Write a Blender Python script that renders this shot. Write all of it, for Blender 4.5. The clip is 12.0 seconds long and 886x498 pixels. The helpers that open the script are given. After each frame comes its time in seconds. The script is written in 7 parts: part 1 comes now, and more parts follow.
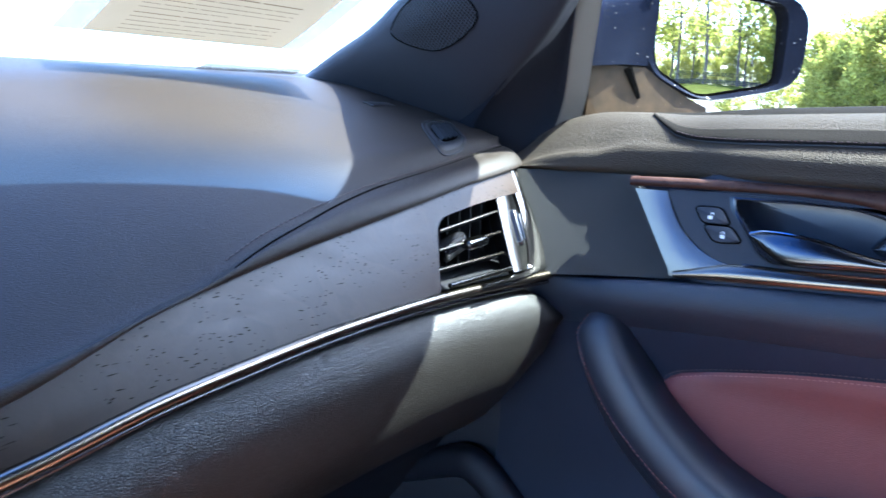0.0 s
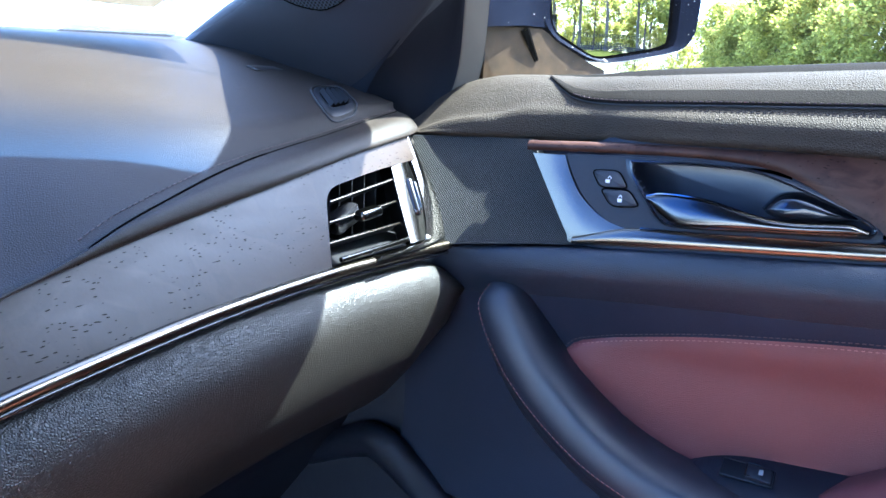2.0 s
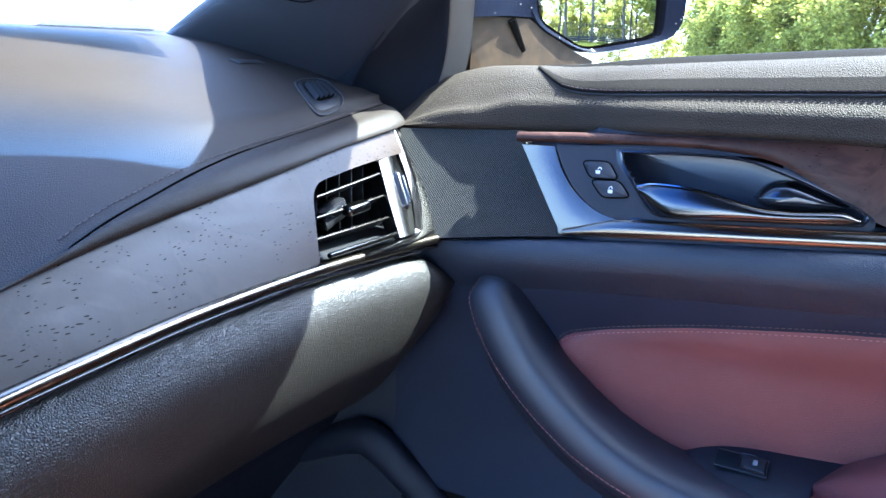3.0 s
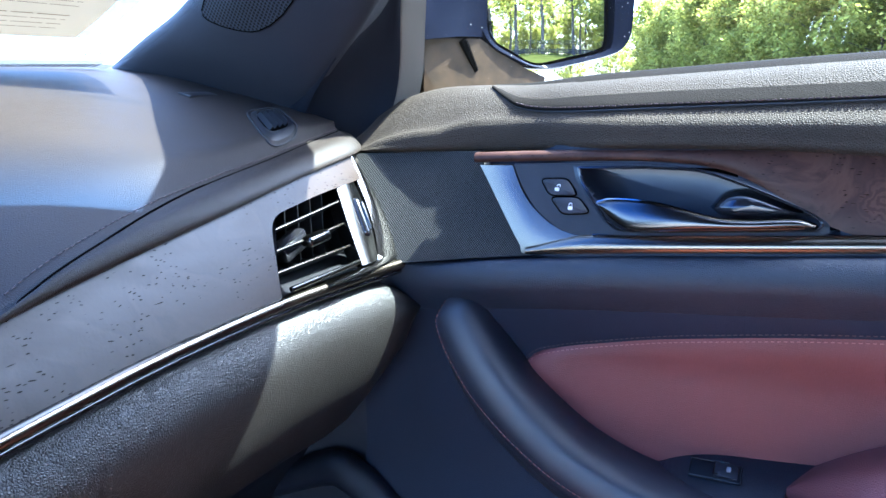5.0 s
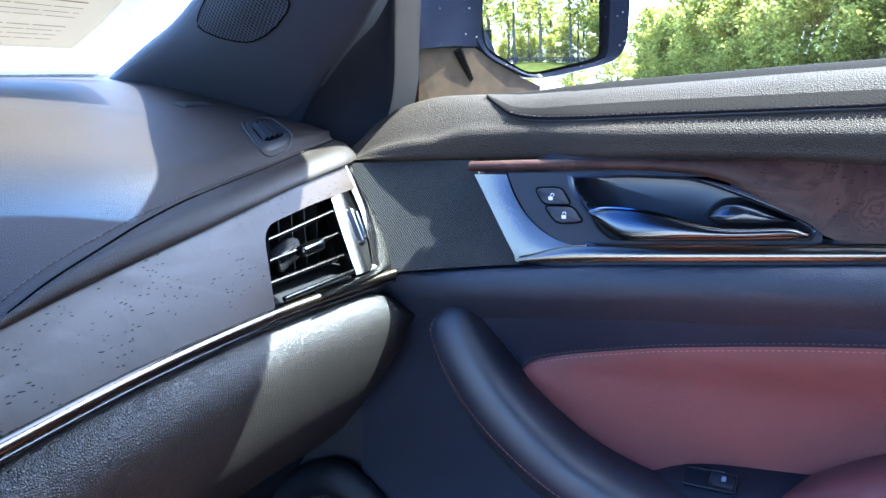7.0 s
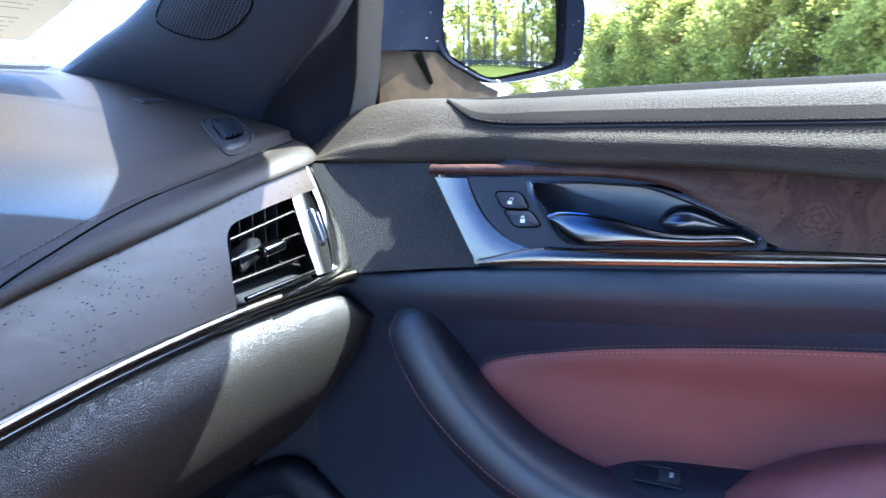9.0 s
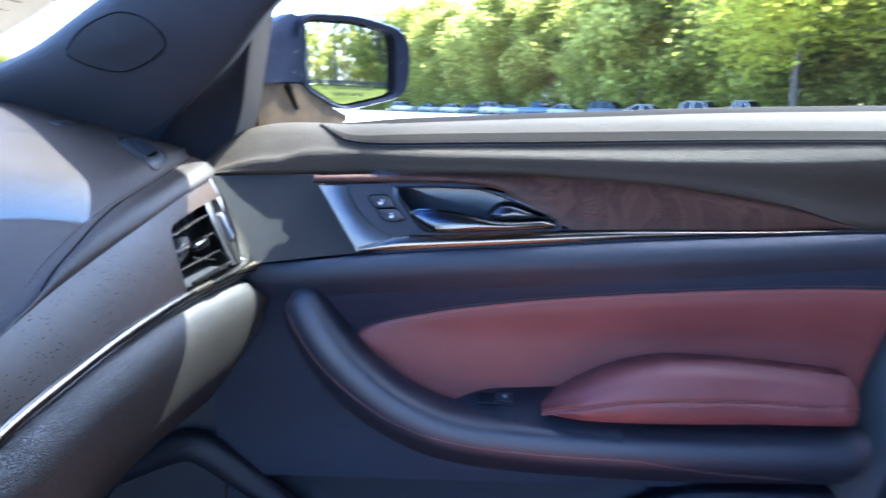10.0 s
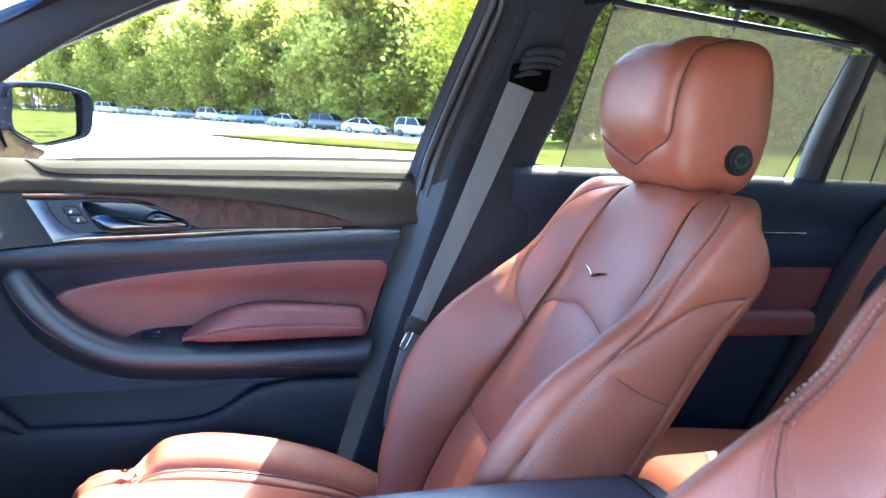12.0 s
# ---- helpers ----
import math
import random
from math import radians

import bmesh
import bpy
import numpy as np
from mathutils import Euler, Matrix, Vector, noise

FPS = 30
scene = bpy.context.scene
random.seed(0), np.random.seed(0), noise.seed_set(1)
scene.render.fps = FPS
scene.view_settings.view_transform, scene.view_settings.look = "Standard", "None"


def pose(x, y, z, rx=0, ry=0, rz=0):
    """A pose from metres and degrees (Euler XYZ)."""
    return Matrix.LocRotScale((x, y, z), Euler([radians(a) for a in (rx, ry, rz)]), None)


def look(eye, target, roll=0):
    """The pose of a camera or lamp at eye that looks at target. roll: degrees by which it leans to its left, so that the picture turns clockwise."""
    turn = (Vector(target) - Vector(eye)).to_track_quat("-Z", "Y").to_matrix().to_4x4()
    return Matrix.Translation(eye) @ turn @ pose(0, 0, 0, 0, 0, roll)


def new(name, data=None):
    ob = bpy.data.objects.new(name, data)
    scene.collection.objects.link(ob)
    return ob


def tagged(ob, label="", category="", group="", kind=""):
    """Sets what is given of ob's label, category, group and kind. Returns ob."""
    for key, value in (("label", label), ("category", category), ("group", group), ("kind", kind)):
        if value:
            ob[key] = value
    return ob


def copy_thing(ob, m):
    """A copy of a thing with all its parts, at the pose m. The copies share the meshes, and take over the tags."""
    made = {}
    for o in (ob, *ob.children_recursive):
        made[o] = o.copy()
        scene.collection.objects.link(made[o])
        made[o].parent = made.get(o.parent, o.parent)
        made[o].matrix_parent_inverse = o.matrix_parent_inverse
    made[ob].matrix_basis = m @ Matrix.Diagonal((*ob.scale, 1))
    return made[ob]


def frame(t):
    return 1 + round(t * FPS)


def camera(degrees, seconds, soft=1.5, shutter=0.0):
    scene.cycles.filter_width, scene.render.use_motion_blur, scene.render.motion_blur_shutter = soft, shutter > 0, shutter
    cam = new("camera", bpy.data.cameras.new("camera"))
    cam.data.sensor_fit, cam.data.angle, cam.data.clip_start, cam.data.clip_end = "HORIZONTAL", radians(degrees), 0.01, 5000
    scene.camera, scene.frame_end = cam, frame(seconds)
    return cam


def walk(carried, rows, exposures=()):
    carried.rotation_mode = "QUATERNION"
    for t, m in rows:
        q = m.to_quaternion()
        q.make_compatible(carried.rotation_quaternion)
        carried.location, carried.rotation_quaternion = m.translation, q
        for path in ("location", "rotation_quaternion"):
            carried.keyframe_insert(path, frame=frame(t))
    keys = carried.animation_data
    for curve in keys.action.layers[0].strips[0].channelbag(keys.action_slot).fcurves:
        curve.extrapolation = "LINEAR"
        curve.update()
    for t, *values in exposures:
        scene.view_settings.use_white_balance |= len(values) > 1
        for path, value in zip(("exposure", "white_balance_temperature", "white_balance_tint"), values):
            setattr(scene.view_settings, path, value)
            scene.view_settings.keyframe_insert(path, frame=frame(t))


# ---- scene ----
cam = camera(62.0, 12.0, 1.5, 0.4)
PATH = [
    (0, (0.111, 0.019, 1.032), (1.655, 1.235, 0.657), 2.1),
    (0.5, (0.132, 0.013, 1.033), (1.752, 1.119, 0.642), 1.5),
    (1, (0.142, 0.013, 1.034), (1.789, 1.072, 0.629), 1.4),
    (1.5, (0.139, 0.016, 1.03), (1.792, 1.059, 0.607), 1.6),
    (2, (0.145, 0.021, 1.026), (1.807, 1.041, 0.584), 1.7),
    (2.5, (0.15, 0.024, 1.023), (1.816, 1.031, 0.566), 1.5),
    (4.5, (0.152, 0.03, 1.033), (1.877, 0.946, 0.602), -1.0),
    (5, (0.157, 0.029, 1.032), (1.888, 0.937, 0.61), -1.5),
    (5.5, (0.159, 0.022, 1.037), (1.891, 0.932, 0.621), -1.7),
    (6, (0.16, 0.018, 1.039), (1.892, 0.932, 0.629), -1.7),
    (6.5, (0.16, 0.023, 1.034), (1.892, 0.939, 0.631), -1.7),
    (8.5, (0.16, 0.022, 1.033), (1.908, 0.907, 0.629), -0.7),
    (9, (0.148, 0.029, 1.038), (1.941, 0.815, 0.63), -0.1),
    (9.5, (0.065, 0.047, 1.051), (1.952, 0.576, 0.652), 0.9),
    (10, (-0.067, 0.076, 1.056), (1.888, 0.265, 0.676), 0.8),
    (10.5, (-0.143, 0.097, 1.059), (1.783, -0.3, 0.696), 1.7),
    (10.8, (-0.252, 0.024, 1.073), (1.628, -0.537, 0.686), 3.6),
    (11, (-0.366, -0.032, 1.139), (1.502, -0.618, 0.728), 4.4),
    (11.2, (-0.49, -0.015, 1.166), (1.364, -0.644, 0.758), 5.5),
    (11.5, (-0.551, -0.042, 1.183), (1.315, -0.633, 0.775), 4.8),
    (12, (-0.665, -0.054, 1.135), (1.233, -0.595, 0.808), 3.5),
]
walk(cam, [(t, look(eye, target, roll)) for t, eye, target, roll in PATH],
     [(0.0, 4.57, 4850, 9), (2.5, 4.84, 4800, 10), (5.5, 4.76, 4750, 10), (9.5, 4.75, 4800, 11), (10.5, 5.05, 4900, 14), (11.0, 5.32, 5250, 6), (11.5, 5.35, 5330, 6), (12.0, 5.23, 5400, 5)])

# ---- world, sun, exposure ----
SUN = Vector((0.42, -0.54, 1.0)).normalized()
world = bpy.data.worlds.new("sky")
scene.world = world
world.use_nodes = True
wn = world.node_tree
sky = wn.nodes.new("ShaderNodeTexSky")
sky.sky_type, sky.sun_disc = "NISHITA", False
sky.sun_elevation = math.asin(SUN.z)
sky.sun_rotation = math.atan2(SUN.x, SUN.y)
sky.air_density, sky.dust_density, sky.ozone_density = 0.9, 2.5, 1.0
wn.links.new(sky.outputs[0], wn.nodes["Background"].inputs[0])
wn.nodes["Background"].inputs[1].default_value = 0.105
sun = new("sun", bpy.data.lights.new("sun", "SUN"))
sun.data.energy, sun.data.angle, sun.data.color = 2.9, radians(0.53), (1.0, 0.90, 0.67)
sun.matrix_world = look((0, 0, 60), Vector((0, 0, 60)) - SUN)


# ---- materials ----
def principled(name, color, rough=0.5, metal=0.0, coat=0.0, spec=0.5):
    m = bpy.data.materials.new(name)
    m.use_nodes = True
    b = m.node_tree.nodes["Principled BSDF"]
    b.inputs["Base Color"].default_value = (*color, 1)
    b.inputs["Roughness"].default_value = rough
    b.inputs["Metallic"].default_value = metal
    b.inputs["Coat Weight"].default_value = coat
    b.inputs["Coat Roughness"].default_value = 0.06
    b.inputs["Specular IOR Level"].default_value = spec
    return m


def node(m, kind, **inputs):
    n = m.node_tree.nodes.new(kind)
    for key, value in inputs.items():
        n.inputs[key.replace("_", " ")].default_value = value
    return n


def wire(m, a, b):
    m.node_tree.links.new(a, b)


def shader(m):
    return m.node_tree.nodes["Principled BSDF"]


def place(m):
    return m.node_tree.nodes.new("ShaderNodeTexCoord").outputs["Object"]


def ramp(m, source, stops):
    r = m.node_tree.nodes.new("ShaderNodeValToRGB")
    r.color_ramp.elements[0].position, r.color_ramp.elements[0].color = stops[0][0], (*stops[0][1], 1)
    r.color_ramp.elements[1].position, r.color_ramp.elements[1].color = stops[-1][0], (*stops[-1][1], 1)
    for at, color in stops[1:-1]:
        r.color_ramp.elements.new(at).color = (*color, 1)
    wire(m, source, r.inputs[0])
    return r.outputs[0]


def bump(m, source, strength, distance, after=None):
    b = node(m, "ShaderNodeBump", Strength=strength, Distance=distance)
    wire(m, source, b.inputs["Height"])
    if after:
        wire(m, after, b.inputs["Normal"])
    wire(m, b.outputs[0], shader(m).inputs["Normal"])
    return b.outputs[0]


def mottled(m, color, spread, scale, detail=4.0):
    """Base colour that wanders by the factor spread round color."""
    n = node(m, "ShaderNodeTexNoise", Scale=scale, Detail=detail, Roughness=0.6)
    wire(m, place(m), n.inputs["Vector"])
    lo = [c * (1 - spread) for c in color]
    hi = [min(1, c * (1 + spread)) for c in color]
    wire(m, ramp(m, n.outputs[0], [(0.3, lo), (0.7, hi)]), shader(m).inputs["Base Color"])
    return n.outputs[0]


def leather(name, color, rough, grain=900.0, depth=0.0005, spread=0.12, dust=0.0):
    """Grained hide: cells a millimetre or two wide, soft large undulation, uneven sheen."""
    m = principled(name, color, rough, spec=0.45)
    at = place(m)
    blot = mottled(m, color, spread, 9.0)
    v = node(m, "ShaderNodeTexVoronoi", Scale=grain)
    v.feature = "DISTANCE_TO_EDGE"
    wire(m, at, v.inputs["Vector"])
    soft = node(m, "ShaderNodeTexNoise", Scale=28.0, Detail=3.0)
    wire(m, at, soft.inputs["Vector"])
    first = bump(m, soft.outputs[0], 0.15, 0.003)
    bump(m, v.outputs["Distance"], 0.9, depth, first)
    r = node(m, "ShaderNodeMapRange", To_Min=rough - 0.06, To_Max=rough + 0.08)
    wire(m, blot, r.inputs[0])
    wire(m, r.outputs[0], shader(m).inputs["Roughness"])
    return m


BLACK = leather("black_grained_leather", (0.0112, 0.0104, 0.0090), 0.42, 620.0, 0.0007)
DASHTOP = leather("dash_leather", (0.0195, 0.0146, 0.0107), 0.50, 760.0, 0.0004)
SUEDE = leather("soft_black_cover", (0.031, 0.0237, 0.0163), 0.75, 560.0, 0.0014)
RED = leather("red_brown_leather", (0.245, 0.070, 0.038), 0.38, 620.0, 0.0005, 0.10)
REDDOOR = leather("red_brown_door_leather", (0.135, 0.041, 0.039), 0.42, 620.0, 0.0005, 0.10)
PLASTIC = leather("black_moulded_plastic", (0.009, 0.011, 0.018), 0.42, 900.0, 0.0006)
TRIM = leather("pillar_cloth", (0.016, 0.018, 0.026), 0.65, 2400.0, 0.0003)
LINER = leather("dark_headliner", (0.008, 0.008, 0.009), 0.9, 2600.0, 0.0004)
GLOSSBLACK = principled("gloss_black_plastic", (0.012, 0.012, 0.014), 0.16, coat=0.3)
SATIN = principled("satin_black", (0.018, 0.018, 0.020), 0.35)
CHROME = principled("chrome", (0.175, 0.148, 0.112), 0.26, 1.0)
SILVER = principled("satin_chrome", (0.085, 0.082, 0.076), 0.20, 1.0)
BRIGHT = principled("bright_chrome", (0.32, 0.31, 0.29), 0.10, 1.0)
BEZEL = principled("satin_bezel_chrome", (0.15, 0.143, 0.131), 0.13, 1.0)
DARKCHROME = principled("dark_chrome", (0.105, 0.098, 0.090), 0.21, 1.0)
GAP = principled("dark_gap", (0.002, 0.002, 0.002), 1.0, spec=0.0)
STITCH = principled("red_brown_thread", (0.27, 0.12, 0.10), 0.8)
PALETHREAD = principled("pale_tan_thread", (0.40, 0.21, 0.16), 0.8)
BROWSTITCH = principled("dull_brown_thread", (0.075, 0.050, 0.046), 0.8)
DARKSTITCH = principled("dark_thread", (0.05, 0.03, 0.035), 0.8)
WHITE = principled("white_print", (0.75, 0.75, 0.75), 0.6)
RUBBER = principled("rubber", (0.015, 0.015, 0.016), 0.7)
SEAL = principled("satin_rubber_seal", (0.020, 0.021, 0.024), 0.42)

DOORTRIM = leather("black_door_cover", (0.0138, 0.0180, 0.0308), 0.48, 700.0, 0.0004)
SAIL = leather("black_sail_trim", (0.006, 0.008, 0.014), 0.7, 1800.0, 0.0003)
# black leather; the sky's blue sheen is put into its lighter base colour
LID = leather("sky_sheen_lid_leather", (0.085, 0.098, 0.122), 0.30, 760.0, 0.0003)
shader(LID).inputs["Specular IOR Level"].default_value = 0.9
CARPET = leather("black_carpet", (0.012, 0.012, 0.014), 0.95, 900.0, 0.002)
ROLLHIDE = leather("door_roll_leather", (0.014, 0.018, 0.028), 0.42, 700.0, 0.0006)
GRIPHIDE = leather("smooth_black_leather", (0.019, 0.022, 0.031), 0.46, 900.0, 0.0002, 0.06)
shader(GRIPHIDE).inputs["Specular IOR Level"].default_value = 0.6
SILLHIDE = leather("sill_leather", (0.0092, 0.0077, 0.0063), 0.85, 480.0, 0.0006)
shader(SILLHIDE).inputs["Specular IOR Level"].default_value = 0.04
DARKWEB = principled("dark_webbing", (0.012, 0.015, 0.025), 0.7)
WEB = principled("seat_belt_webbing", (0.045, 0.045, 0.046), 0.7, spec=0.2)
_w = node(WEB, "ShaderNodeTexWave", Scale=105.0, Distortion=0.6)
_w.bands_direction = "Y"
_turn = node(WEB, "ShaderNodeMapping")
_turn.inputs["Rotation"].default_value = (radians(-20.5), 0, 0)
wire(WEB, place(WEB), _turn.inputs[0])
wire(WEB, _turn.outputs[0], _w.inputs["Vector"])
wire(WEB, ramp(WEB, _w.outputs[0], [(0.2, (0.075, 0.076, 0.078)), (0.8, (0.160, 0.158, 0.156))]), shader(WEB).inputs["Base Color"])
bump(WEB, _w.outputs[0], 0.5, 0.0008)
for _m, _s in ((TRIM, 0.38), (LINER, 0.1), (SAIL, 0.18), (CARPET, 0.1), (DOORTRIM, 0.2), (SUEDE, 0.18), (BLACK, 0.42), (DASHTOP, 0.25), (RED, 0.64)):
    shader(_m).inputs["Specular IOR Level"].default_value = _s
FLANK = leather("grey_black_pillar_moulding", (0.046, 0.051, 0.058), 0.5, 1500.0, 0.0003)
BTRIM = leather("black_pillar_cloth", (0.018, 0.020, 0.026), 0.8, 2400.0, 0.0003)
shader(BTRIM).inputs["Specular IOR Level"].default_value = 0.2


def burl(name, dark, mid, light, rough, axes, spin, gloss):
    """Open-pored veneer: clouds and burls of tone, fine grain, and dark pores a few millimetres long."""
    m = principled(name, mid, rough, spec=0.5)
    at = place(m)
    warp = node(m, "ShaderNodeTexNoise", Scale=13.0, Detail=8.0, Distortion=1.6)
    wire(m, at, warp.inputs["Vector"])
    color = ramp(m, warp.outputs[0], [(0.28, dark), (0.40, mid), (0.46, dark), (0.52, light), (0.60, mid), (0.72, light)])
    stretch = node(m, "ShaderNodeMapping")
    stretch.inputs["Scale"].default_value = axes
    stretch.inputs["Rotation"].default_value = spin
    wire(m, at, stretch.inputs[0])
    bend = node(m, "ShaderNodeTexNoise", Scale=40.0, Detail=1.0)
    wire(m, at, bend.inputs["Vector"])
    mixv = node(m, "ShaderNodeVectorMath")
    mixv.operation = "SCALE"
    mixv.inputs["Scale"].default_value = 0.012
    wire(m, bend.outputs["Color"], mixv.inputs[0])
    addv = node(m, "ShaderNodeVectorMath")
    wire(m, stretch.outputs[0], addv.inputs[0])
    wire(m, mixv.outputs[0], addv.inputs[1])
    pores = node(m, "ShaderNodeTexVoronoi", Scale=300.0, Randomness=1.0)
    wire(m, addv.outputs[0], pores.inputs["Vector"])
    few = node(m, "ShaderNodeTexNoise", Scale=22.0, Detail=2.0)
    wire(m, at, few.inputs["Vector"])
    hide = node(m, "ShaderNodeMapRange", From_Min=0.30, From_Max=0.50, To_Min=0.3, To_Max=0.0)
    wire(m, few.outputs[0], hide.inputs[0])
    add = node(m, "ShaderNodeMath")
    wire(m, pores.outputs["Distance"], add.inputs[0])
    wire(m, hide.outputs[0], add.inputs[1])
    mask = ramp(m, add.outputs[0], [(0.13, (0.8, 0.8, 0.8)), (0.20, (0, 0, 0))])
    mix = node(m, "ShaderNodeMix")
    mix.data_type = "RGBA"
    wire(m, mask, mix.inputs["Factor"])
    wire(m, color, mix.inputs[6])
    mix.inputs[7].default_value = (0.006, 0.0045, 0.004, 1)
    wire(m, mix.outputs[2], shader(m).inputs["Base Color"])
    wire(m, ramp(m, add.outputs[0], [(0.13, (0.02, 0.02, 0.02)), (0.20, (gloss, gloss, gloss))]), shader(m).inputs["Specular IOR Level"])
    fine = node(m, "ShaderNodeTexNoise", Scale=260.0, Detail=3.0)
    wire(m, at, fine.inputs["Vector"])
    first = bump(m, fine.outputs[0], 0.3, 0.00025)
    worn = node(m, "ShaderNodeTexNoise", Scale=75.0, Detail=5.0, Roughness=0.7, Distortion=0.8)
    wire(m, stretch.outputs[0], worn.inputs["Vector"])
    sheen = node(m, "ShaderNodeMapRange", From_Min=0.3, From_Max=0.7, To_Min=rough - 0.05, To_Max=rough + 0.07)
    wire(m, worn.outputs[0], sheen.inputs[0])
    wire(m, sheen.outputs[0], shader(m).inputs["Roughness"])
    bump(m, mask, -0.5, 0.0006, first)
    return m


WOOD = burl("open_pore_dash_veneer", (0.0180, 0.0102, 0.0055), (0.0205, 0.0117, 0.0062), (0.0245, 0.0140, 0.0074), 0.38, (0.40, 1.0, 1.7), (0, radians(24), 0), 0.31)


def knot(m, centre, size):
    """Rings of a burl knot in a veneer, round one place."""
    t = m.node_tree
    link = shader(m).inputs["Base Color"].links[0]
    before = link.from_socket
    shift = node(m, "ShaderNodeVectorMath")
    shift.operation = "SUBTRACT"
    shift.inputs[1].default_value = centre
    wire(m, place(m), shift.inputs[0])
    rings = node(m, "ShaderNodeTexWave", Scale=70.0, Distortion=11.0, Detail=3.0, Detail_Scale=1.5)
    rings.wave_type, rings.rings_direction = "RINGS", "SPHERICAL"
    wire(m, shift.outputs[0], rings.inputs["Vector"])
    far = node(m, "ShaderNodeVectorMath")
    far.operation = "LENGTH"
    wire(m, shift.outputs[0], far.inputs[0])
    mask = node(m, "ShaderNodeMapRange", From_Min=size * 0.6, From_Max=size * 1.3, To_Min=0.30, To_Max=0.0)
    wire(m, far.outputs["Value"], mask.inputs[0])
    mix = node(m, "ShaderNodeMix")
    mix.data_type = "RGBA"
    wire(m, mask.outputs[0], mix.inputs["Factor"])
    wire(m, before, mix.inputs[6])
    wire(m, ramp(m, rings.outputs[0], [(0.2, (0.042, 0.020, 0.014)), (0.8, (0.120, 0.060, 0.040))]), mix.inputs[7])
    wire(m, mix.outputs[2], shader(m).inputs["Base Color"])


DOORWOOD = burl("open_pore_door_veneer", (0.030, 0.0135, 0.0095), (0.042, 0.0195, 0.0130), (0.058, 0.028, 0.018), 0.46, (1.0, 0.40, 1.7), (radians(-6), 0, 0), 0.18)
knot(DOORWOOD, (0.744, -0.008, 0.948), 0.016)


def glass(name, tint):
    """Thin pane: clear, with a mirror-like sheen that grows towards grazing angles."""
    m = bpy.data.materials.new(name)
    m.use_nodes = True
    t = m.node_tree
    t.nodes.remove(t.nodes["Principled BSDF"])
    clear, shine, mix, edge = t.nodes.new("ShaderNodeBsdfTransparent"), t.nodes.new("ShaderNodeBsdfGlossy"), t.nodes.new("ShaderNodeMixShader"), t.nodes.new("ShaderNodeLayerWeight")
    clear.inputs[0].default_value = (*tint, 1)
    shine.inputs["Roughness"].default_value = 0.0
    steep = node(m, "ShaderNodeMath")
    steep.operation = "POWER"
    steep.inputs[1].default_value = 5.0
    t.links.new(edge.outputs["Facing"], steep.inputs[0])
    scaled = node(m, "ShaderNodeMapRange", To_Min=0.007, To_Max=0.9)
    t.links.new(steep.outputs[0], scaled.inputs[0])
    t.links.new(scaled.outputs[0], mix.inputs[0])
    t.links.new(clear.outputs[0], mix.inputs[1])
    t.links.new(shine.outputs[0], mix.inputs[2])
    t.links.new(mix.outputs[0], t.nodes["Material Output"].inputs[0])
    return m


GLASS = glass("window_glass", (0.80, 0.83, 0.80))


def dusty(m, most):
    """A thin uneven film of dust on a pane, which the sun lights."""
    t = m.node_tree
    out = t.nodes["Material Output"]
    pane = out.inputs[0].links[0].from_socket
    film, mix = t.nodes.new("ShaderNodeBsdfTranslucent"), t.nodes.new("ShaderNodeMixShader")
    film.inputs[0].default_value = (0.8, 0.8, 0.76, 1)
    n = node(m, "ShaderNodeTexNoise", Scale=6.0, Detail=8.0, Roughness=0.65)
    wire(m, place(m), n.inputs["Vector"])
    r = node(m, "ShaderNodeMapRange", From_Min=0.35, From_Max=0.7, To_Min=most * 0.35, To_Max=most)
    wire(m, n.outputs[0], r.inputs[0])
    wire(m, r.outputs[0], mix.inputs[0])
    wire(m, pane, mix.inputs[1])
    wire(m, film.outputs[0], mix.inputs[2])
    wire(m, mix.outputs[0], out.inputs[0])


dusty(GLASS, 0.0009)
SCREEN = glass("windshield_glass", (0.65, 0.65, 0.625))


def shade_band(m, clear_z, full_z, blue):
    """Tints the pane towards its top edge."""
    t = m.node_tree
    pane = next(n for n in t.nodes if n.type == "BSDF_TRANSPARENT")
    split = t.nodes.new("ShaderNodeSeparateXYZ")
    wire(m, place(m), split.inputs[0])
    up = node(m, "ShaderNodeMapRange", From_Min=clear_z, From_Max=full_z)
    up.interpolation_type = "SMOOTHSTEP"
    wire(m, split.outputs["Z"], up.inputs[0])
    mix = node(m, "ShaderNodeMix")
    mix.data_type = "RGBA"
    wire(m, up.outputs[0], mix.inputs["Factor"])
    mix.inputs[6].default_value = pane.inputs[0].default_value
    mix.inputs[7].default_value = (*blue, 1)
    wire(m, mix.outputs[2], pane.inputs[0])


shade_band(SCREEN, 1.235, 1.300, (0.10, 0.22, 0.50))


# ---- mesh helpers ----
def mesh_of(name, verts, faces, smooth=True):
    me = bpy.data.meshes.new(name)
    me.from_pydata([tuple(v) for v in verts], [], faces)
    if smooth:
        for p in me.polygons:
            p.use_smooth = True
    me.update()
    return me


def fix_normals(me):
    bm = bmesh.new()
    bm.from_mesh(me)
    bmesh.ops.recalc_face_normals(bm, faces=bm.faces)
    bm.to_mesh(me)
    bm.free()


def sharpen(me, degrees=40):
    bm = bmesh.new()
    bm.from_mesh(me)
    bmesh.ops.recalc_face_normals(bm, faces=bm.faces)
    for e in bm.edges:
        e.smooth = len(e.link_faces) == 2 and e.calc_face_angle(0) < radians(degrees)
    for f in bm.faces:
        f.smooth = True
    bm.to_mesh(me)
    bm.free()


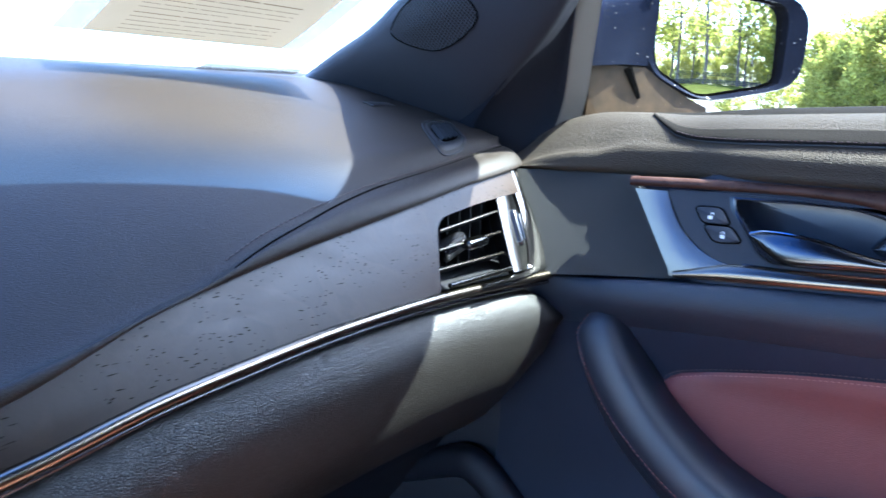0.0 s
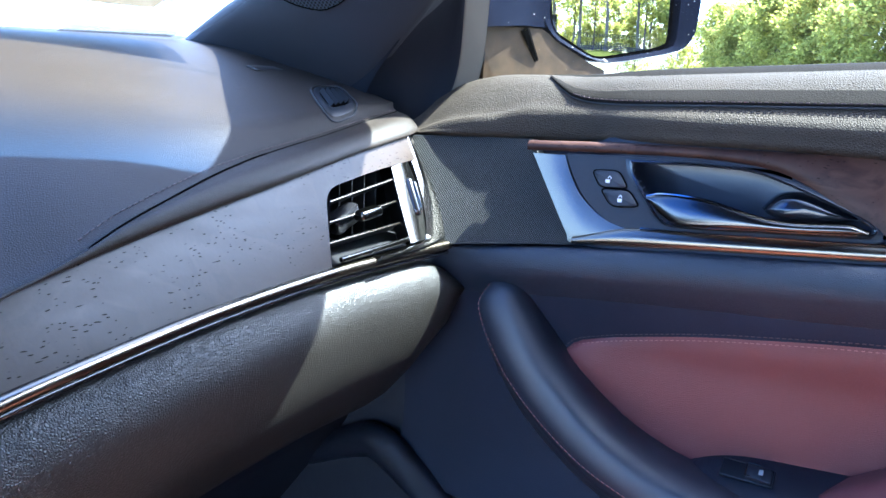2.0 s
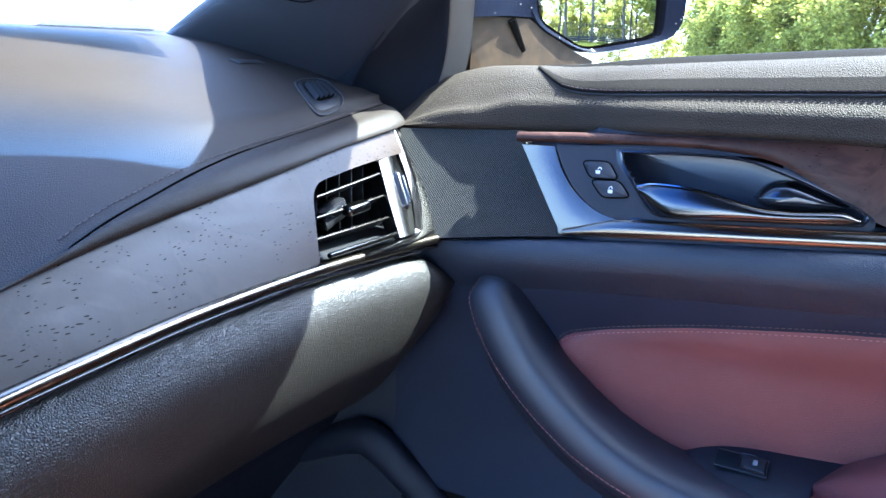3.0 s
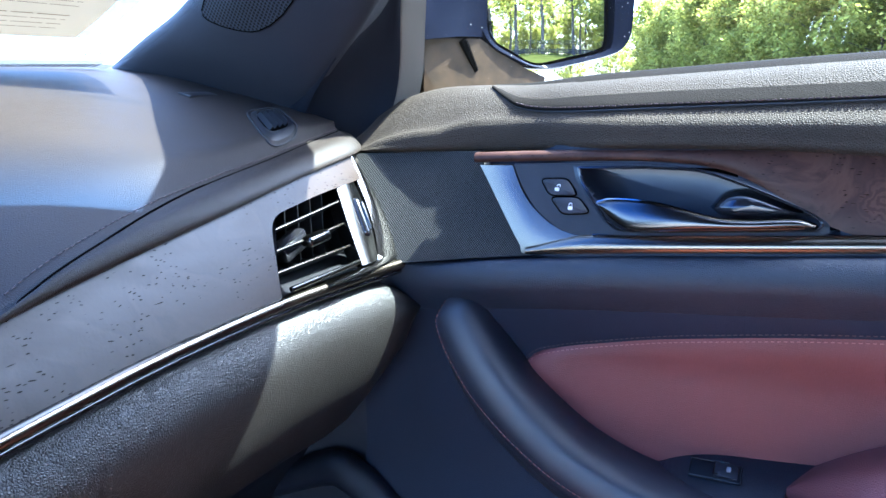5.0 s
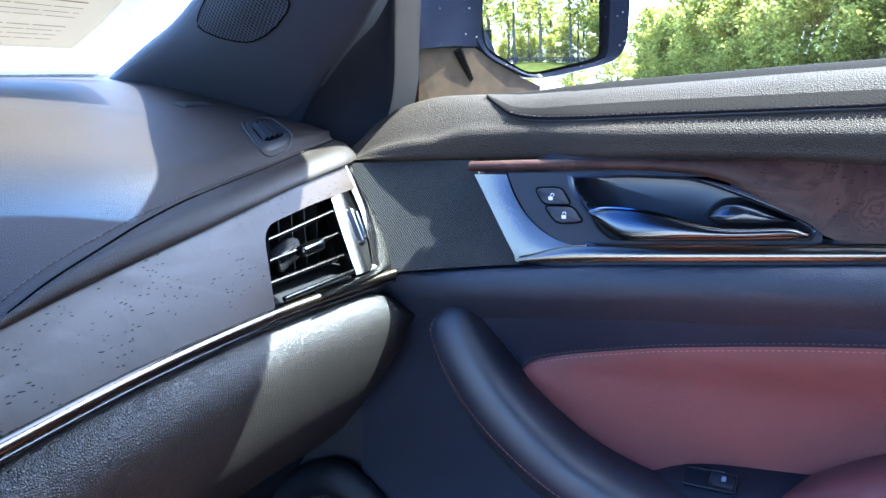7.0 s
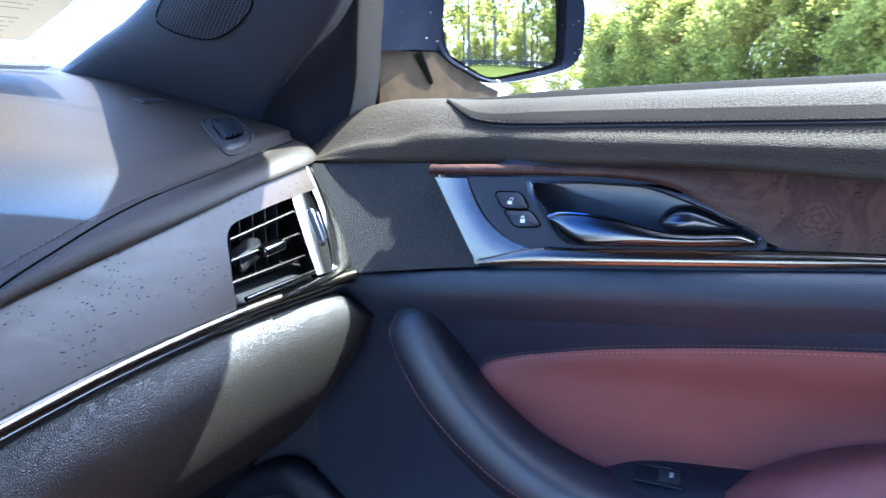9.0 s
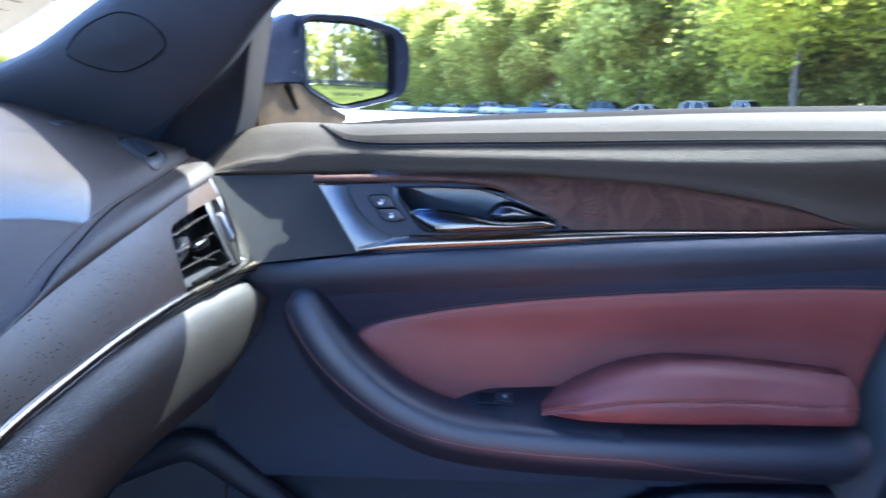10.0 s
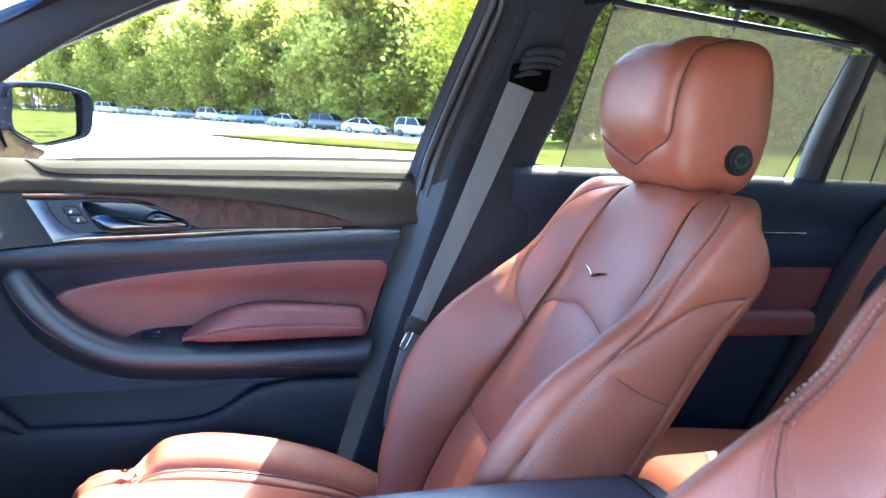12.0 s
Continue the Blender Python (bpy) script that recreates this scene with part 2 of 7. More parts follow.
def part(name, me, material, parent=None, label=""):
    """Links a mesh as one object, under a thing or a part where one is given."""
    if isinstance(me, bmesh.types.BMesh):
        bm, me = me, bpy.data.meshes.new(name)
        bm.to_mesh(me)
        bm.free()
        sharpen(me)
    me.materials.clear()
    me.materials.append(material)
    ob = new(name, me)
    if parent:
        ob.parent = parent
    if label:
        ob["label"] = label
    return ob


def thing(name, label, category, group="", kind=""):
    return tagged(new(name), label, category, group, kind)


def curve(points, n):
    """n points, evenly spaced in the parameter, on a smooth line through the given ones."""
    p = [Vector(q) for q in points]
    out = []
    for i in range(n):
        s = i / (n - 1) * (len(p) - 1)
        k = min(int(s), len(p) - 2)
        f = s - k
        a, b = p[k], p[k + 1]
        before = p[k - 1] if k else a * 2 - b
        after = p[k + 2] if k + 2 < len(p) else b * 2 - a
        m0, m1 = (b - before) / 2, (after - a) / 2
        f2, f3 = f * f, f * f * f
        out.append(a * (2 * f3 - 3 * f2 + 1) + m0 * (f3 - 2 * f2 + f) + b * (3 * f2 - 2 * f3) + m1 * (f3 - f2))
    return out


def track(table):
    """A smooth function of the first number of each row, giving the rest (a number or a tuple)."""
    keys = [r[0] for r in table]
    many = len(table[0]) > 2

    def at(u):
        if u <= keys[0]:
            k, f = 0, 0.0
        elif u >= keys[-1]:
            k, f = len(keys) - 2, 1.0
        else:
            k = max(i for i in range(len(keys) - 1) if keys[i] <= u)
            f = (u - keys[k]) / (keys[k + 1] - keys[k])
        out = []
        for c in range(1, len(table[0])):
            v = [r[c] for r in table]
            h = keys[k + 1] - keys[k]
            s0 = (v[k + 1] - v[k - 1]) / (keys[k + 1] - keys[k - 1]) if k else (v[k + 1] - v[k]) / h
            s1 = (v[k + 2] - v[k]) / (keys[k + 2] - keys[k]) if k + 2 < len(v) else (v[k + 1] - v[k]) / h
            f2, f3 = f * f, f * f * f
            out.append(v[k] * (2 * f3 - 3 * f2 + 1) + s0 * h * (f3 - 2 * f2 + f) + v[k + 1] * (3 * f2 - 2 * f3) + s1 * h * (f3 - f2))
        return tuple(out) if many else out[0]

    return at


def spread(a, b, n):
    return [a + (b - a) * i / (n - 1) for i in range(n)]


def loft(rows, closed=False, caps=False):
    """A skin over rows of equally many points."""
    n = len(rows[0])
    verts = [v for r in rows for v in r]
    faces = []
    for i in range(len(rows) - 1):
        for j in range(n if closed else n - 1):
            k = (j + 1) % n
            faces.append((i * n + j, i * n + k, (i + 1) * n + k, (i + 1) * n + j))
    if caps:
        faces.append(tuple(range(n))[::-1])
        faces.append(tuple((len(rows) - 1) * n + j for j in range(n)))
    me = mesh_of("skin", verts, faces)
    sharpen(me, 50)
    return me


def sheet(front, back):
    """A solid skin between two grids of rows, front and back, closed along the rim."""
    r, c = len(front), len(front[0])
    verts = [v for row in front for v in row] + [v for row in back for v in row]
    o = r * c
    faces = []
    for i in range(r - 1):
        for j in range(c - 1):
            q = (i * c + j, i * c + j + 1, (i + 1) * c + j + 1, (i + 1) * c + j)
            faces += [q, tuple(o + k for k in reversed(q))]
    rim = [j for j in range(c)] + [i * c + c - 1 for i in range(1, r)] + [(r - 1) * c + j for j in range(c - 2, -1, -1)] + [i * c for i in range(r - 2, 0, -1)]
    for k in range(len(rim)):
        a, b = rim[k], rim[(k + 1) % len(rim)]
        faces.append((b, a, o + a, o + b))
    me = mesh_of("sheet", verts, faces)
    sharpen(me, 50)
    return me


def tube(path, radius, sides=10, squash=1.0, up=Vector((0, 0, 1)), caps=True):
    """A round bar along a path; radius a number or a list; squash thins it along the side axis."""
    rows = []
    for i, p in enumerate(path):
        a, b = path[max(0, i - 1)], path[min(len(path) - 1, i + 1)]
        d = (Vector(b) - Vector(a)).normalized()
        side = d.cross(up).normalized()
        top = side.cross(d).normalized()
        r = radius[i] if isinstance(radius, (list, tuple)) else radius
        rows.append([Vector(p) + side * (r * squash * math.cos(t)) + top * (r * math.sin(t)) for t in [2 * math.pi * j / sides for j in range(sides)]])
    return loft(rows, True, caps)


def stitches(path, material, parent, length=0.0030, gap=0.0017, width=0.0004, name="stitching"):
    """A row of sewn stitches along a polyline, as one part."""
    verts, faces = [], []
    dist, nxt = 0.0, 0.0
    for a, b in zip(path, path[1:]):
        a, b = Vector(a), Vector(b)
        seg = (b - a).length
        if seg < 1e-6:
            continue
        d = (b - a) / seg
        side = d.cross(Vector((0, 0, 1)))
        side = side.normalized() if side.length > 0.1 else Vector((0, 1, 0))
        top = side.cross(d)
        while nxt < dist + seg:
            p = a + d * (nxt - dist)
            o = len(verts)
            for u in (0, length):
                for s, h in ((-1, -1), (1, -1), (1, 1), (-1, 1)):
                    verts.append(p + d * u + side * (s * width) + top * (h * width))
            faces += [(o, o + 1, o + 5, o + 4), (o + 1, o + 2, o + 6, o + 5), (o + 2, o + 3, o + 7, o + 6), (o + 3, o, o + 4, o + 7), (o, o + 3, o + 2, o + 1), (o + 4, o + 5, o + 6, o + 7)]
            nxt += length + gap
        dist += seg
    ob = part(name, mesh_of("thread", verts, faces, False), material, parent)
    ob["kind"] = "stuff"
    return ob


def box(size, centre=(0, 0, 0), bevel=0.004, segments=2):
    bm = bmesh.new()
    bmesh.ops.create_cube(bm, size=1)
    bmesh.ops.scale(bm, vec=size, verts=bm.verts)
    bmesh.ops.translate(bm, vec=centre, verts=bm.verts)
    if bevel:
        bmesh.ops.bevel(bm, geom=bm.edges[:], offset=bevel, segments=segments, affect="EDGES", profile=0.5)
    return bm


def disc(radius, depth, sides=24, bevel=0.0):
    bm = bmesh.new()
    bmesh.ops.create_cone(bm, cap_ends=True, segments=sides, radius1=radius, radius2=radius, depth=depth)
    if bevel:
        bmesh.ops.bevel(bm, geom=[e for e in bm.edges if len(e.link_faces) == 2 and e.calc_face_angle(0) > 1], offset=bevel, segments=2, affect="EDGES")
    return bm


def moved(bm, m):
    bmesh.ops.transform(bm, matrix=m, verts=bm.verts)
    return bm


# ---- outside: ground, lot, woods ----
ASPHALT = principled("pale_concrete", (0.27, 0.257, 0.238), 0.85)
mottled(ASPHALT, (0.27, 0.257, 0.238), 0.12, 0.35, 8.0)
GRASS = principled("mown_grass", (0.030, 0.031, 0.008), 0.9, spec=0.0)
mottled(GRASS, (0.030, 0.031, 0.008), 0.45, 0.5, 9.0)
LAWN = principled("sunny_lawn_grass", (0.030, 0.034, 0.0085), 0.9, spec=0.0)
mottled(LAWN, (0.030, 0.034, 0.0085), 0.35, 0.5, 9.0)
BARK = principled("bark", (0.085, 0.065, 0.05), 0.9)
mottled(BARK, (0.085, 0.065, 0.05), 0.4, 6.0, 6.0)


def leaf_material(name, dark, light):
    m = principled(name, light, 0.6, spec=0.25)
    info = m.node_tree.nodes.new("ShaderNodeNewGeometry")
    color = ramp(m, info.outputs["Random Per Island"], [(0.0, dark), (1.0, light)])
    wire(m, color, shader(m).inputs["Base Color"])
    t = m.node_tree
    back, mix = t.nodes.new("ShaderNodeBsdfTranslucent"), t.nodes.new("ShaderNodeMixShader")
    wire(m, color, back.inputs[0])
    mix.inputs[0].default_value = 0.72
    wire(m, shader(m).outputs[0], mix.inputs[1])
    wire(m, back.outputs[0], mix.inputs[2])
    wire(m, mix.outputs[0], t.nodes["Material Output"].inputs[0])
    return m


LEAF = leaf_material("spring_leaves", (0.170, 0.178, 0.027), (0.380, 0.378, 0.084))
YELLOWLEAF = leaf_material("yellow_green_leaves", (0.27, 0.28, 0.028), (0.46, 0.46, 0.06))

ground = tagged(part("ground", loft([[(x, y, 0.0) for y in spread(-1500, 1500, 13)] for x in spread(-1500, 1500, 13)]), ASPHALT),
                "pale sunlit concrete parking lot", "ground", kind="structure")


def bank(x, y):
    """Height of the grass: it climbs gently away from the lot."""
    up = min(1.0, max(0.0, (-y - 14) / 33))
    side = min(1.0, max(0.0, (70 - x) / 25))
    return 0.12 + 1.65 * up * side * side * (3 - 2 * side)


edge_y = track([(-90, -9), (-40, -9), (22, -9.5), (60, -20), (75, -32), (160, 10), (260, 40)])
rows = [[Vector((x, edge_y(x) + (-200 - edge_y(x)) * f ** 2, bank(x, edge_y(x) + (-200 - edge_y(x)) * f ** 2))) for f in spread(0, 1, 24)] for x in spread(-90, 260, 50)]
tagged(part("lawn", sheet(rows, [[Vector((p.x, p.y, 0.002)) for p in r] for r in rows]), LAWN), "sunlit mown lawn rising before the woods", "grass", kind="structure")
island = [(37, 1.2), (39.5, -3.5), (36.5, -9.5), (31, -14), (29.0, -10.0), (31.5, -3.0)]
centre = (34.2, -6.5)
outline = [Vector((p.x, p.y, 0)) for p in curve([(*p, 0) for p in island + island[:1]], 49)[:-1]]
rows = [[Vector((centre[0] + (p.x - centre[0]) * k, centre[1] + (p.y - centre[1]) * k, h)) for p in outline] for k, h in ((1.0, 0.002), (0.998, 0.12), (0.9, 0.16), (0.6, 0.27), (0.25, 0.31), (0.001, 0.32))]
tagged(part("grass_island", loft(rows, True), GRASS), "narrow mounded grass island with a kerb in the lot", "grass", kind="structure")


def tree_meshes(seed, height, spread_r, leaves, leaf_size, low=0.15):
    """A tapered trunk with limbs, and a crown of small leaf clumps gathered round the limbs' ends."""
    r = random.Random(seed)
    trunk_v, trunk_f, tips = [], [], []

    def limb(a, b, ra, rb, sides=6):
        o = len(trunk_v)
        d = (b - a).normalized()
        s = d.orthogonal().normalized()
        t = d.cross(s)
        for p, q in ((a, ra), (a.lerp(b, 0.5) + s * ra * 0.8, (ra + rb) / 2), (b, rb)):
            for j in range(sides):
                w = 2 * math.pi * j / sides
                trunk_v.append(p + s * (q * math.cos(w)) + t * (q * math.sin(w)))
        for k in range(2):
            for j in range(sides):
                trunk_f.append((o + k * sides + j, o + k * sides + (j + 1) % sides, o + (k + 1) * sides + (j + 1) % sides, o + (k + 1) * sides + j))

    top = Vector((r.uniform(-0.4, 0.4), r.uniform(-0.4, 0.4), height * 0.9))
    limb(Vector((0, 0, 0)), top * 0.5, height * 0.016, height * 0.011, 8)
    limb(top * 0.5, top, height * 0.011, height * 0.003)
    for k in range(26):
        h = low + (0.95 - low) * k / 25
        root = top * h
        reach = spread_r * (0.45 + 0.75 * math.sin(math.pi * min(1, (h - low) / (1 - low) * 0.85 + 0.18))) * r.uniform(0.55, 1.1)
        w = k * 2.4 + r.uniform(-0.5, 0.5)
        end = root + Vector((math.cos(w) * reach, math.sin(w) * reach, reach * r.uniform(0.0, 0.55)))
        limb(root, end, height * 0.004, height * 0.0012, 5)
        tips += [root.lerp(end, f) for f in (0.45, 0.75, 1.0)]
    lv, lf = [], []
    for k in range(leaves):
        c = r.choice(tips)
        p = c + Vector((r.gauss(0, 1), r.gauss(0, 1), r.gauss(0, 0.75))) * (spread_r * 0.17)
        s = leaf_size * r.uniform(0.6, 1.3)
        e = Euler((r.uniform(-1, 1), r.uniform(-1, 1), r.uniform(0, 6.3))).to_matrix()
        o = len(lv)
        lv += [p + e @ Vector(q) * s for q in ((-0.5, -0.2, 0), (0.1, -0.45, 0.12), (0.6, 0.0, -0.1), (0.1, 0.4, 0.1), (-0.4, 0.3, -0.05))]
        lf.append((o, o + 1, o + 2, o + 3, o + 4))
    return mesh_of("trunk", trunk_v, trunk_f), mesh_of("crown", lv, lf, False)


def tree(name, meshes, leaf, at, turn, size, label, group):
    root = thing(name, label, "tree", group)
    part("trunk", meshes[0], BARK, root)
    crown = part("crown", meshes[1], leaf, root)
    crown["kind"] = "stuff"
    root.matrix_world = Matrix.LocRotScale(at, Euler((0, 0, turn)), (size, size, size))
    return root


WOODS = [tree_meshes(s, 21.0, 5.6, 6500, 0.52, 0.04) for s in (3, 7, 12)]
SPARSE = [tree_meshes(s, 15.0, 2.8, 700, 0.42, 0.38) for s in (21, 25)]
rnd = random.Random(5)
WOODLABEL = "tall leafy tree in fresh spring green, part of the wood"
firsts = [tree("woodland_tree", m, LEAF, (90 + 9 * i, -14 - 7 * i, 0), i, 1.0, WOODLABEL, "woodland trees") for i, m in enumerate(WOODS)]
for k in range(74):
    along, deep = -62 + k % 37 * 5.6 + rnd.uniform(-2, 2), 13 + (k // 37) * 9 + rnd.uniform(-2.5, 2.5)
    x, y = 66 + 0.884 * along + 0.467 * deep * 0.9, -17 + 0.467 * along - 0.884 * deep * 0.9 + deep * 0.35
    if y < -75:
        continue
    s = rnd.uniform(0.8, 1.2)
    copy_thing(firsts[k % 3], pose(x, y, 0, 0, 0, rnd.uniform(0, 360))).scale = (s, s, s)
for k in range(12):
    s = rnd.uniform(0.55, 0.75)
    copy_thing(firsts[k % 3], pose(150 + rnd.uniform(-6, 6), 40 + k * 9, 0, 0, 0, rnd.uniform(0, 360))).scale = (s, s, s)
near_tree = tree("parking_lot_tree", tree_meshes(31, 17.0, 8.5, 9000, 0.42, 0.34), YELLOWLEAF, (60.0, -21.0, 0), 0.4, 1.0,
                 "yellow-green tree with a bare trunk at the edge of the lot", "")
pines = [tree("lawn_tree", m, LEAF, (4 + 5 * i, -49 - 3 * i, 1.5), i, 1.0, "slender tree with thin foliage behind the lawn", "trees behind the lawn") for i, m in enumerate(SPARSE)]
for k in range(30):
    s = rnd.uniform(0.8, 1.25)
    copy_thing(pines[k % 2], pose(-14 + k * 2.2 + rnd.uniform(-1, 1), -52 - rnd.uniform(0, 22), 1.5, 0, 0, rnd.uniform(0, 360))).scale = (s, s, s)
for k in range(13):
    s = rnd.uniform(0.5, 0.75)
    copy_thing(firsts[k % 3], pose(-18 + k * 5.2 + rnd.uniform(-1, 1), -78 - rnd.uniform(0, 8), 1.5, 0, 0, rnd.uniform(0, 360))).scale = (s, s, s)

for k in range(24):
    s = rnd.uniform(0.2, 0.32)
    bush = copy_thing(firsts[k % 3], pose(-22 + k * 2.9 + rnd.uniform(-1, 1), -60 - rnd.uniform(0, 8), 1.4, 0, 0, rnd.uniform(0, 360)))
    bush.scale = (s, s, s)
    bush["label"] = "low leafy young tree behind the fence"

# low dark fence behind the lawn
fence = thing("fence", "low dark rail fence behind the lawn", "fence")
FENCE = principled("weathered_dark_wood", (0.02, 0.018, 0.016), 0.9)
for z in (0.22, 0.36, 0.50):
    part("rail", box((90, 0.05, 0.10), (20, -47, z + 1.65), 0.01), FENCE, fence)
post = box((0.12, 0.12, 0.75), (0, 0, 0.3), 0.01)
post_mesh = part("post", post, FENCE, fence)
post_mesh.location = (-20, -47.1, 1.72)
for k in range(1, 28):
    p = post_mesh.copy()
    scene.collection.objects.link(p)
    p.location = (-20 + k * 2.6, -47.1, 1.72)

# parked cars in a row before the woods
TYRE = principled("tyre", (0.02, 0.02, 0.02), 0.8)
CARGLASS = principled("dark_car_glass", (0.004, 0.005, 0.006), 0.15, spec=0.2)
LAMPRED = principled("red_lamp_lens", (0.12, 0.01, 0.008), 0.25)
RIM = principled("alloy_rim", (0.12, 0.12, 0.12), 0.4, 0.7)


CARS = {
    "sedan": (4.7, 1.82, 1.45, [(0, 0.70), (0.03, 0.90), (0.12, 0.99), (0.40, 0.97), (0.66, 0.93), (0.85, 0.82), (0.97, 0.64), (1, 0.46)], (0.06, 0.26, 0.56, 0.72)),
    "suv": (4.9, 1.95, 1.80, [(0, 0.80), (0.02, 1.05), (0.10, 1.10), (0.50, 1.10), (0.70, 1.07), (0.90, 0.98), (0.98, 0.78), (1, 0.52)], (0.015, 0.08, 0.54, 0.70)),
    "pickup": (5.6, 1.98, 1.85, [(0, 0.85), (0.01, 1.06), (0.10, 1.10), (0.50, 1.12), (0.72, 1.10), (0.92, 1.02), (0.985, 0.82), (1, 0.55)], (0.36, 0.41, 0.60, 0.73)),
}


def parked_car(kind, colour, label, at, turn):
    L, W, H, line, cabin = CARS[kind]
    paint = principled("car_paint", tuple(c * k for c, k in zip(colour, (0.46, 0.42, 0.34))), 0.30, coat=0.3)
    root = thing("parked_car", label, "car", "cars parked in a row")
    top_at, width_at = track(line), track([(0, 0.80), (0.05, 0.93), (0.15, 0.99), (0.5, 1.0), (0.85, 0.98), (0.95, 0.90), (1, 0.74)])
    rows = []
    for f in spread(0, 1, 24):
        x, z, h = (f - 0.5) * L, top_at(f), width_at(f) * W / 2
        half_ring = [(0.86 * h, 0.24), (0.97 * h, 0.36), (h, 0.56), (0.985 * h, z - 0.14), (0.92 * h, z - 0.03), (0.70 * h, z + 0.005), (0.0, z + 0.02)]
        ring = [(-a, b) for a, b in half_ring] + [(a, b) for a, b in reversed(half_ring[:-1])]
        rows.append([(x, a, b) for a, b in ring])
    part("body", loft(rows, True, True), paint, root)
    a, b, c, d = [(f - 0.5) * L for f in cabin]
    belt = [top_at(f) for f in (cabin[0], cabin[3])]
    w0, w1 = W * 0.455, W * 0.365
    roof_at = track([(a, belt[0] - 0.02), (a + (b - a) * 0.5, (belt[0] + H) / 2 + 0.05), (b, H - 0.02), ((b + c) / 2, H), (c, H - 0.03), (c + (d - c) * 0.5, (belt[1] + H) / 2 + 0.05), (d, belt[1] - 0.02)])
    rows, roof = [], []
    for x in spread(a, d, 22):
        base = belt[0] + (belt[1] - belt[0]) * (x - a) / (d - a) - 0.04
        z = max(base + 0.01, roof_at(x))
        w = w0 - (w0 - w1) * (z - base) / (H - base)
        rows.append([(x, -w0, base), (x, -w, z - 0.03), (x, -w * 0.82, z), (x, w * 0.82, z), (x, w, z - 0.03), (x, w0, base)])
        if b - 0.06 <= x <= c + 0.06:
            roof.append([(x, -w - 0.012, z - 0.07), (x, -w * 0.86, z + 0.012), (x, 0.0, z + 0.022), (x, w * 0.86, z + 0.012), (x, w + 0.012, z - 0.07)])
    part("cabin_glass", loft(rows, True, True), CARGLASS, root)
    part("roof", sheet([[Vector(q) for q in r] for r in roof], [[Vector(q) + Vector((0, 0, -0.02)) for q in r] for r in roof]), paint, root)
    for foot, head in ((a + 0.05, b + 0.02), ((b + c) / 2, (b + c) / 2), (d - 0.05, c - 0.02)):
        z0 = belt[0] + (belt[1] - belt[0]) * (foot - a) / (d - a) - 0.02
        for sy in (-1, 1):
            part("pillar", loft([[(foot - 0.06, sy * (w0 + 0.012), z0), (foot + 0.06, sy * (w0 + 0.012), z0), (foot + 0.06, sy * (w0 - 0.03), z0), (foot - 0.06, sy * (w0 - 0.03), z0)],
                                 [(head - 0.05, sy * (w1 + 0.014), H - 0.06), (head + 0.05, sy * (w1 + 0.014), H - 0.06), (head + 0.05, sy * (w1 - 0.03), H - 0.06), (head - 0.05, sy * (w1 - 0.03), H - 0.06)]], True, True), paint, root)
    for x in (-L * 0.3, L * 0.31):
        for y in (-1, 1):
            m = Matrix.Translation((x, y * (W / 2 - 0.1), 0.34)) @ pose(0, 0, 0, 90)
            wheel = part("wheel", moved(disc(0.34, 0.23, 20, 0.03), m), TYRE, root)
            part("rim", moved(disc(0.22, 0.245, 14), m), RIM, wheel)
    for y in (-0.62, 0.62):
        part("headlight", box((0.16, 0.36, 0.13), (L / 2 - 0.13, y * W / 1.82, top_at(0.97) - 0.02), 0.04), RIM, root)
        part("tail_light", box((0.08, 0.26, 0.14), (-L / 2 + 0.05, y * W / 1.75, top_at(0.03) - 0.12), 0.03), LAMPRED, root)
    part("bumper_grille", box((0.06, W * 0.5, 0.14), (L / 2 - 0.03, 0, 0.46), 0.02), TYRE, root)
    root.matrix_world = pose(*at, 0, 0, turn)
    return root


for kind, colour, words, at, turn in (
        ("suv", (0.75, 0.75, 0.75), "white", (138, 21), 240), ("sedan", (0.38, 0.40, 0.42), "grey", (130, 15), 245), ("sedan", (0.72, 0.72, 0.72), "white", (121, 10.2), 240),
        ("sedan", (0.10, 0.11, 0.13), "dark", (117, 6.6), 235), ("suv", (0.70, 0.70, 0.70), "white", (110, 3.1), 240), ("sedan", (0.5, 0.52, 0.54), "silver", (105, 0.6), 240),
        ("pickup", (0.03, 0.09, 0.22), "blue", (97, -2.6), 235), ("sedan", (0.40, 0.43, 0.43), "silver", (85, -5.6), 235), ("suv", (0.06, 0.065, 0.07), "dark", (80, -9.7), 230),
        ("sedan", (0.75, 0.75, 0.76), "white", (70, -11.9), 235), ("suv", (0.74, 0.74, 0.74), "white", (68, -16.5), 215), ("pickup", (0.76, 0.76, 0.76), "white", (64, -18.6), 215)):
    parked_car(kind, colour, words + " parked " + kind + " at the edge of the lot", (*at, 0), turn)


# ---- the car: shell ----
# dashboard lines, by distance from the car's middle: (x, y, z)
wood_top = track([(-0.75, 0.340, 0.850), (0.0, 0.345, 0.858), (0.235, 0.368, 0.893), (0.316, 0.381, 0.916), (0.381, 0.388, 0.928), (0.422, 0.391, 0.935), (0.469, 0.395, 0.942),
                  (0.525, 0.399, 0.950), (0.591, 0.402, 0.961), (0.640, 0.405, 0.9685), (0.705, 0.408, 0.977), (0.735, 0.412, 0.980)])
seam_line = track([(-0.75, 0.350, 0.872), (0.0, 0.355, 0.880), (0.235, 0.374, 0.905), (0.34, 0.3865, 0.923), (0.362, 0.388, 0.931), (0.396, 0.394, 0.944), (0.427, 0.399, 0.9525), (0.480, 0.4075, 0.9640),
                   (0.542, 0.416, 0.973), (0.615, 0.423, 0.9825), (0.706, 0.432, 0.9955), (0.745, 0.436, 0.998)])
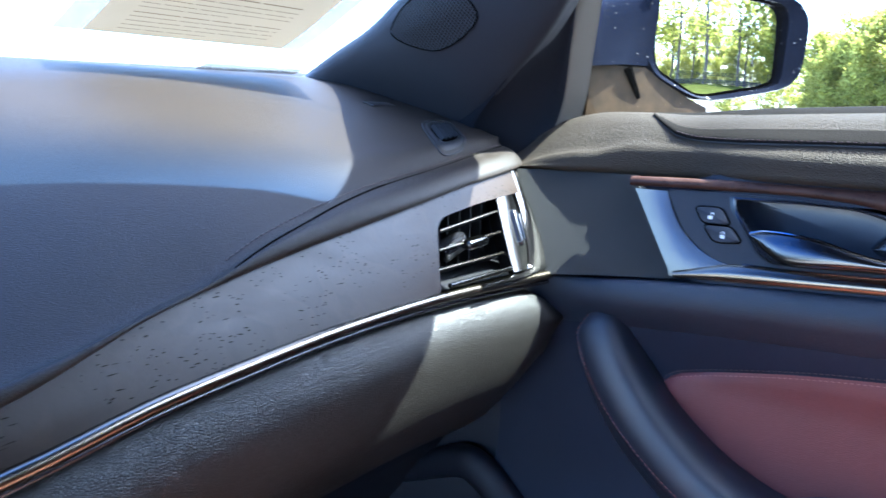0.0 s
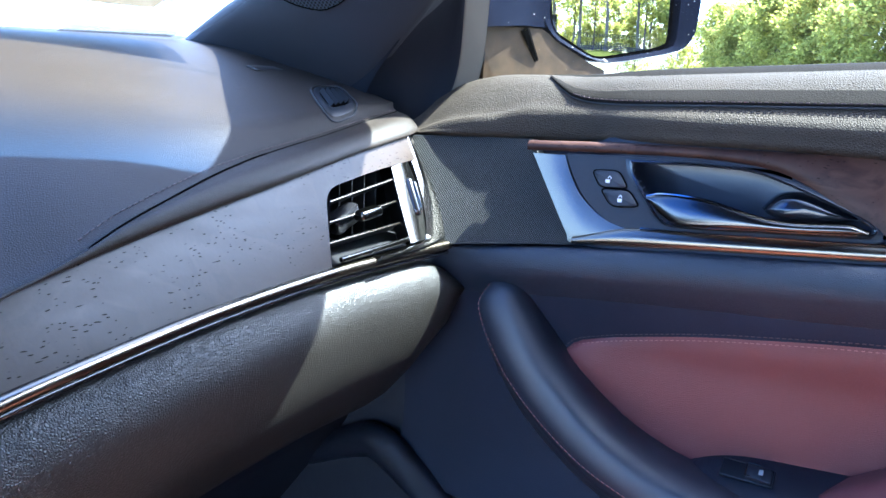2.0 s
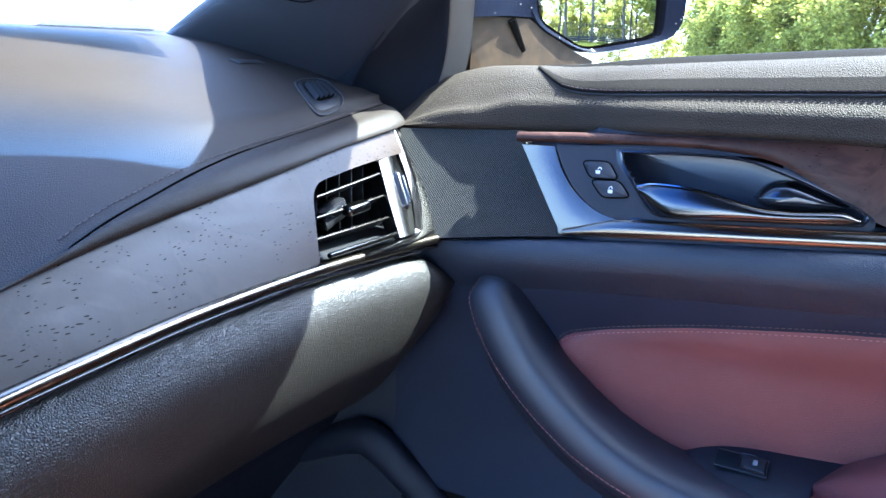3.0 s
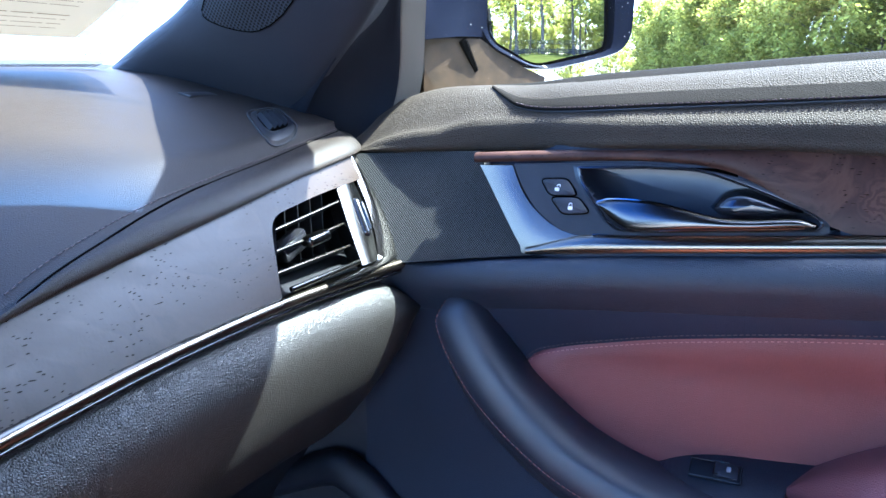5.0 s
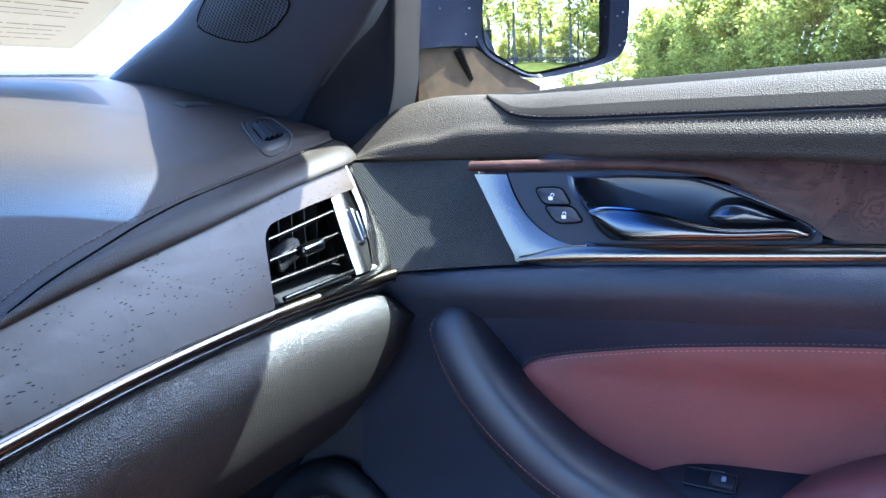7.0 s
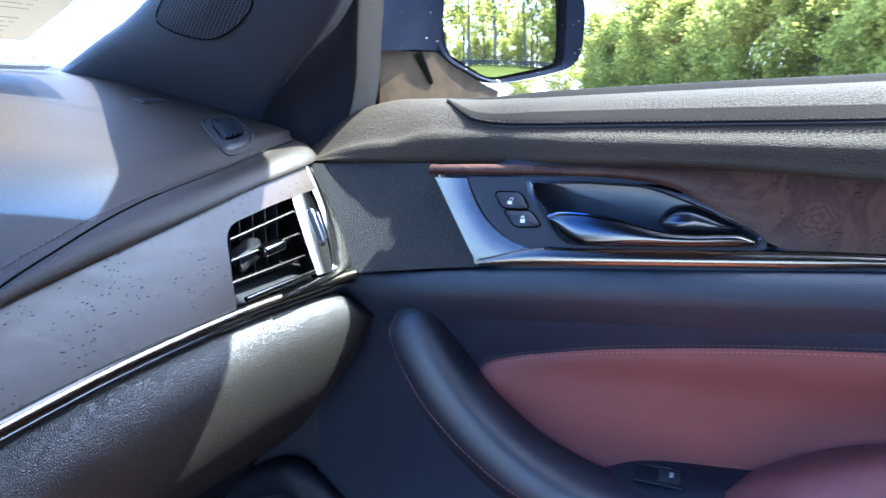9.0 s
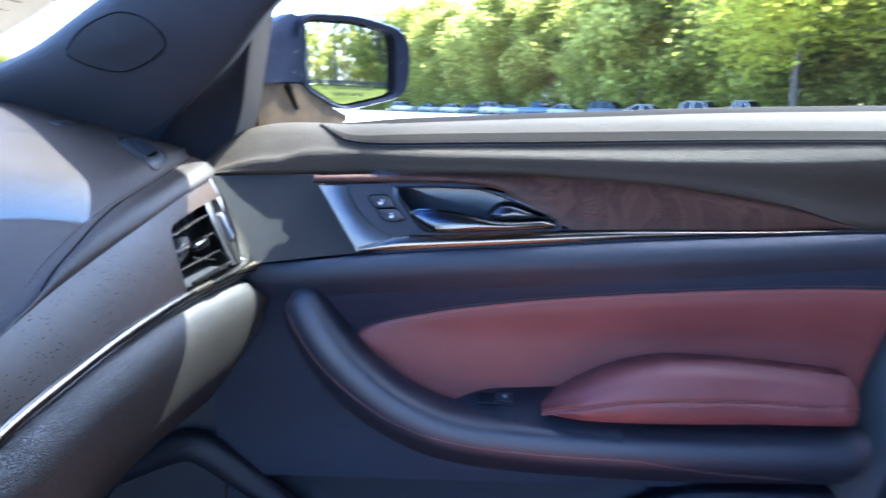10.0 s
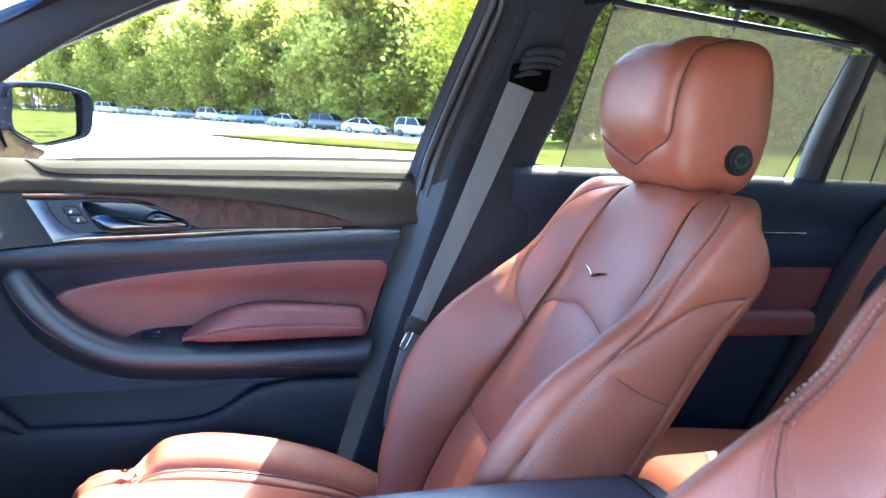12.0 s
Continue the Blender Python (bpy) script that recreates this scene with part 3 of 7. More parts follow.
strip_top = track([(-0.75, 0.345, 0.845), (0.0, 0.348, 0.850), (0.229, 0.357, 0.867), (0.302, 0.362, 0.877), (0.362, 0.365, 0.882), (0.443, 0.368, 0.887), (0.551, 0.369, 0.889), (0.622, 0.366, 0.888), (0.705, 0.358, 0.887)])
sag = track([(-0.75, 0.055), (0.1, 0.045), (0.25, 0.030), (0.38, 0.010), (0.5, 0.0), (0.75, 0.0)])


def dash_profile(x):
    w, s, d = Vector((x, *wood_top(x))), Vector((x, *seam_line(x))), sag(x)
    bow = 0.25 * max(0.0, 1 - (x / 0.72) ** 2)
    mid = w.lerp(s, 0.55) + Vector((0, -0.0085, 0.003))
    e = min(1.0, max(0.0, (x - 0.700) / 0.045))
    tuck = Vector((0, 0.022 * (1 - math.sqrt(max(0.0, 1 - e * e))), 0))
    w, mid, s = w + tuck, mid + tuck, s + tuck * 0.8
    k = min(1.0, max(0.0, (x - 0.56) / 0.12))
    k = k * k * (3 - 2 * k)
    pts = [w + Vector((0, 0.012, 0.003)), w + Vector((0, -0.006, 0.0016)), mid, s, s.lerp(Vector((x, 0.457, 0.999 - d + 0.008 * k)), 0.5) + Vector((0, -0.002, 0.003 - d * 0.1)), (x, 0.457, 0.999 - d + 0.008 * k), (x, 0.505, 1.018 - d * 0.85 + 0.004 * k),
           (x, 0.560, 1.037 - d * 0.6), (x, 0.630, 1.054 - d * 0.3), (x, 0.700 + bow * 0.5, 1.064), (x, 0.76 + bow, 1.070)]
    return curve(pts, 42)


dashboard = thing("dashboard", "black leather dashboard with wood veneer and a chrome strip", "dashboard")
cols = [dash_profile(x) for x in spread(-0.74, 0.742, 90)]
back_cols = [[p + Vector((0, 0.004, -0.012)) for p in c] for c in cols]
part("upper_pad", sheet(cols, back_cols), DASHTOP, dashboard, "dark grained leather top pad")
sewn = []
for x in spread(0.372, 0.735, 140):
    pr = dash_profile(x)
    sewn.append(pr[12].lerp(pr[13], 0.6) + Vector((0, -0.0004, 0.0007)))
stitches(sewn, BROWSTITCH, dashboard, 0.0028, 0.0020, 0.0003)
crease = []
for p in sewn:
    pr = dash_profile(p.x)
    deep = 1.7 * max(0.0, 1 - (p.x - 0.372) / 0.15) + 0.45
    at = 12.4 - deep
    crease.append(pr[int(at)].lerp(pr[int(at) + 1], at - int(at)))
foot = dash_profile(0.364)
crease = [foot[4], foot[6].lerp(crease[2], 0.3), foot[8].lerp(crease[4], 0.5)] + crease[6:]
# black line laid in the fold: its shade is drawn, not cast
part("crease_shade_line", tube(crease, [0.0008] * 60 + [0.0005] * (len(crease) - 60), 6), GAP, dashboard, "black line drawn for the shade in the crease under the seam")


def band(path_lo, path_hi, depth=0.008, rise=0.0):
    """A thin panel between two lines, with a rounded front."""
    front = [[Vector(a).lerp(Vector(b), f) + Vector((0, -rise * math.sin(math.pi * f), 0)) for f in spread(0, 1, 6)] for a, b in zip(path_lo, path_hi)]
    return sheet(front, [[p + Vector((0, depth, 0)) for p in row] for row in front])


# one veneer panel: full height up to the outlet, then a bridge over it
over_vent = track([(0.5525, 0.8890), (0.5555, 0.897), (0.5665, 0.925), (0.5710, 0.9345), (0.5760, 0.9400), (0.5840, 0.9440), (0.6040, 0.9470), (0.640, 0.9515), (0.700, 0.9570)])
veneer = []
for x in spread(-0.735, 0.5525, 46) + spread(0.5545, 0.585, 22) + spread(0.59, 0.704, 24):
    a, b = Vector((x, *strip_top(x))), Vector((x, *wood_top(x)))
    f0 = 0.0 if x <= 0.5525 else (over_vent(x) - a.z) / (b.z - a.z)
    veneer.append([a.lerp(b, f) + Vector((0, -0.002 - 0.0008 * math.sin(math.pi * f), 0)) for f in spread(f0, 1, 12)])
part("veneer_panel", sheet(veneer, [[p + Vector((0, 0.010, 0.0)) for p in r] for r in veneer]), WOOD, dashboard, "brown open-pored wood veneer with dark flecks")

# chrome strip, groove under it
strip = [Vector((x, *strip_top(x))) for x in spread(-0.735, 0.700, 80)]
part("chrome_strip", tube([p + Vector((0, -0.003, -0.0035)) for p in strip], 0.0044, 10), CHROME, dashboard, "polished chrome strip")
part("shadow_groove", band([p + Vector((0, 0.003, -0.014)) for p in strip], [p + Vector((0, 0.002, -0.006)) for p in strip], 0.02), SATIN, dashboard)
part("lower_rail", tube([p + Vector((0, -0.001, -0.0105)) for p in strip], 0.0022, 8), GLOSSBLACK, dashboard)

# padded glove-box bolster under the strip, round at its door end
bolster = []
for i, x in enumerate(spread(-0.735, 0.722, 70)):
    s = Vector((x, *strip_top(min(x, 0.69)))) + Vector((0, 0, -0.0135))
    e = max(0.0, (x - 0.640) / 0.082)
    drop = 0.145 * math.sqrt(max(0.0, 1 - e * e)) if e > 0 else 0.145
    drop = max(drop, 0.012)
    top = s + Vector((0, 0.006, -0.030 * e ** 3))
    bolster.append([top + Vector((0, a, b * drop / 0.145)) for a, b in [tuple(q)[:2] for q in curve([(0.012, 0.0, 0), (-0.003, -0.002, 0), (-0.014, -0.016, 0), (-0.018, -0.038, 0), (-0.010, -0.075, 0),
                    (0.008, -0.108, 0), (0.030, -0.136, 0), (0.060, -0.147, 0), (0.10, -0.147, 0)], 26)]])
part("glove_box_bolster", loft(bolster), BLACK, dashboard, "black grained leather glove box bolster")
part("bolster_gasket", tube([b[1] + Vector((0, 0.002, 0.001)) for b in bolster[:-3]], 0.0025, 6), RUBBER, dashboard)
part("knee_panel", sheet([[(x, y, z) for y, z in ((0.46, 0.742), (0.50, 0.66), (0.62, 0.50), (0.78, 0.34))] for x in spread(-0.735, 0.735, 4)],
                         [[(x, y + 0.02, z + 0.01) for y, z in ((0.46, 0.742), (0.50, 0.66), (0.62, 0.50), (0.78, 0.34))] for x in spread(-0.735, 0.735, 4)]), PLASTIC, dashboard)

BLADE = 0.012
# outlet: housing, blades, vanes, knob, bezel
vent = thing("air_vent", "black dashboard air vent with silver bezel and knob", "air vent")
back = [[(0.556, 0.44, 0.885), (0.700, 0.44, 0.885)], [(0.585, 0.47, 0.955), (0.70, 0.47, 0.965)]]
rim = [(0.553, 0.370, 0.8905), (0.690, 0.362, 0.8905), (0.695, 0.402, 0.962), (0.585, 0.3955, 0.946)]
deep = [(p[0], p[1] + 0.06, p[2] + 0.004) for p in rim]
part("housing", sheet([rim + rim[:1], deep + deep[:1], [(0.62, 0.455, 0.93)] * 5], [[(a, b + 0.003, c) for a, b, c in r] for r in (rim + rim[:1], deep + deep[:1], [(0.62, 0.455, 0.93)] * 5)]), SATIN, vent)
for k, f in enumerate((0.20, 0.50, 0.80)):
    a = Vector((0.555 + 0.028 * f, 0.376 + 0.024 * f, 0.894 + 0.046 * f))
    b = Vector((0.668, 0.370 + 0.028 * f, 0.896 + 0.058 * f))
    front = [[a.lerp(b, u) + Vector((0, v * 0.024, 0.0016 - v * BLADE)) for u in spread(0, 1, 5)] for v in spread(0, 1, 4)]
    blade = part("blade", sheet(front, [[p + Vector((0, 0.0004, -0.0020)) for p in r] for r in front]), SATIN, vent)
    part("blade_edge", tube([p + Vector((0, -0.0004, -0.0009)) for p in front[0]], 0.0005, 6), CHROME, blade)
for k in range(6):
    x = 0.572 + 0.0165 * k
    part("vane", box((0.0016, 0.026, 0.052), (x + 0.006, 0.421, 0.921), 0.0004, 1), SATIN, vent)
knob = part("knob", moved(box((0.026, 0.012, 0.0085), (0, 0, 0), 0.003, 3), pose(0.617, 0.383, 0.920, 0, -6, -4)), SILVER, vent, "silver slider knob")
part("knob_arm", moved(box((0.030, 0.014, 0.016), (0, 0, 0), 0.003, 2), pose(0.603, 0.398, 0.916, 0, -20, 0)), GLOSSBLACK, vent)
# inner silver cheek with the thumb wheel


def on_vent(x, z, proud=0.0):
    return Vector((x, 0.56 * z - 0.1367 - proud, z))


cheek_lo = [on_vent(p.x, p.y, 0.001) for p in curve([(0.649, 0.8925, 0), (0.6535, 0.911, 0), (0.6585, 0.929, 0), (0.6665, 0.9545, 0)], 14)]
cheek_hi = [on_vent(p.x, p.y, 0.003) for p in curve([(0.6700, 0.8935, 0), (0.6765, 0.904, 0), (0.6870, 0.927, 0), (0.6900, 0.956, 0)], 14)]
part("cheek", band(cheek_lo, cheek_hi, 0.014, 0.002), SILVER, vent, "satin silver inner bezel")
part("wheel_slot", moved(box((0.009, 0.010, 0.036), (0, 0, 0), 0.004, 3), pose(0.6755, 0.3800, 0.927, -29, 13, 0)), GLOSSBLACK, vent)
part("thumb_wheel", moved(box((0.004, 0.012, 0.026), (0, 0, 0), 0.0018, 2), pose(0.6765, 0.3782, 0.927, -29, 13, 0)), SILVER, vent)
# outer chrome bezel: down the right and along the bottom
bez_in = [on_vent(p.x, p.y, 0.003) for p in curve([(0.7005, 0.977, 0), (0.6975, 0.961, 0), (0.6935, 0.937, 0), (0.6860, 0.917, 0), (0.6765, 0.901, 0), (0.668, 0.8935, 0), (0.645, 0.8905, 0), (0.600, 0.8900, 0)], 40)]
bez_out = [on_vent(p.x, p.y, 0.000) for p in curve([(0.7075, 0.979, 0), (0.7130, 0.965, 0), (0.7165, 0.942, 0), (0.7180, 0.916, 0), (0.7165, 0.899, 0), (0.7080, 0.8885, 0), (0.690, 0.8855, 0), (0.650, 0.8855, 0), (0.600, 0.8870, 0)], 40)]
part("vent_lip", tube([on_vent(0.560 + 0.088 * f, 0.8945 + 0.001 * f, 0.0) for f in spread(0, 1, 12)], 0.0022, 8), SILVER, vent)
part("chrome_bezel", band(bez_in, bez_out, 0.018, 0.004), BEZEL, vent, "polished chrome outer bezel")

# demister outlet and the small slot on the pad
def pad_height(x, y):
    prof = dash_profile(x)
    for p, q in zip(prof[8:], prof[9:]):
        if p.y <= y <= q.y:
            return p.z + (q.z - p.z) * (y - p.y) / (q.y - p.y)
    return prof[-1].z


LOUVRE = principled("grey_louvre_plastic", (0.009, 0.009, 0.010), 0.5, spec=0.15)
demister = thing("demister_vent", "small black side-window demister vent on the dashboard", "air vent")
AX, AY = Vector((0.024, 0.0030, 0)), Vector((0.019, 0.027, 0))


def on_pad(u, v, h):
    """A place on the sloping pad round the demister, u across and v along it."""
    p = Vector((0.668, 0.462, 0)) + AX * u + AY * v
    return Vector((p.x, p.y - h * 0.4, pad_height(min(p.x, 0.742), p.y) + h))


def squircle(k, n=36, power=0.55):
    return [(k * math.copysign(abs(math.cos(w)) ** power, math.cos(w)), k * math.copysign(abs(math.sin(w)) ** power, math.sin(w))) for w in [2 * math.pi * j / n for j in range(n)]]


ring = [[on_pad(u, v, h) for u, v in squircle(k)] for k, h in ((0.0, 0.0004), (0.72, 0.0004), (0.76, 0.0016), (0.90, 0.0020), (1.02, 0.0008))]
part("surround", loft(ring, True), SATIN, demister)
part("opening", loft([[on_pad(u, v, 0.0009) for u, v in squircle(k)] for k in (0.72, 0.001)], True), GAP, demister, "dark opening")
part("rim", tube([on_pad(u, v, 0.0008) for u, v in squircle(1.14) + squircle(1.14)[:1]], 0.0010, 5), RUBBER, demister)
for k in range(4):
    c = -0.50 + 0.33 * k
    part("louvre", loft([[on_pad(c + du, v, h) for du, h in ((-0.13, 0.0010), (0.05, 0.0040), (0.09, 0.0038), (-0.09, 0.0008))] for v in (-0.60, 0.0, 0.60)], True, True), LOUVRE, demister)
slope = math.degrees(math.atan2(pad_height(0.668, 0.56) - pad_height(0.668, 0.53), 0.03))
slot_at = pose(0.668, 0.546, pad_height(0.668, 0.546) - 0.0004, slope, 0, 10)
tagged(part("light_sensor_slot", moved(box((0.044, 0.014, 0.003), (0, 0, 0), 0.0014, 2), slot_at), SATIN), "narrow black slot cover on the dashboard", "slot cover")


# ---- passenger door ----
door_section = track([(0.28, 0.756), (0.45, 0.744), (0.60, 0.728), (0.68, 0.742), (0.72, 0.744), (0.80, 0.738), (0.835, 0.724), (0.862, 0.7135), (0.885, 0.7115), (0.905, 0.7145), (0.935, 0.7235), (0.967, 0.7335), (0.985, 0.737)])


def skin(y, z):
    return door_section(z) + 0.062 * (0.29 - y)


def y_end(z):
    """Where the door's rear edge meets the centre pillar."""
    return -0.400 + 0.247 * (1.056 - z)


def on_door(y, z, lift=0.0):
    y = max(y, y_end(z))
    return Vector((skin(y, z) - lift, y, z))


def panel(lower, upper, lift, depth, ncol=50, nrow=14, crown=0.0, y0=None, y1=None, edge=0.0):
    """A panel on the door between two lines z(y), following the door's swell, with a rolled rim."""
    lo, hi = track(sorted(lower)), track(sorted(upper))
    a, b = (sorted(lower)[0][0] if y0 is None else y0), (sorted(lower)[-1][0] if y1 is None else y1)
    front, back = [], []
    for y in spread(a, b, ncol):
        rf, rb = [], []
        for f in spread(0, 1, nrow):
            z = lo(y) + (hi(y) - lo(y)) * f
            u = (y - a) / (b - a)
            roll = edge * (max(0, 1 - min(f, 1 - f) * nrow / 2.2) ** 2 + max(0, 1 - min(u, 1 - u) * ncol / 2.2) ** 2)
            rf.append(on_door(y, z, lift + crown * math.sin(math.pi * f) - roll))
            rb.append(on_door(y, z, lift - depth))
        front.append(rf)
        back.append(rb)
    return sheet(front, back)


door = thing("front_passenger_door", "black leather car door with wood, chrome and red-brown insert", "car door")

# soft sill: rolls from the glass edge over the top down to the veneer
sill_under = track([(-0.43, 0.945), (-0.30, 0.932), (-0.22, 0.953), (-0.12, 0.969), (0.0, 0.979), (0.10, 0.983), (0.30, 0.981), (0.428, 0.977)])
sill_top = track([(-0.42, 1.066), (-0.33, 1.065), (-0.14, 1.0600), (-0.02, 1.0545), (0.05, 1.0515), (0.10, 1.0490), (0.18, 1.0450), (0.22, 1.0425), (0.274, 1.0385), (0.33, 1.0385), (0.362, 1.0368), (0.398, 1.0280), (0.422, 1.015), (0.437, 0.999)])


def sill_edge(y):
    """How far out the glass meets the sill: it runs outwards towards the rear."""
    return 0.80 + 0.045 * min(1.0, max(0.0, (0.22 - y) / 0.60))


def sill_slope(inner, crease, t, wide):
    """Three places on the slope from the crease to the top, as (x, z)."""
    h = t - crease
    w = wide / 0.0615
    return [(inner + 0.004, crease), (inner + 0.018 * w, crease + 0.40 * h), (inner + 0.036 * w, crease + 0.80 * h)]


sill_tuck = track([(0.18, 0.0), (0.22, 0.006), (0.255, 0.0165), (0.285, 0.0182), (0.315, 0.0157), (0.36, 0.0115), (0.437, 0.006)])
sill_rows = []
for y in spread(-0.415, 0.436, 74):
    zb = sill_under(y)
    nose = max(0.0, (y - 0.30) / 0.13)
    tuck = sill_tuck(y)
    t = sill_top(y) - 0.0035
    xb = skin(y, zb)
    inner = 0.7385 + 0.062 * (0.29 - y)
    dip = min(1.0, max(0.0, (y - 0.22) / 0.12))
    crease = min(1.0100 + 0.012 * max(0.0, -y - 0.1), t - 0.012 - 0.022 * dip * dip)
    crease = max(crease, zb + 0.004)
    prof = [(xb + 0.018, zb - 0.004), (xb - 0.004 + tuck, zb + 0.001), (inner - 0.006 + tuck, zb + 0.35 * (crease - zb)), (inner - 0.003 + tuck, zb + 0.75 * (crease - zb)), *sill_slope(inner + tuck, crease, t, sill_edge(y) - inner - tuck), (sill_edge(y) - 0.012 * nose, t - 0.0005), (sill_edge(y) + 0.006 - 0.012 * nose, t - 0.02)]
    sill_rows.append([Vector((p.x, y, p.y)) for p in curve([(a, b, 0) for a, b in prof], 30)])
part("window_sill_pad", loft(sill_rows), SUEDE, door, "soft dark grey padded window sill")
# raised leather strip along the sill top with a sewn edge that sweeps down at its front end
edge_z = [(-0.41, 1.0265), (-0.16, 1.0225), (0.02, 1.0175), (0.146, 1.0145), (0.24, 1.0125), (0.271, 1.016), (0.290, 1.0255), (0.312, 1.037)]
edge_at = track(edge_z)
strip_rows = []
for y in spread(-0.413, 0.304, 70):
    t = sill_top(y) - 0.0035
    crease = min(1.0100 + 0.012 * max(0.0, -y - 0.1), t - 0.012 - 0.022 * min(1.0, max(0.0, (y - 0.22) / 0.12)) ** 2)
    inner = 0.7385 + 0.062 * (0.29 - y) + sill_tuck(y)
    proud = 0.0020 * min(1.0, max(0.0, (0.315 - y) / 0.10))
    z0 = min(edge_at(y), t + proud - 0.0008)
    f = min(1.0, max(0.0, (z0 - 1.0125) / 0.030))
    rise = (z0 - crease) / (t - crease)
    w = (sill_edge(y) - inner) / 0.0615
    x0 = track([(-0.1, inner + 0.002), (0.0, inner + 0.004), (0.40, inner + 0.018 * w), (0.80, inner + 0.036 * w), (1.1, inner + 0.058 * w)])(rise) - 0.0018
    xo = sill_edge(y)
    prof = [(x0 + 0.004, z0 - 0.004), (x0, z0 + 0.0005), (x0 + 0.003, z0 + 0.004 * (1 - f) + 0.001), (x0 + (xo - x0) * 0.34, z0 + (t + proud - z0) * 0.46), (x0 + (xo - x0) * 0.67, z0 + (t + proud - z0) * 0.82), (xo - 0.0015, t + proud), (xo + 0.003, t - 0.008)]
    strip_rows.append([Vector((p.x, y, p.y)) for p in curve([(a, b, 0) for a, b in prof], 22)])
part("sill_leather", loft(strip_rows), SILLHIDE, door, "grained black leather sill strip with sewn edge")
stitches([r[5] + Vector((-0.0002, 0, 0.0006)) for r in strip_rows[:-3]], DARKSTITCH, door)
part("sill_seam", tube([r[3] + Vector((0.0002, 0, -0.0006)) for r in strip_rows], [0.0011 if k < 58 else 0.0011 - 0.0007 * (k - 58) / 11 for k in range(70)], 6), RUBBER, door)

# main trim under the sill down to the map pocket
main = []
for y in spread(-0.405, 0.425, 60):
    zb = sill_under(y) + 0.003
    main.append([on_door(y, z, -0.022 * min(1.0, max(0.0, (y - 0.225) / 0.03)) * min(1.0, max(0.0, (z - 0.872) / 0.02))) for z in spread(0.62, zb, 44)])
trim_skin = part("door_trim", sheet(main, [[p + Vector((0.02, 0, 0)) for p in r] for r in main]), DOORTRIM, door)
# speaker grille with fine perforation
GRILLE = principled("speaker_mesh", (0.028, 0.029, 0.031), 0.5, spec=0.06)
_at = place(GRILLE)
_map = node(GRILLE, "ShaderNodeMapping")
_map.inputs["Scale"].default_value = (0, 1, 1)
_map.inputs["Rotation"].default_value = (radians(45), 0, 0)
wire(GRILLE, _at, _map.inputs[0])
_v = node(GRILLE, "ShaderNodeTexVoronoi", Scale=640.0, Randomness=0.0)
wire(GRILLE, _map.outputs[0], _v.inputs["Vector"])
_c = ramp(GRILLE, _v.outputs["Distance"], [(0.30, (0.001, 0.001, 0.001)), (0.44, (0.052, 0.052, 0.051))])
wire(GRILLE, _c, shader(GRILLE).inputs["Base Color"])
bump(GRILLE, _v.outputs["Distance"], 0.8, 0.0008)


def cut_panel(left_lo, left_hi, right_lo, right_hi, lift, depth, n=26, rows=16, crown=0.0):
    """A four-cornered panel on the door, corners as (y, z)."""
    front = []
    for u in spread(0, 1, n):
        a = (left_lo[0] + (right_lo[0] - left_lo[0]) * u, left_lo[1] + (right_lo[1] - left_lo[1]) * u)
        b = (left_hi[0] + (right_hi[0] - left_hi[0]) * u, left_hi[1] + (right_hi[1] - left_hi[1]) * u)
        front.append([on_door(a[0] + (b[0] - a[0]) * f, a[1] + (b[1] - a[1]) * f, lift + crown * math.sin(math.pi * f)) for f in spread(0, 1, rows)])
    return sheet(front, [[p + Vector((depth, 0, 0)) for p in r] for r in front])


def grille_point(u, f):
    """On the dished grille: u from its dash end to the chrome plate, f from its foot up. It leans in towards its foot."""
    a, b = Vector((0.369, 0.8835, 0)).lerp(Vector((0.241, 0.8975, 0)), u), Vector((0.418, 0.976, 0)).lerp(Vector((0.2985, 0.979, 0)), u)
    dish = 0.030 * u * (1 - u) * (0.55 + 0.45 * f)
    return on_door(a.x, a.y, 0.0160 - 0.0130 * u).lerp(on_door(b.x, b.y, 0.0015 - 0.008 * min(1.0, 1.5 * u)), f) + Vector((dish, 0, 0))


grille = [[grille_point(u, f) for f in spread(0, 1, 16)] for u in spread(0, 1, 26)]
part("speaker_grille", sheet(grille, [[p + Vector((0.012, 0, 0)) for p in r] for r in grille]), GRILLE, door, "black perforated speaker grille")
# padded roll that runs along under the grille and the chrome
roll_top = track([(-0.372, 0.930), (-0.29, 0.9300), (-0.20, 0.9255), (-0.044, 0.9165), (0.054, 0.9098), (0.114, 0.9062), (0.157, 0.9035), (0.2022, 0.9000), (0.248, 0.8960), (0.369, 0.8825), (0.420, 0.878)])
roll_rows = []
for y in spread(-0.372, 0.412, 60):
    z1 = roll_top(y) - 0.0015
    deep = 0.046 - 0.008 * max(0.0, -y) / 0.37
    flat = 1 - 0.75 * min(1.0, max(0.0, (y - 0.29) / 0.07))
    roll_rows.append([on_door(y, z1 - deep * f, 0.0005 + k * flat) for f, k in [tuple(q)[:2] for q in curve([(0.0, -0.004, 0), (0.03, 0.004, 0), (0.14, 0.0085, 0), (0.32, 0.0105, 0), (0.52, 0.0095, 0), (0.75, 0.005, 0), (1.0, 0.0, 0)], 22)]])
part("door_roll", loft(roll_rows), ROLLHIDE, door, "padded black leather roll")

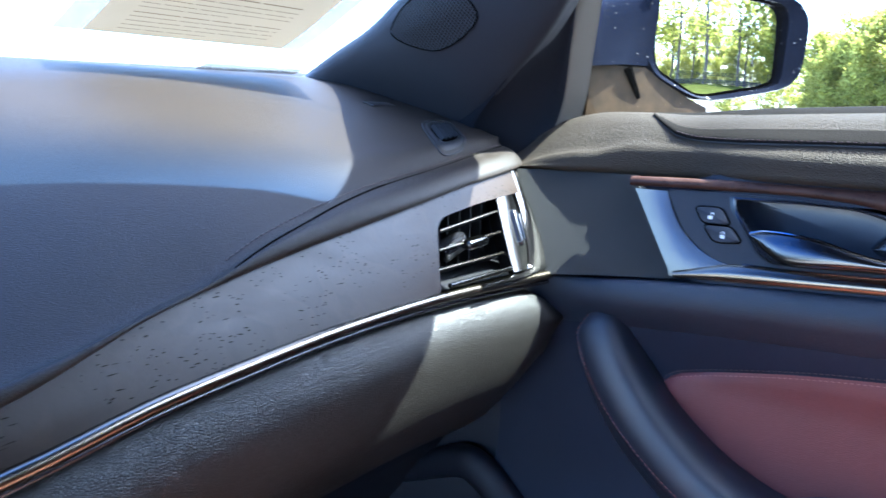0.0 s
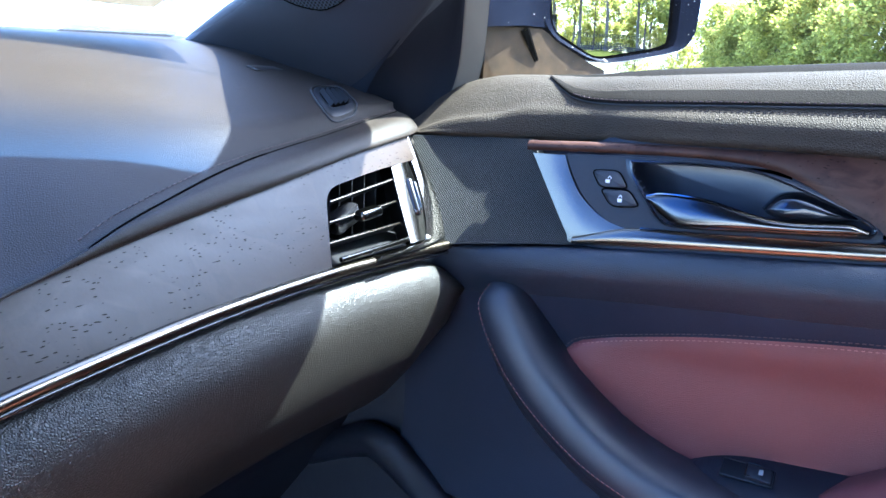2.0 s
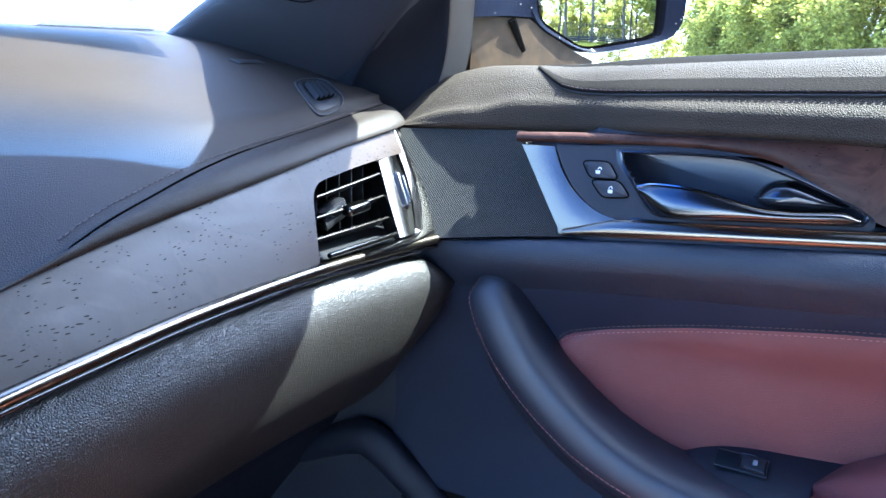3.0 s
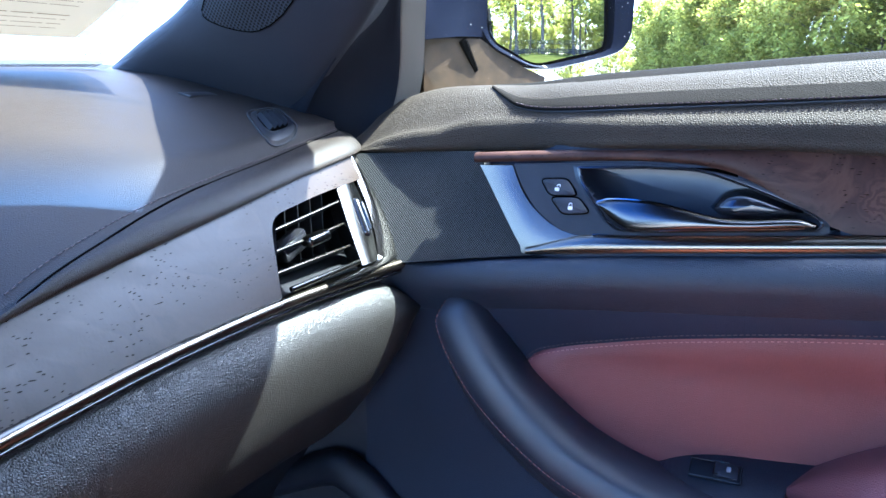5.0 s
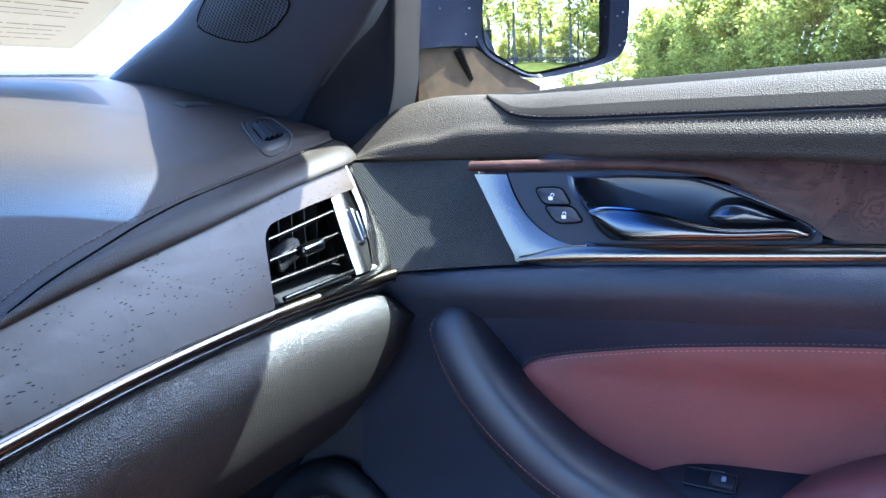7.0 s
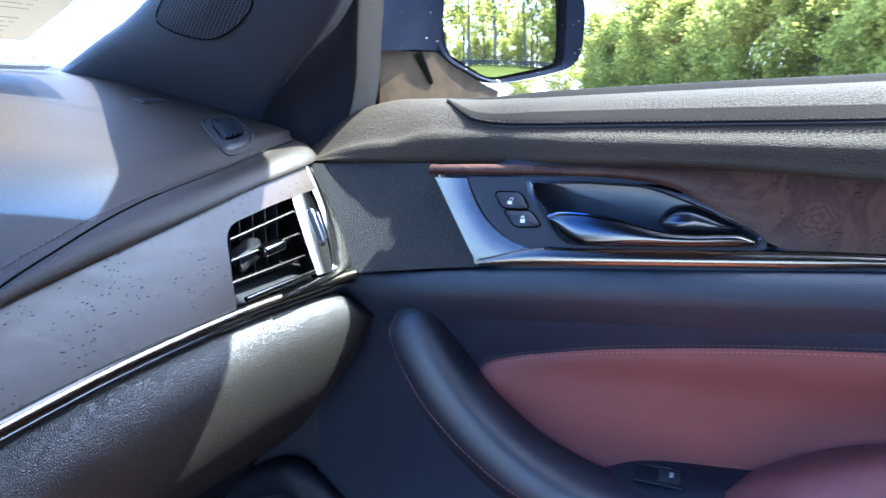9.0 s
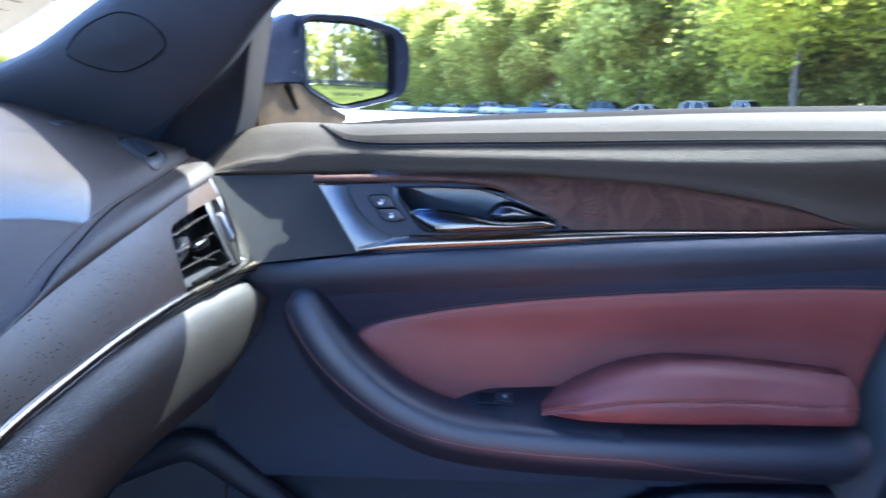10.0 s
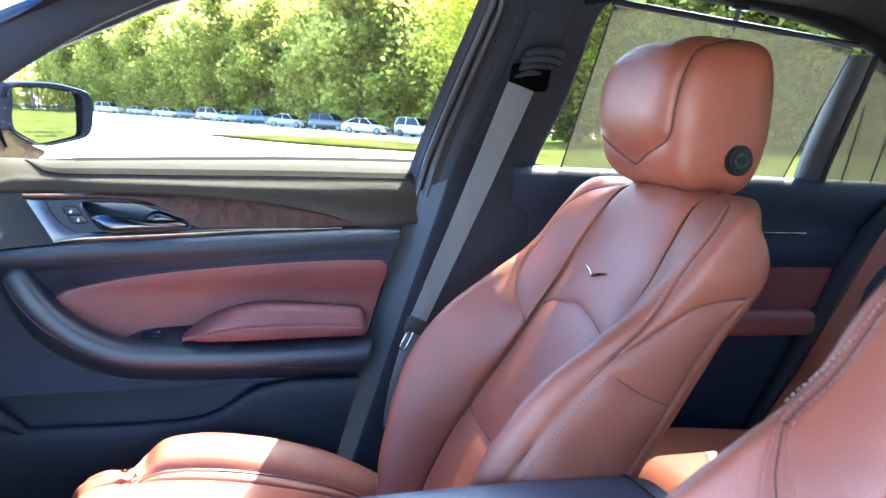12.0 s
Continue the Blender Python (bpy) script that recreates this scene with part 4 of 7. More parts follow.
# veneer sweep and chrome
veneer_up = [(-0.292, 0.9335), (-0.223, 0.9545), (-0.101, 0.9755), (0.022, 0.9815), (0.208, 0.9815), (0.300, 0.9785)]
veneer_lo = [(-0.292, 0.9330), (-0.20, 0.9275), (-0.10, 0.9215), (-0.03, 0.9185), (0.020, 0.929), (0.060, 0.951), (0.095, 0.967), (0.140, 0.973), (0.208, 0.9730), (0.298, 0.9705)]
part("veneer_sweep", panel(veneer_lo, veneer_up, 0.003, 0.006, 80, 8, 0.002, edge=0.0012), DOORWOOD, door, "dark brown open-pored wood veneer sweep")
strip_up = [(-0.288, 0.9322), (-0.2114, 0.9292), (-0.0171, 0.9258), (0.0549, 0.9218), (0.1147, 0.9187), (0.1577, 0.9168), (0.2035, 0.9150), (0.244, 0.9040)]
strip_dn = [(-0.288, 0.9312), (-0.2114, 0.9262), (-0.0441, 0.9175), (-0.0178, 0.9150), (0.054, 0.9106), (0.1137, 0.9069), (0.1566, 0.9042), (0.2022, 0.9008), (0.244, 0.8980)]
part("chrome_line", panel(strip_dn, strip_up, 0.003, 0.006, 60, 8, 0.003), CHROME, door, "polished chrome door strip")
part("chrome_ledge", tube([on_door(y, track(strip_up)(y) + 0.0004, 0.0045) for y in spread(-0.286, 0.19, 50)], 0.0009, 6), BRIGHT, door, "bright upper edge of the chrome strip")
plate_in = curve([(0.263, 0.9685, 0), (0.254, 0.951, 0), (0.240, 0.934, 0), (0.218, 0.9195, 0), (0.190, 0.9135, 0), (0.150, 0.9115, 0)], 30)
plate_out = curve([(0.292, 0.9685, 0), (0.279, 0.949, 0), (0.265, 0.928, 0), (0.250, 0.906, 0), (0.243, 0.8985, 0), (0.200, 0.9025, 0), (0.150, 0.9055, 0)], 30)
plate_rows = [[on_door(a.x + (b.x - a.x) * g, a.y + (b.y - a.y) * g, 0.003 + 0.0007 * math.sin(math.pi * g)) for g in spread(0, 1, 10)] for a, b in zip(plate_out, plate_in)]
part("chrome_plate", sheet(plate_rows, [[p + Vector((0.008, 0, 0)) for p in r] for r in plate_rows]), CHROME, door, "polished chrome corner plate")

CUPBLACK = principled("satin_black_cup", (0.010, 0.012, 0.018), 0.30)
# handle escutcheon, lock buttons, cup and lever
esc_up = [(0.024, 0.9305), (0.05, 0.9465), (0.080, 0.960), (0.110, 0.967), (0.14, 0.970), (0.20, 0.971), (0.262, 0.970)]
esc_lo = [(0.024, 0.9265), (0.05, 0.9115), (0.11, 0.9105), (0.14, 0.9112), (0.180, 0.9135), (0.214, 0.918), (0.238, 0.933), (0.252, 0.950), (0.262, 0.9675)]
escutcheon = part("handle_escutcheon", panel(esc_lo, esc_up, 0.0018, 0.004, 130, 40), PLASTIC, door, "matt black handle surround")


def button(corners, name, label):
    cy, cz = sum(c[0] for c in corners) / len(corners), sum(c[1] for c in corners) / len(corners)
    rows = []
    for k, lift in ((1.0, 0.001), (1.0, 0.0036), (0.90, 0.0046), (0.0, 0.0046)):
        rows.append([on_door(cy + (c[0] - cy) * k, cz + (c[1] - cz) * k, lift) for c in corners])
    return part(name, loft(rows, True), PLASTIC, door, label)


def frame_line(corners, name):
    """The dark gap round a key."""
    cy, cz = sum(c[0] for c in corners) / len(corners), sum(c[1] for c in corners) / len(corners)
    ring = [on_door(cy + (c[0] - cy) * 1.05, cz + (c[1] - cz) * 1.05, 0.0030) for c in corners]
    return part(name, tube(ring + ring[:1], 0.0007, 6), GAP, door)


def rounded(corners, r=0.25, n=5):
    """Corner points cut round."""
    out = []
    m = len(corners)
    for i in range(m):
        p, a, b = Vector((*corners[i], 0)), Vector((*corners[i - 1], 0)), Vector((*corners[(i + 1) % m], 0))
        s, e = p.lerp(a, r), p.lerp(b, r)
        for f in spread(0, 1, n):
            q = s.lerp(p, f).lerp(p.lerp(e, f), f)
            out.append((q.x, q.y))
    return out


def glyph(y, z, opened):
    """A small printed padlock on the key."""
    rows = [on_door(y, z - 0.0012, 0.0050)]
    body = box((0.0006, 0.0036, 0.0028), on_door(y, z - 0.0014, 0.0048), 0.0)
    p = part("lock_symbol", body, WHITE, door)
    arc = [on_door(y + 0.0013 * math.cos(w) - (0.0012 if opened else 0), z + 0.0006 + 0.0019 * math.sin(w), 0.0048) for w in spread(0, math.pi, 8)]
    part("lock_symbol", tube(arc, 0.0003, 5), WHITE, door)


button(rounded([(0.2368, 0.9582), (0.2155, 0.9590), (0.2058, 0.9460), (0.2285, 0.9458)]), "lock_button", "black unlock button")
button(rounded([(0.2275, 0.9440), (0.2045, 0.9445), (0.1945, 0.9330), (0.2160, 0.9312)]), "lock_button", "black lock button")
frame_line(rounded([(0.2368, 0.9582), (0.2155, 0.9590), (0.2058, 0.9460), (0.2285, 0.9458)]), "key_gap")
frame_line(rounded([(0.2275, 0.9440), (0.2045, 0.9445), (0.1945, 0.9330), (0.2160, 0.9312)]), "key_gap")
glyph(0.2225, 0.952, True)
glyph(0.2100, 0.9378, False)

cup_edge = [(p.x, p.y) for p in curve([(0.2075, 0.9675, 0), (0.175, 0.9686, 0), (0.1495, 0.9686, 0), (0.1149, 0.9668, 0), (0.0875, 0.9590, 0), (0.0569, 0.9475, 0), (0.0353, 0.9383, 0), (0.0293, 0.9330, 0), (0.0310, 0.9287, 0), (0.0400, 0.9270, 0), (0.100, 0.9235, 0), (0.1600, 0.9207, 0), (0.1766, 0.9248, 0), (0.1895, 0.9387, 0), (0.2032, 0.9562, 0), (0.2075, 0.9675, 0)], 61)[:-1]]
cyc, czc = 0.125, 0.945
cup_rows = []
for k, lift in ((1.05, 0.0020), (1.0, 0.0030), (0.985, 0.0016), (0.94, -0.010), (0.86, -0.017), (0.60, -0.019), (0.0, -0.019)):
    cup_rows.append([on_door(cyc + (a - cyc) * k, czc + (b - czc) * k, lift) for a, b in cup_edge])
part("handle_cup", loft(cup_rows, True), CUPBLACK, door, "black recessed handle cup")


def in_cup(p, grow=1.0):
    y, z = cyc + (p.y - cyc) / grow, czc + (p.z - czc) / grow
    odd = False
    for (a, b), (c, d) in zip(cup_edge, cup_edge[1:] + cup_edge[:1]):
        if (b > z) != (d > z) and y < a + (c - a) * (z - b) / (d - b):
            odd = not odd
    return odd


def punch(ob, grow, need):
    """Opens a skin where the handle cup sits."""
    bm = bmesh.new()
    bm.from_mesh(ob.data)
    gone = [f for f in bm.faces if need([in_cup(v.co, grow) for v in f.verts])]
    bmesh.ops.delete(bm, geom=gone, context="FACES")
    bm.to_mesh(ob.data)
    bm.free()


punch(escutcheon, 0.995, all)
punch(trim_skin, 1.0, any)
part("cup_rim", tube(cup_rows[1] + cup_rows[1][:1], 0.0010, 6), GLOSSBLACK, door, "glossy black cup rim")
lev_up = track([(0.0329, 0.9318), (0.0445, 0.9357), (0.0753, 0.9340), (0.0954, 0.9345), (0.1122, 0.9376), (0.1339, 0.9427), (0.1561, 0.9456), (0.1787, 0.9451), (0.1888, 0.9420)])
lev_dn = track([(0.0329, 0.9300), (0.0403, 0.9296), (0.075, 0.9275), (0.1154, 0.9252), (0.1451, 0.9222), (0.1628, 0.9228), (0.1771, 0.9303), (0.1888, 0.9400)])
lever_rows = []
for y in spread(0.0329, 0.1888, 44):
    a, b = lev_dn(y), lev_up(y)
    f = (y - 0.0329) / 0.1559
    lift = 0.004 + 0.006 * math.sin(math.pi * min(1.0, f * 1.05)) ** 0.7
    lever_rows.append([on_door(y, (a + b) / 2 - (b - a) / 2 * math.cos(w), lift + (0.0045 if w < math.pi else 0.006) * math.sin(w)) for w in [2 * math.pi * j / 18 for j in range(18)]])
part("door_lever", loft(lever_rows, True, True), DARKCHROME, door, "glossy dark chrome door lever")
part("lever_edge", tube([r[8] + Vector((-0.0012, 0, 0)) for r in lever_rows], 0.0010, 6), BRIGHT, door, "bright chrome lever edge")
part("lever_foot", tube([r[1] + Vector((-0.0010, 0, 0)) for r in lever_rows[2:30]], 0.0006, 6), CHROME, door)
thumb = [(p.x, p.y) for p in curve([(0.1060, 0.9390, 0), (0.0987, 0.9480, 0), (0.0889, 0.9520, 0), (0.0769, 0.9515, 0), (0.0568, 0.9450, 0), (0.0415, 0.9375, 0), (0.060, 0.9335, 0), (0.0954, 0.9335, 0), (0.1060, 0.9390, 0)], 41)[:-1]]
bump_rows = []
for k, lift in ((1.02, -0.019), (1.0, -0.010), (0.93, -0.004), (0.75, 0.0005), (0.45, 0.0030), (0.0, 0.0040)):
    bump_rows.append([on_door(0.076 + (a - 0.076) * k, 0.9435 + (b - 0.9435) * k, lift) for a, b in thumb])
part("thumb_rest", loft(bump_rows, True), GLOSSBLACK, door, "glossy thumb rest")

# red-brown insert with sewn edge
red_up = [(-0.345, 0.8695), (-0.25, 0.8685), (-0.136, 0.863), (0.017, 0.850), (0.100, 0.839), (0.142, 0.832), (0.205, 0.8175), (0.232, 0.8095), (0.246, 0.8035), (0.255, 0.794)]
red_lo = [(-0.345, 0.70), (0.06, 0.70), (0.141, 0.705), (0.194, 0.729), (0.224, 0.753), (0.245, 0.772), (0.255, 0.788)]
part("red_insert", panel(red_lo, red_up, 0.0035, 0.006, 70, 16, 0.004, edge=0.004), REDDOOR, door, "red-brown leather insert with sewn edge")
up = track(sorted(red_up))
stitches([on_door(y, up(y) + 0.0020, 0.0012) for y in spread(-0.345, 0.254, 150)], BROWSTITCH, door, 0.0026, 0.0018, 0.0003)
stitches([on_door(y, up(y) - 0.0035, 0.0035) for y in spread(-0.345, 0.250, 150)], STITCH, door, 0.0024, 0.0020, 0.00028)

def inside(p):
    return Vector((p.x, max(p.y, y_end(p.z)), p.z))


# armrest: grip that sweeps from the grab end down and back, with the red elbow pad on it
grip_path = curve([(0.716, 0.314, 0.856), (0.705, 0.306, 0.842), (0.699, 0.291, 0.816), (0.696, 0.266, 0.782), (0.695, 0.231, 0.748), (0.695, 0.190, 0.720), (0.696, 0.135, 0.700), (0.699, 0.05, 0.691), (0.703, -0.06, 0.688), (0.708, -0.17, 0.688), (0.716, -0.30, 0.690), (0.722, -0.395, 0.690)], 72)
grip_rows = []
for i, p in enumerate(grip_path):
    a, b = grip_path[max(0, i - 1)], grip_path[min(71, i + 1)]
    d = (b - a).normalized()
    up_n = Vector((0, d.z, -d.y))
    up_n = up_n if up_n.z > 0 else -up_n
    w = min(1.0, 0.35 + i / 34)
    t = math.sin(math.pi / 2 * min(1.0, i / 7 + 0.12))
    prof = [(0.058, 0.016), (0.030, 0.0215), (0.010, 0.0205), (-0.004, 0.0145), (-0.0095, 0.003), (-0.0105, -0.009), (-0.006, -0.0195), (0.006, -0.021 - 0.010 * w), (0.024, -0.025 - 0.022 * w), (0.056, -0.028 - 0.034 * w)]
    grip_rows.append([inside(p + Vector((u.x * t if u.x < 0 else u.x, 0, 0)) + up_n * (u.y * t)) for u in curve([(q[0], q[1], 0) for q in prof], 28)])
part("armrest_grip", loft(grip_rows), GRIPHIDE, door, "smooth black leather grab handle and armrest")
sewn_to = [18 - 3.5 * min(1.0, max(0.0, (i - 18) / 20)) + 0.75 * max(0, i - 52) for i in range(70)]
stitches([r[int(k)].lerp(r[int(k) + 1], k - int(k)) + Vector((-0.0008, 0, 0)) for r, k in zip(grip_rows[1:63], sewn_to[1:63])], STITCH, door, 0.0030, 0.0018, 0.0003)
pad_rows = []
for i, y in enumerate(spread(0.038, -0.304, 44)):
    f = i / 43
    top = 0.726 + 0.060 * (1 - (1 - min(1.0, f / 0.46)) ** 2.2) - 0.014 * max(0.0, (f - 0.5) / 0.5) ** 1.5
    low = 0.722 + 0.004 * f
    face = 0.696 + 0.012 * f - 0.006 * math.sin(math.pi * min(1, f * 1.5))
    face += 0.012 * max(0, 1 - f * 8)
    end = 1 - math.sqrt(1 - max(0.0, (f - 0.955) / 0.0455) ** 2)
    face, top = face + 0.030 * end, top - 0.018 * end
    mid = low + (top - low) * 0.42
    prof = [(0.765, low - 0.004), (face + 0.012, low - 0.003), (face + 0.001, low + 0.004), (face - 0.001, mid - 0.003), (face + 0.002, mid), (face + 0.001, mid + 0.004), (face + 0.008, top - 0.010), (face + 0.022, top - 0.001), (0.735, top), (0.770, top - 0.004)]
    pad_rows.append([inside(Vector((p.x, y, p.y))) for p in curve([(a, b, 0) for a, b in prof], 30)])
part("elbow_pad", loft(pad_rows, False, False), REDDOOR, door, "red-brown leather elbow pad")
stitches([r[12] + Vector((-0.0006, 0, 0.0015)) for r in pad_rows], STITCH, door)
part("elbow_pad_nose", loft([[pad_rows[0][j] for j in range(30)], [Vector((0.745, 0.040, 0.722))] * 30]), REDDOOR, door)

# switch panel in the well
WELLBLACK = principled("recess_black", (0.005, 0.006, 0.009), 0.6, spec=0.2)
GREYPRINT = principled("grey_print", (0.25, 0.25, 0.26), 0.6)
panel_back = track([(-0.05, 0.741), (0.012, 0.7405), (0.051, 0.7395), (0.085, 0.7385), (0.105, 0.7355), (0.125, 0.728), (0.145, 0.7145), (0.160, 0.704)])
rows = []
for y in spread(-0.05, 0.160, 40):
    zb = panel_back(y)
    rows.append([Vector((x, y, z)) for x, z in ((0.696, min(0.700, zb - 0.004)), (0.701, min(0.7065, zb - 0.002)), (0.706, min(0.7105, zb)), (0.757, zb), (0.772, zb - 0.004))])
part("switch_panel", loft(rows), PLASTIC, door, "matt black window switch panel")
on_slope = pose(0.7345, 0.0905, 0.7266, 0, -29.5, 0)
well = part("window_switch", moved(box((0.0165, 0.040, 0.004), (0, 0, 0), 0.0015, 2), on_slope), WELLBLACK, door, "black recessed window switch")
part("switch_key", moved(box((0.013, 0.019, 0.006), (0, -0.0085, 0.003), 0.0018, 2), on_slope @ pose(0, 0, 0, 6)), PLASTIC, well)
ring = [(-0.0080, -0.0195), (0.0080, -0.0195), (0.0080, 0.0195), (-0.0080, 0.0195), (-0.0080, -0.0195)]
part("switch_frame", tube([on_slope @ Vector((x, y, 0.0022)) for x, y in ring], 0.0006, 5), SEAL, well)
bracket = [(-0.0055, -0.0030), (-0.0060, 0.0005), (0.0060, 0.0005), (0.0062, -0.0100)]
part("switch_bracket", tube([on_slope @ Vector((x, y, 0.0064)) for x, y in bracket], 0.0006, 5), SILVER, well)
part("switch_symbol", moved(box((0.0048, 0.0034, 0.0006), (0, -0.0105, 0.0066), 0.0002, 1), on_slope), GREYPRINT, well)

# lower door: map pocket lip and lower panel
lower_rows = []
for y in spread(-0.40, 0.43, 40):
    lip = 0.548 + (0.078 / (1 + math.exp((y + 0.06) / 0.030)))
    prof = [(0.775, 0.66), (0.772, lip + 0.004), (0.742, lip + 0.006), (0.730, lip), (0.726, lip - 0.03), (0.735, 0.42), (0.750, 0.30), (0.775, 0.255)]
    lower_rows.append([inside(Vector((p.x, y, p.y))) for p in curve([(a, b, 0) for a, b in prof], 24)])
part("lower_panel", loft(lower_rows), PLASTIC, door, "black moulded lower door panel with map pocket")
part("outer_skin", sheet([[(x, y, z) for z, x in ((0.25, 0.86), (0.55, 0.90), (0.85, 0.895), (1.02, 0.845))] for y in spread(-0.42, 0.50, 4)], [[(x - 0.02, y, z) for z, x in ((0.25, 0.86), (0.55, 0.90), (0.85, 0.895), (1.02, 0.845))] for y in spread(-0.42, 0.50, 4)]), GLOSSBLACK, door, "dark car paint")
part("belt_seal", tube([Vector((0.012 + sill_edge(y), y, sill_top(y) - 0.012)) for y in spread(-0.41, 0.39, 30)], 0.006, 6), RUBBER, door)

kick = curve([(0.740, 0.66, 0.545), (0.729, 0.54, 0.613), (0.722, 0.468, 0.650), (0.720, 0.436, 0.650), (0.722, 0.398, 0.624), (0.728, 0.345, 0.582), (0.74, 0.30, 0.54)], 40)
tagged(part("footwell_trim", tube(kick, [0.010 + 0.010 * math.sin(math.pi * k / 39) for k in range(40)], 14, 0.8), PLASTIC), "black moulded footwell side trim", "trim", kind="structure")


# ---- glass, pillars, roof, floor ----
ws_edge = [Vector(p) for p in ((0.690, 0.700, 1.060), (0.6865, 0.635, 1.077), (0.680, 0.577, 1.100), (0.671, 0.516, 1.134), (0.646, 0.360, 1.222), (0.606, 0.120, 1.338))]


def screen_row(p, v):
    out = []
    for u in spread(-1, 1, 25):
        out.append(Vector((p.x * u, p.y + (0.25 - 0.14 * v) * (1 - u * u), p.z + 0.045 * v * (1 - u * u))))
    return out


screen = [screen_row(p, i / 29) for i, p in enumerate(curve(ws_edge, 30))]
windscreen = tagged(thing("windshield", "clear raked windshield with a blue shade band", "windshield"), kind="structure")
part("pane", loft(screen[:28]), SCREEN, windscreen, "clear glass with a blue tinted band along the top")
# unseen corner pieces, added to round off the sun patch on the dashboard
CORNERMASK = principled("black_mask", (0.01, 0.01, 0.011), 0.6)
for side in (1, -1):
    rows = []
    for p, v in [(curve(ws_edge, 60)[k], k / 59) for k in range(47, 57)]:
        w = 0.002 + 0.030 * max(0.0, (v - 0.82) / 0.12) ** 2.5
        rows.append([Vector((x, p.y + (0.25 - 0.14 * v) * (1 - (x / p.x) ** 2) - 0.003, p.z + 0.045 * v * (1 - (x / p.x) ** 2) - 0.005)) for x in [side * (p.x - w * f) for f in spread(0, 1, 6)]])
    part("screen_corner_mask", sheet(rows, [[p + Vector((0, 0, -0.001)) for p in r] for r in rows]), CORNERMASK, windscreen, "unseen black corner piece that rounds the sun patch on the dash")

tagged(part("windshield_header", sheet([[p + Vector((0, 0, -0.004)) for p in r] for r in screen[27:] + [[p + Vector((0, -0.05, 0.02)) for p in screen[29]]]], [[p + Vector((0, 0.01, 0.02)) for p in r] for r in screen[27:] + [[p + Vector((0, -0.05, 0.02)) for p in screen[29]]]]), LINER), "black fabric header over the windshield", "headliner", kind="structure")

# paper sticker behind the windshield
PAPER = principled("cream_paper", (0.42, 0.39, 0.34), 0.8)
_t = PAPER.node_tree
_tr, _mx = _t.nodes.new("ShaderNodeBsdfTranslucent"), _t.nodes.new("ShaderNodeMixShader")
_tr.inputs[0].default_value = (0.84, 0.77, 0.64, 1)
_mx.inputs[0].default_value = 0.55
wire(PAPER, shader(PAPER).outputs[0], _mx.inputs[1])
wire(PAPER, _tr.outputs[0], _mx.inputs[2])
wire(PAPER, _mx.outputs[0], _t.nodes["Material Output"].inputs[0])
FILM = principled("clear_sleeve", (0.16, 0.15, 0.15), 0.3)
shader(FILM).inputs["Alpha"].default_value = 0.5
INK = principled("brown_ink", (0.20, 0.145, 0.085), 0.7)


WS_LINE = curve(ws_edge, 60)


def on_screen(x, v, off=0.004):
    """A point just inside the windshield, x metres from the middle, v from its foot (0) to its top (1)."""
    p = WS_LINE[int(v * 59)].lerp(WS_LINE[int(v * 59) + 1], v * 59 - int(v * 59))
    u = x / p.x
    return Vector((x, p.y + (0.25 - 0.14 * v) * (1 - u * u) - off * 0.5, p.z + 0.045 * v * (1 - u * u) - off))


def on_glass(x0, x1, v0, v1, off, skew=0.0, nx=8, nv=8):
    return [[on_screen(x0 + (x1 - x0) * a + skew * b, v0 + (v1 - v0) * b, off) for a in spread(0, 1, nx)] for b in spread(0, 1, nv)]


sticker = thing("window_sticker", "cream printed paper in a clear sleeve on the windshield", "window sticker")
S = dict(x0=0.450, x1=0.615, v0=0.318, v1=0.66)
g = on_glass(S["x0"], S["x1"], S["v0"], S["v1"], 0.006)
part("paper", sheet(g, [[p + Vector((0, 0, -0.0004)) for p in r] for r in g]), PAPER, sticker)
g = on_glass(S["x0"] - 0.022, S["x1"] + 0.018, S["v0"] - 0.012, S["v1"] + 0.01, 0.0045)
part("sleeve", sheet(g, [[p + Vector((0, 0, -0.0004)) for p in r] for r in g]), FILM, sticker, "clear plastic sleeve")
print_rnd = random.Random(8)
for k in range(15):
    v = S["v0"] + 0.030 + 0.0205 * k + 0.008 * (k // 5)
    verts, faces = [], []
    x, end = S["x0"] + 0.022, S["x1"] - 0.022 - (0.05 if k % 5 == 0 else 0.0)
    while x < end:
        w = min(print_rnd.uniform(0.012, 0.040), end - x)
        g = on_glass(x, x + w, v, v + 0.0022 + 0.0010 * (k % 5 == 4), 0.0072, nx=4, nv=2)
        o = len(verts)
        verts += g[0] + g[1]
        faces += [(o + j, o + j + 1, o + j + 5, o + j + 4) for j in range(3)]
        x += w + print_rnd.uniform(0.0012, 0.003)
    part("printed_line", mesh_of("print", verts, faces, False), INK, sticker)

g = on_glass(0.580, 0.668, 0.092, 0.153, 0.0045)
part("lower_film", sheet(g, [[p + Vector((0, 0, -0.0004)) for p in r] for r in g]), FILM, sticker, "clear plastic strip")
ring = [on_screen(x, v, 0.005) for x, v in ((0.642, 0.195), (0.652, 0.195), (0.652, 0.217), (0.642, 0.217), (0.642, 0.195))]
part("square_mark", tube(ring, 0.0006, 5), INK, sticker)

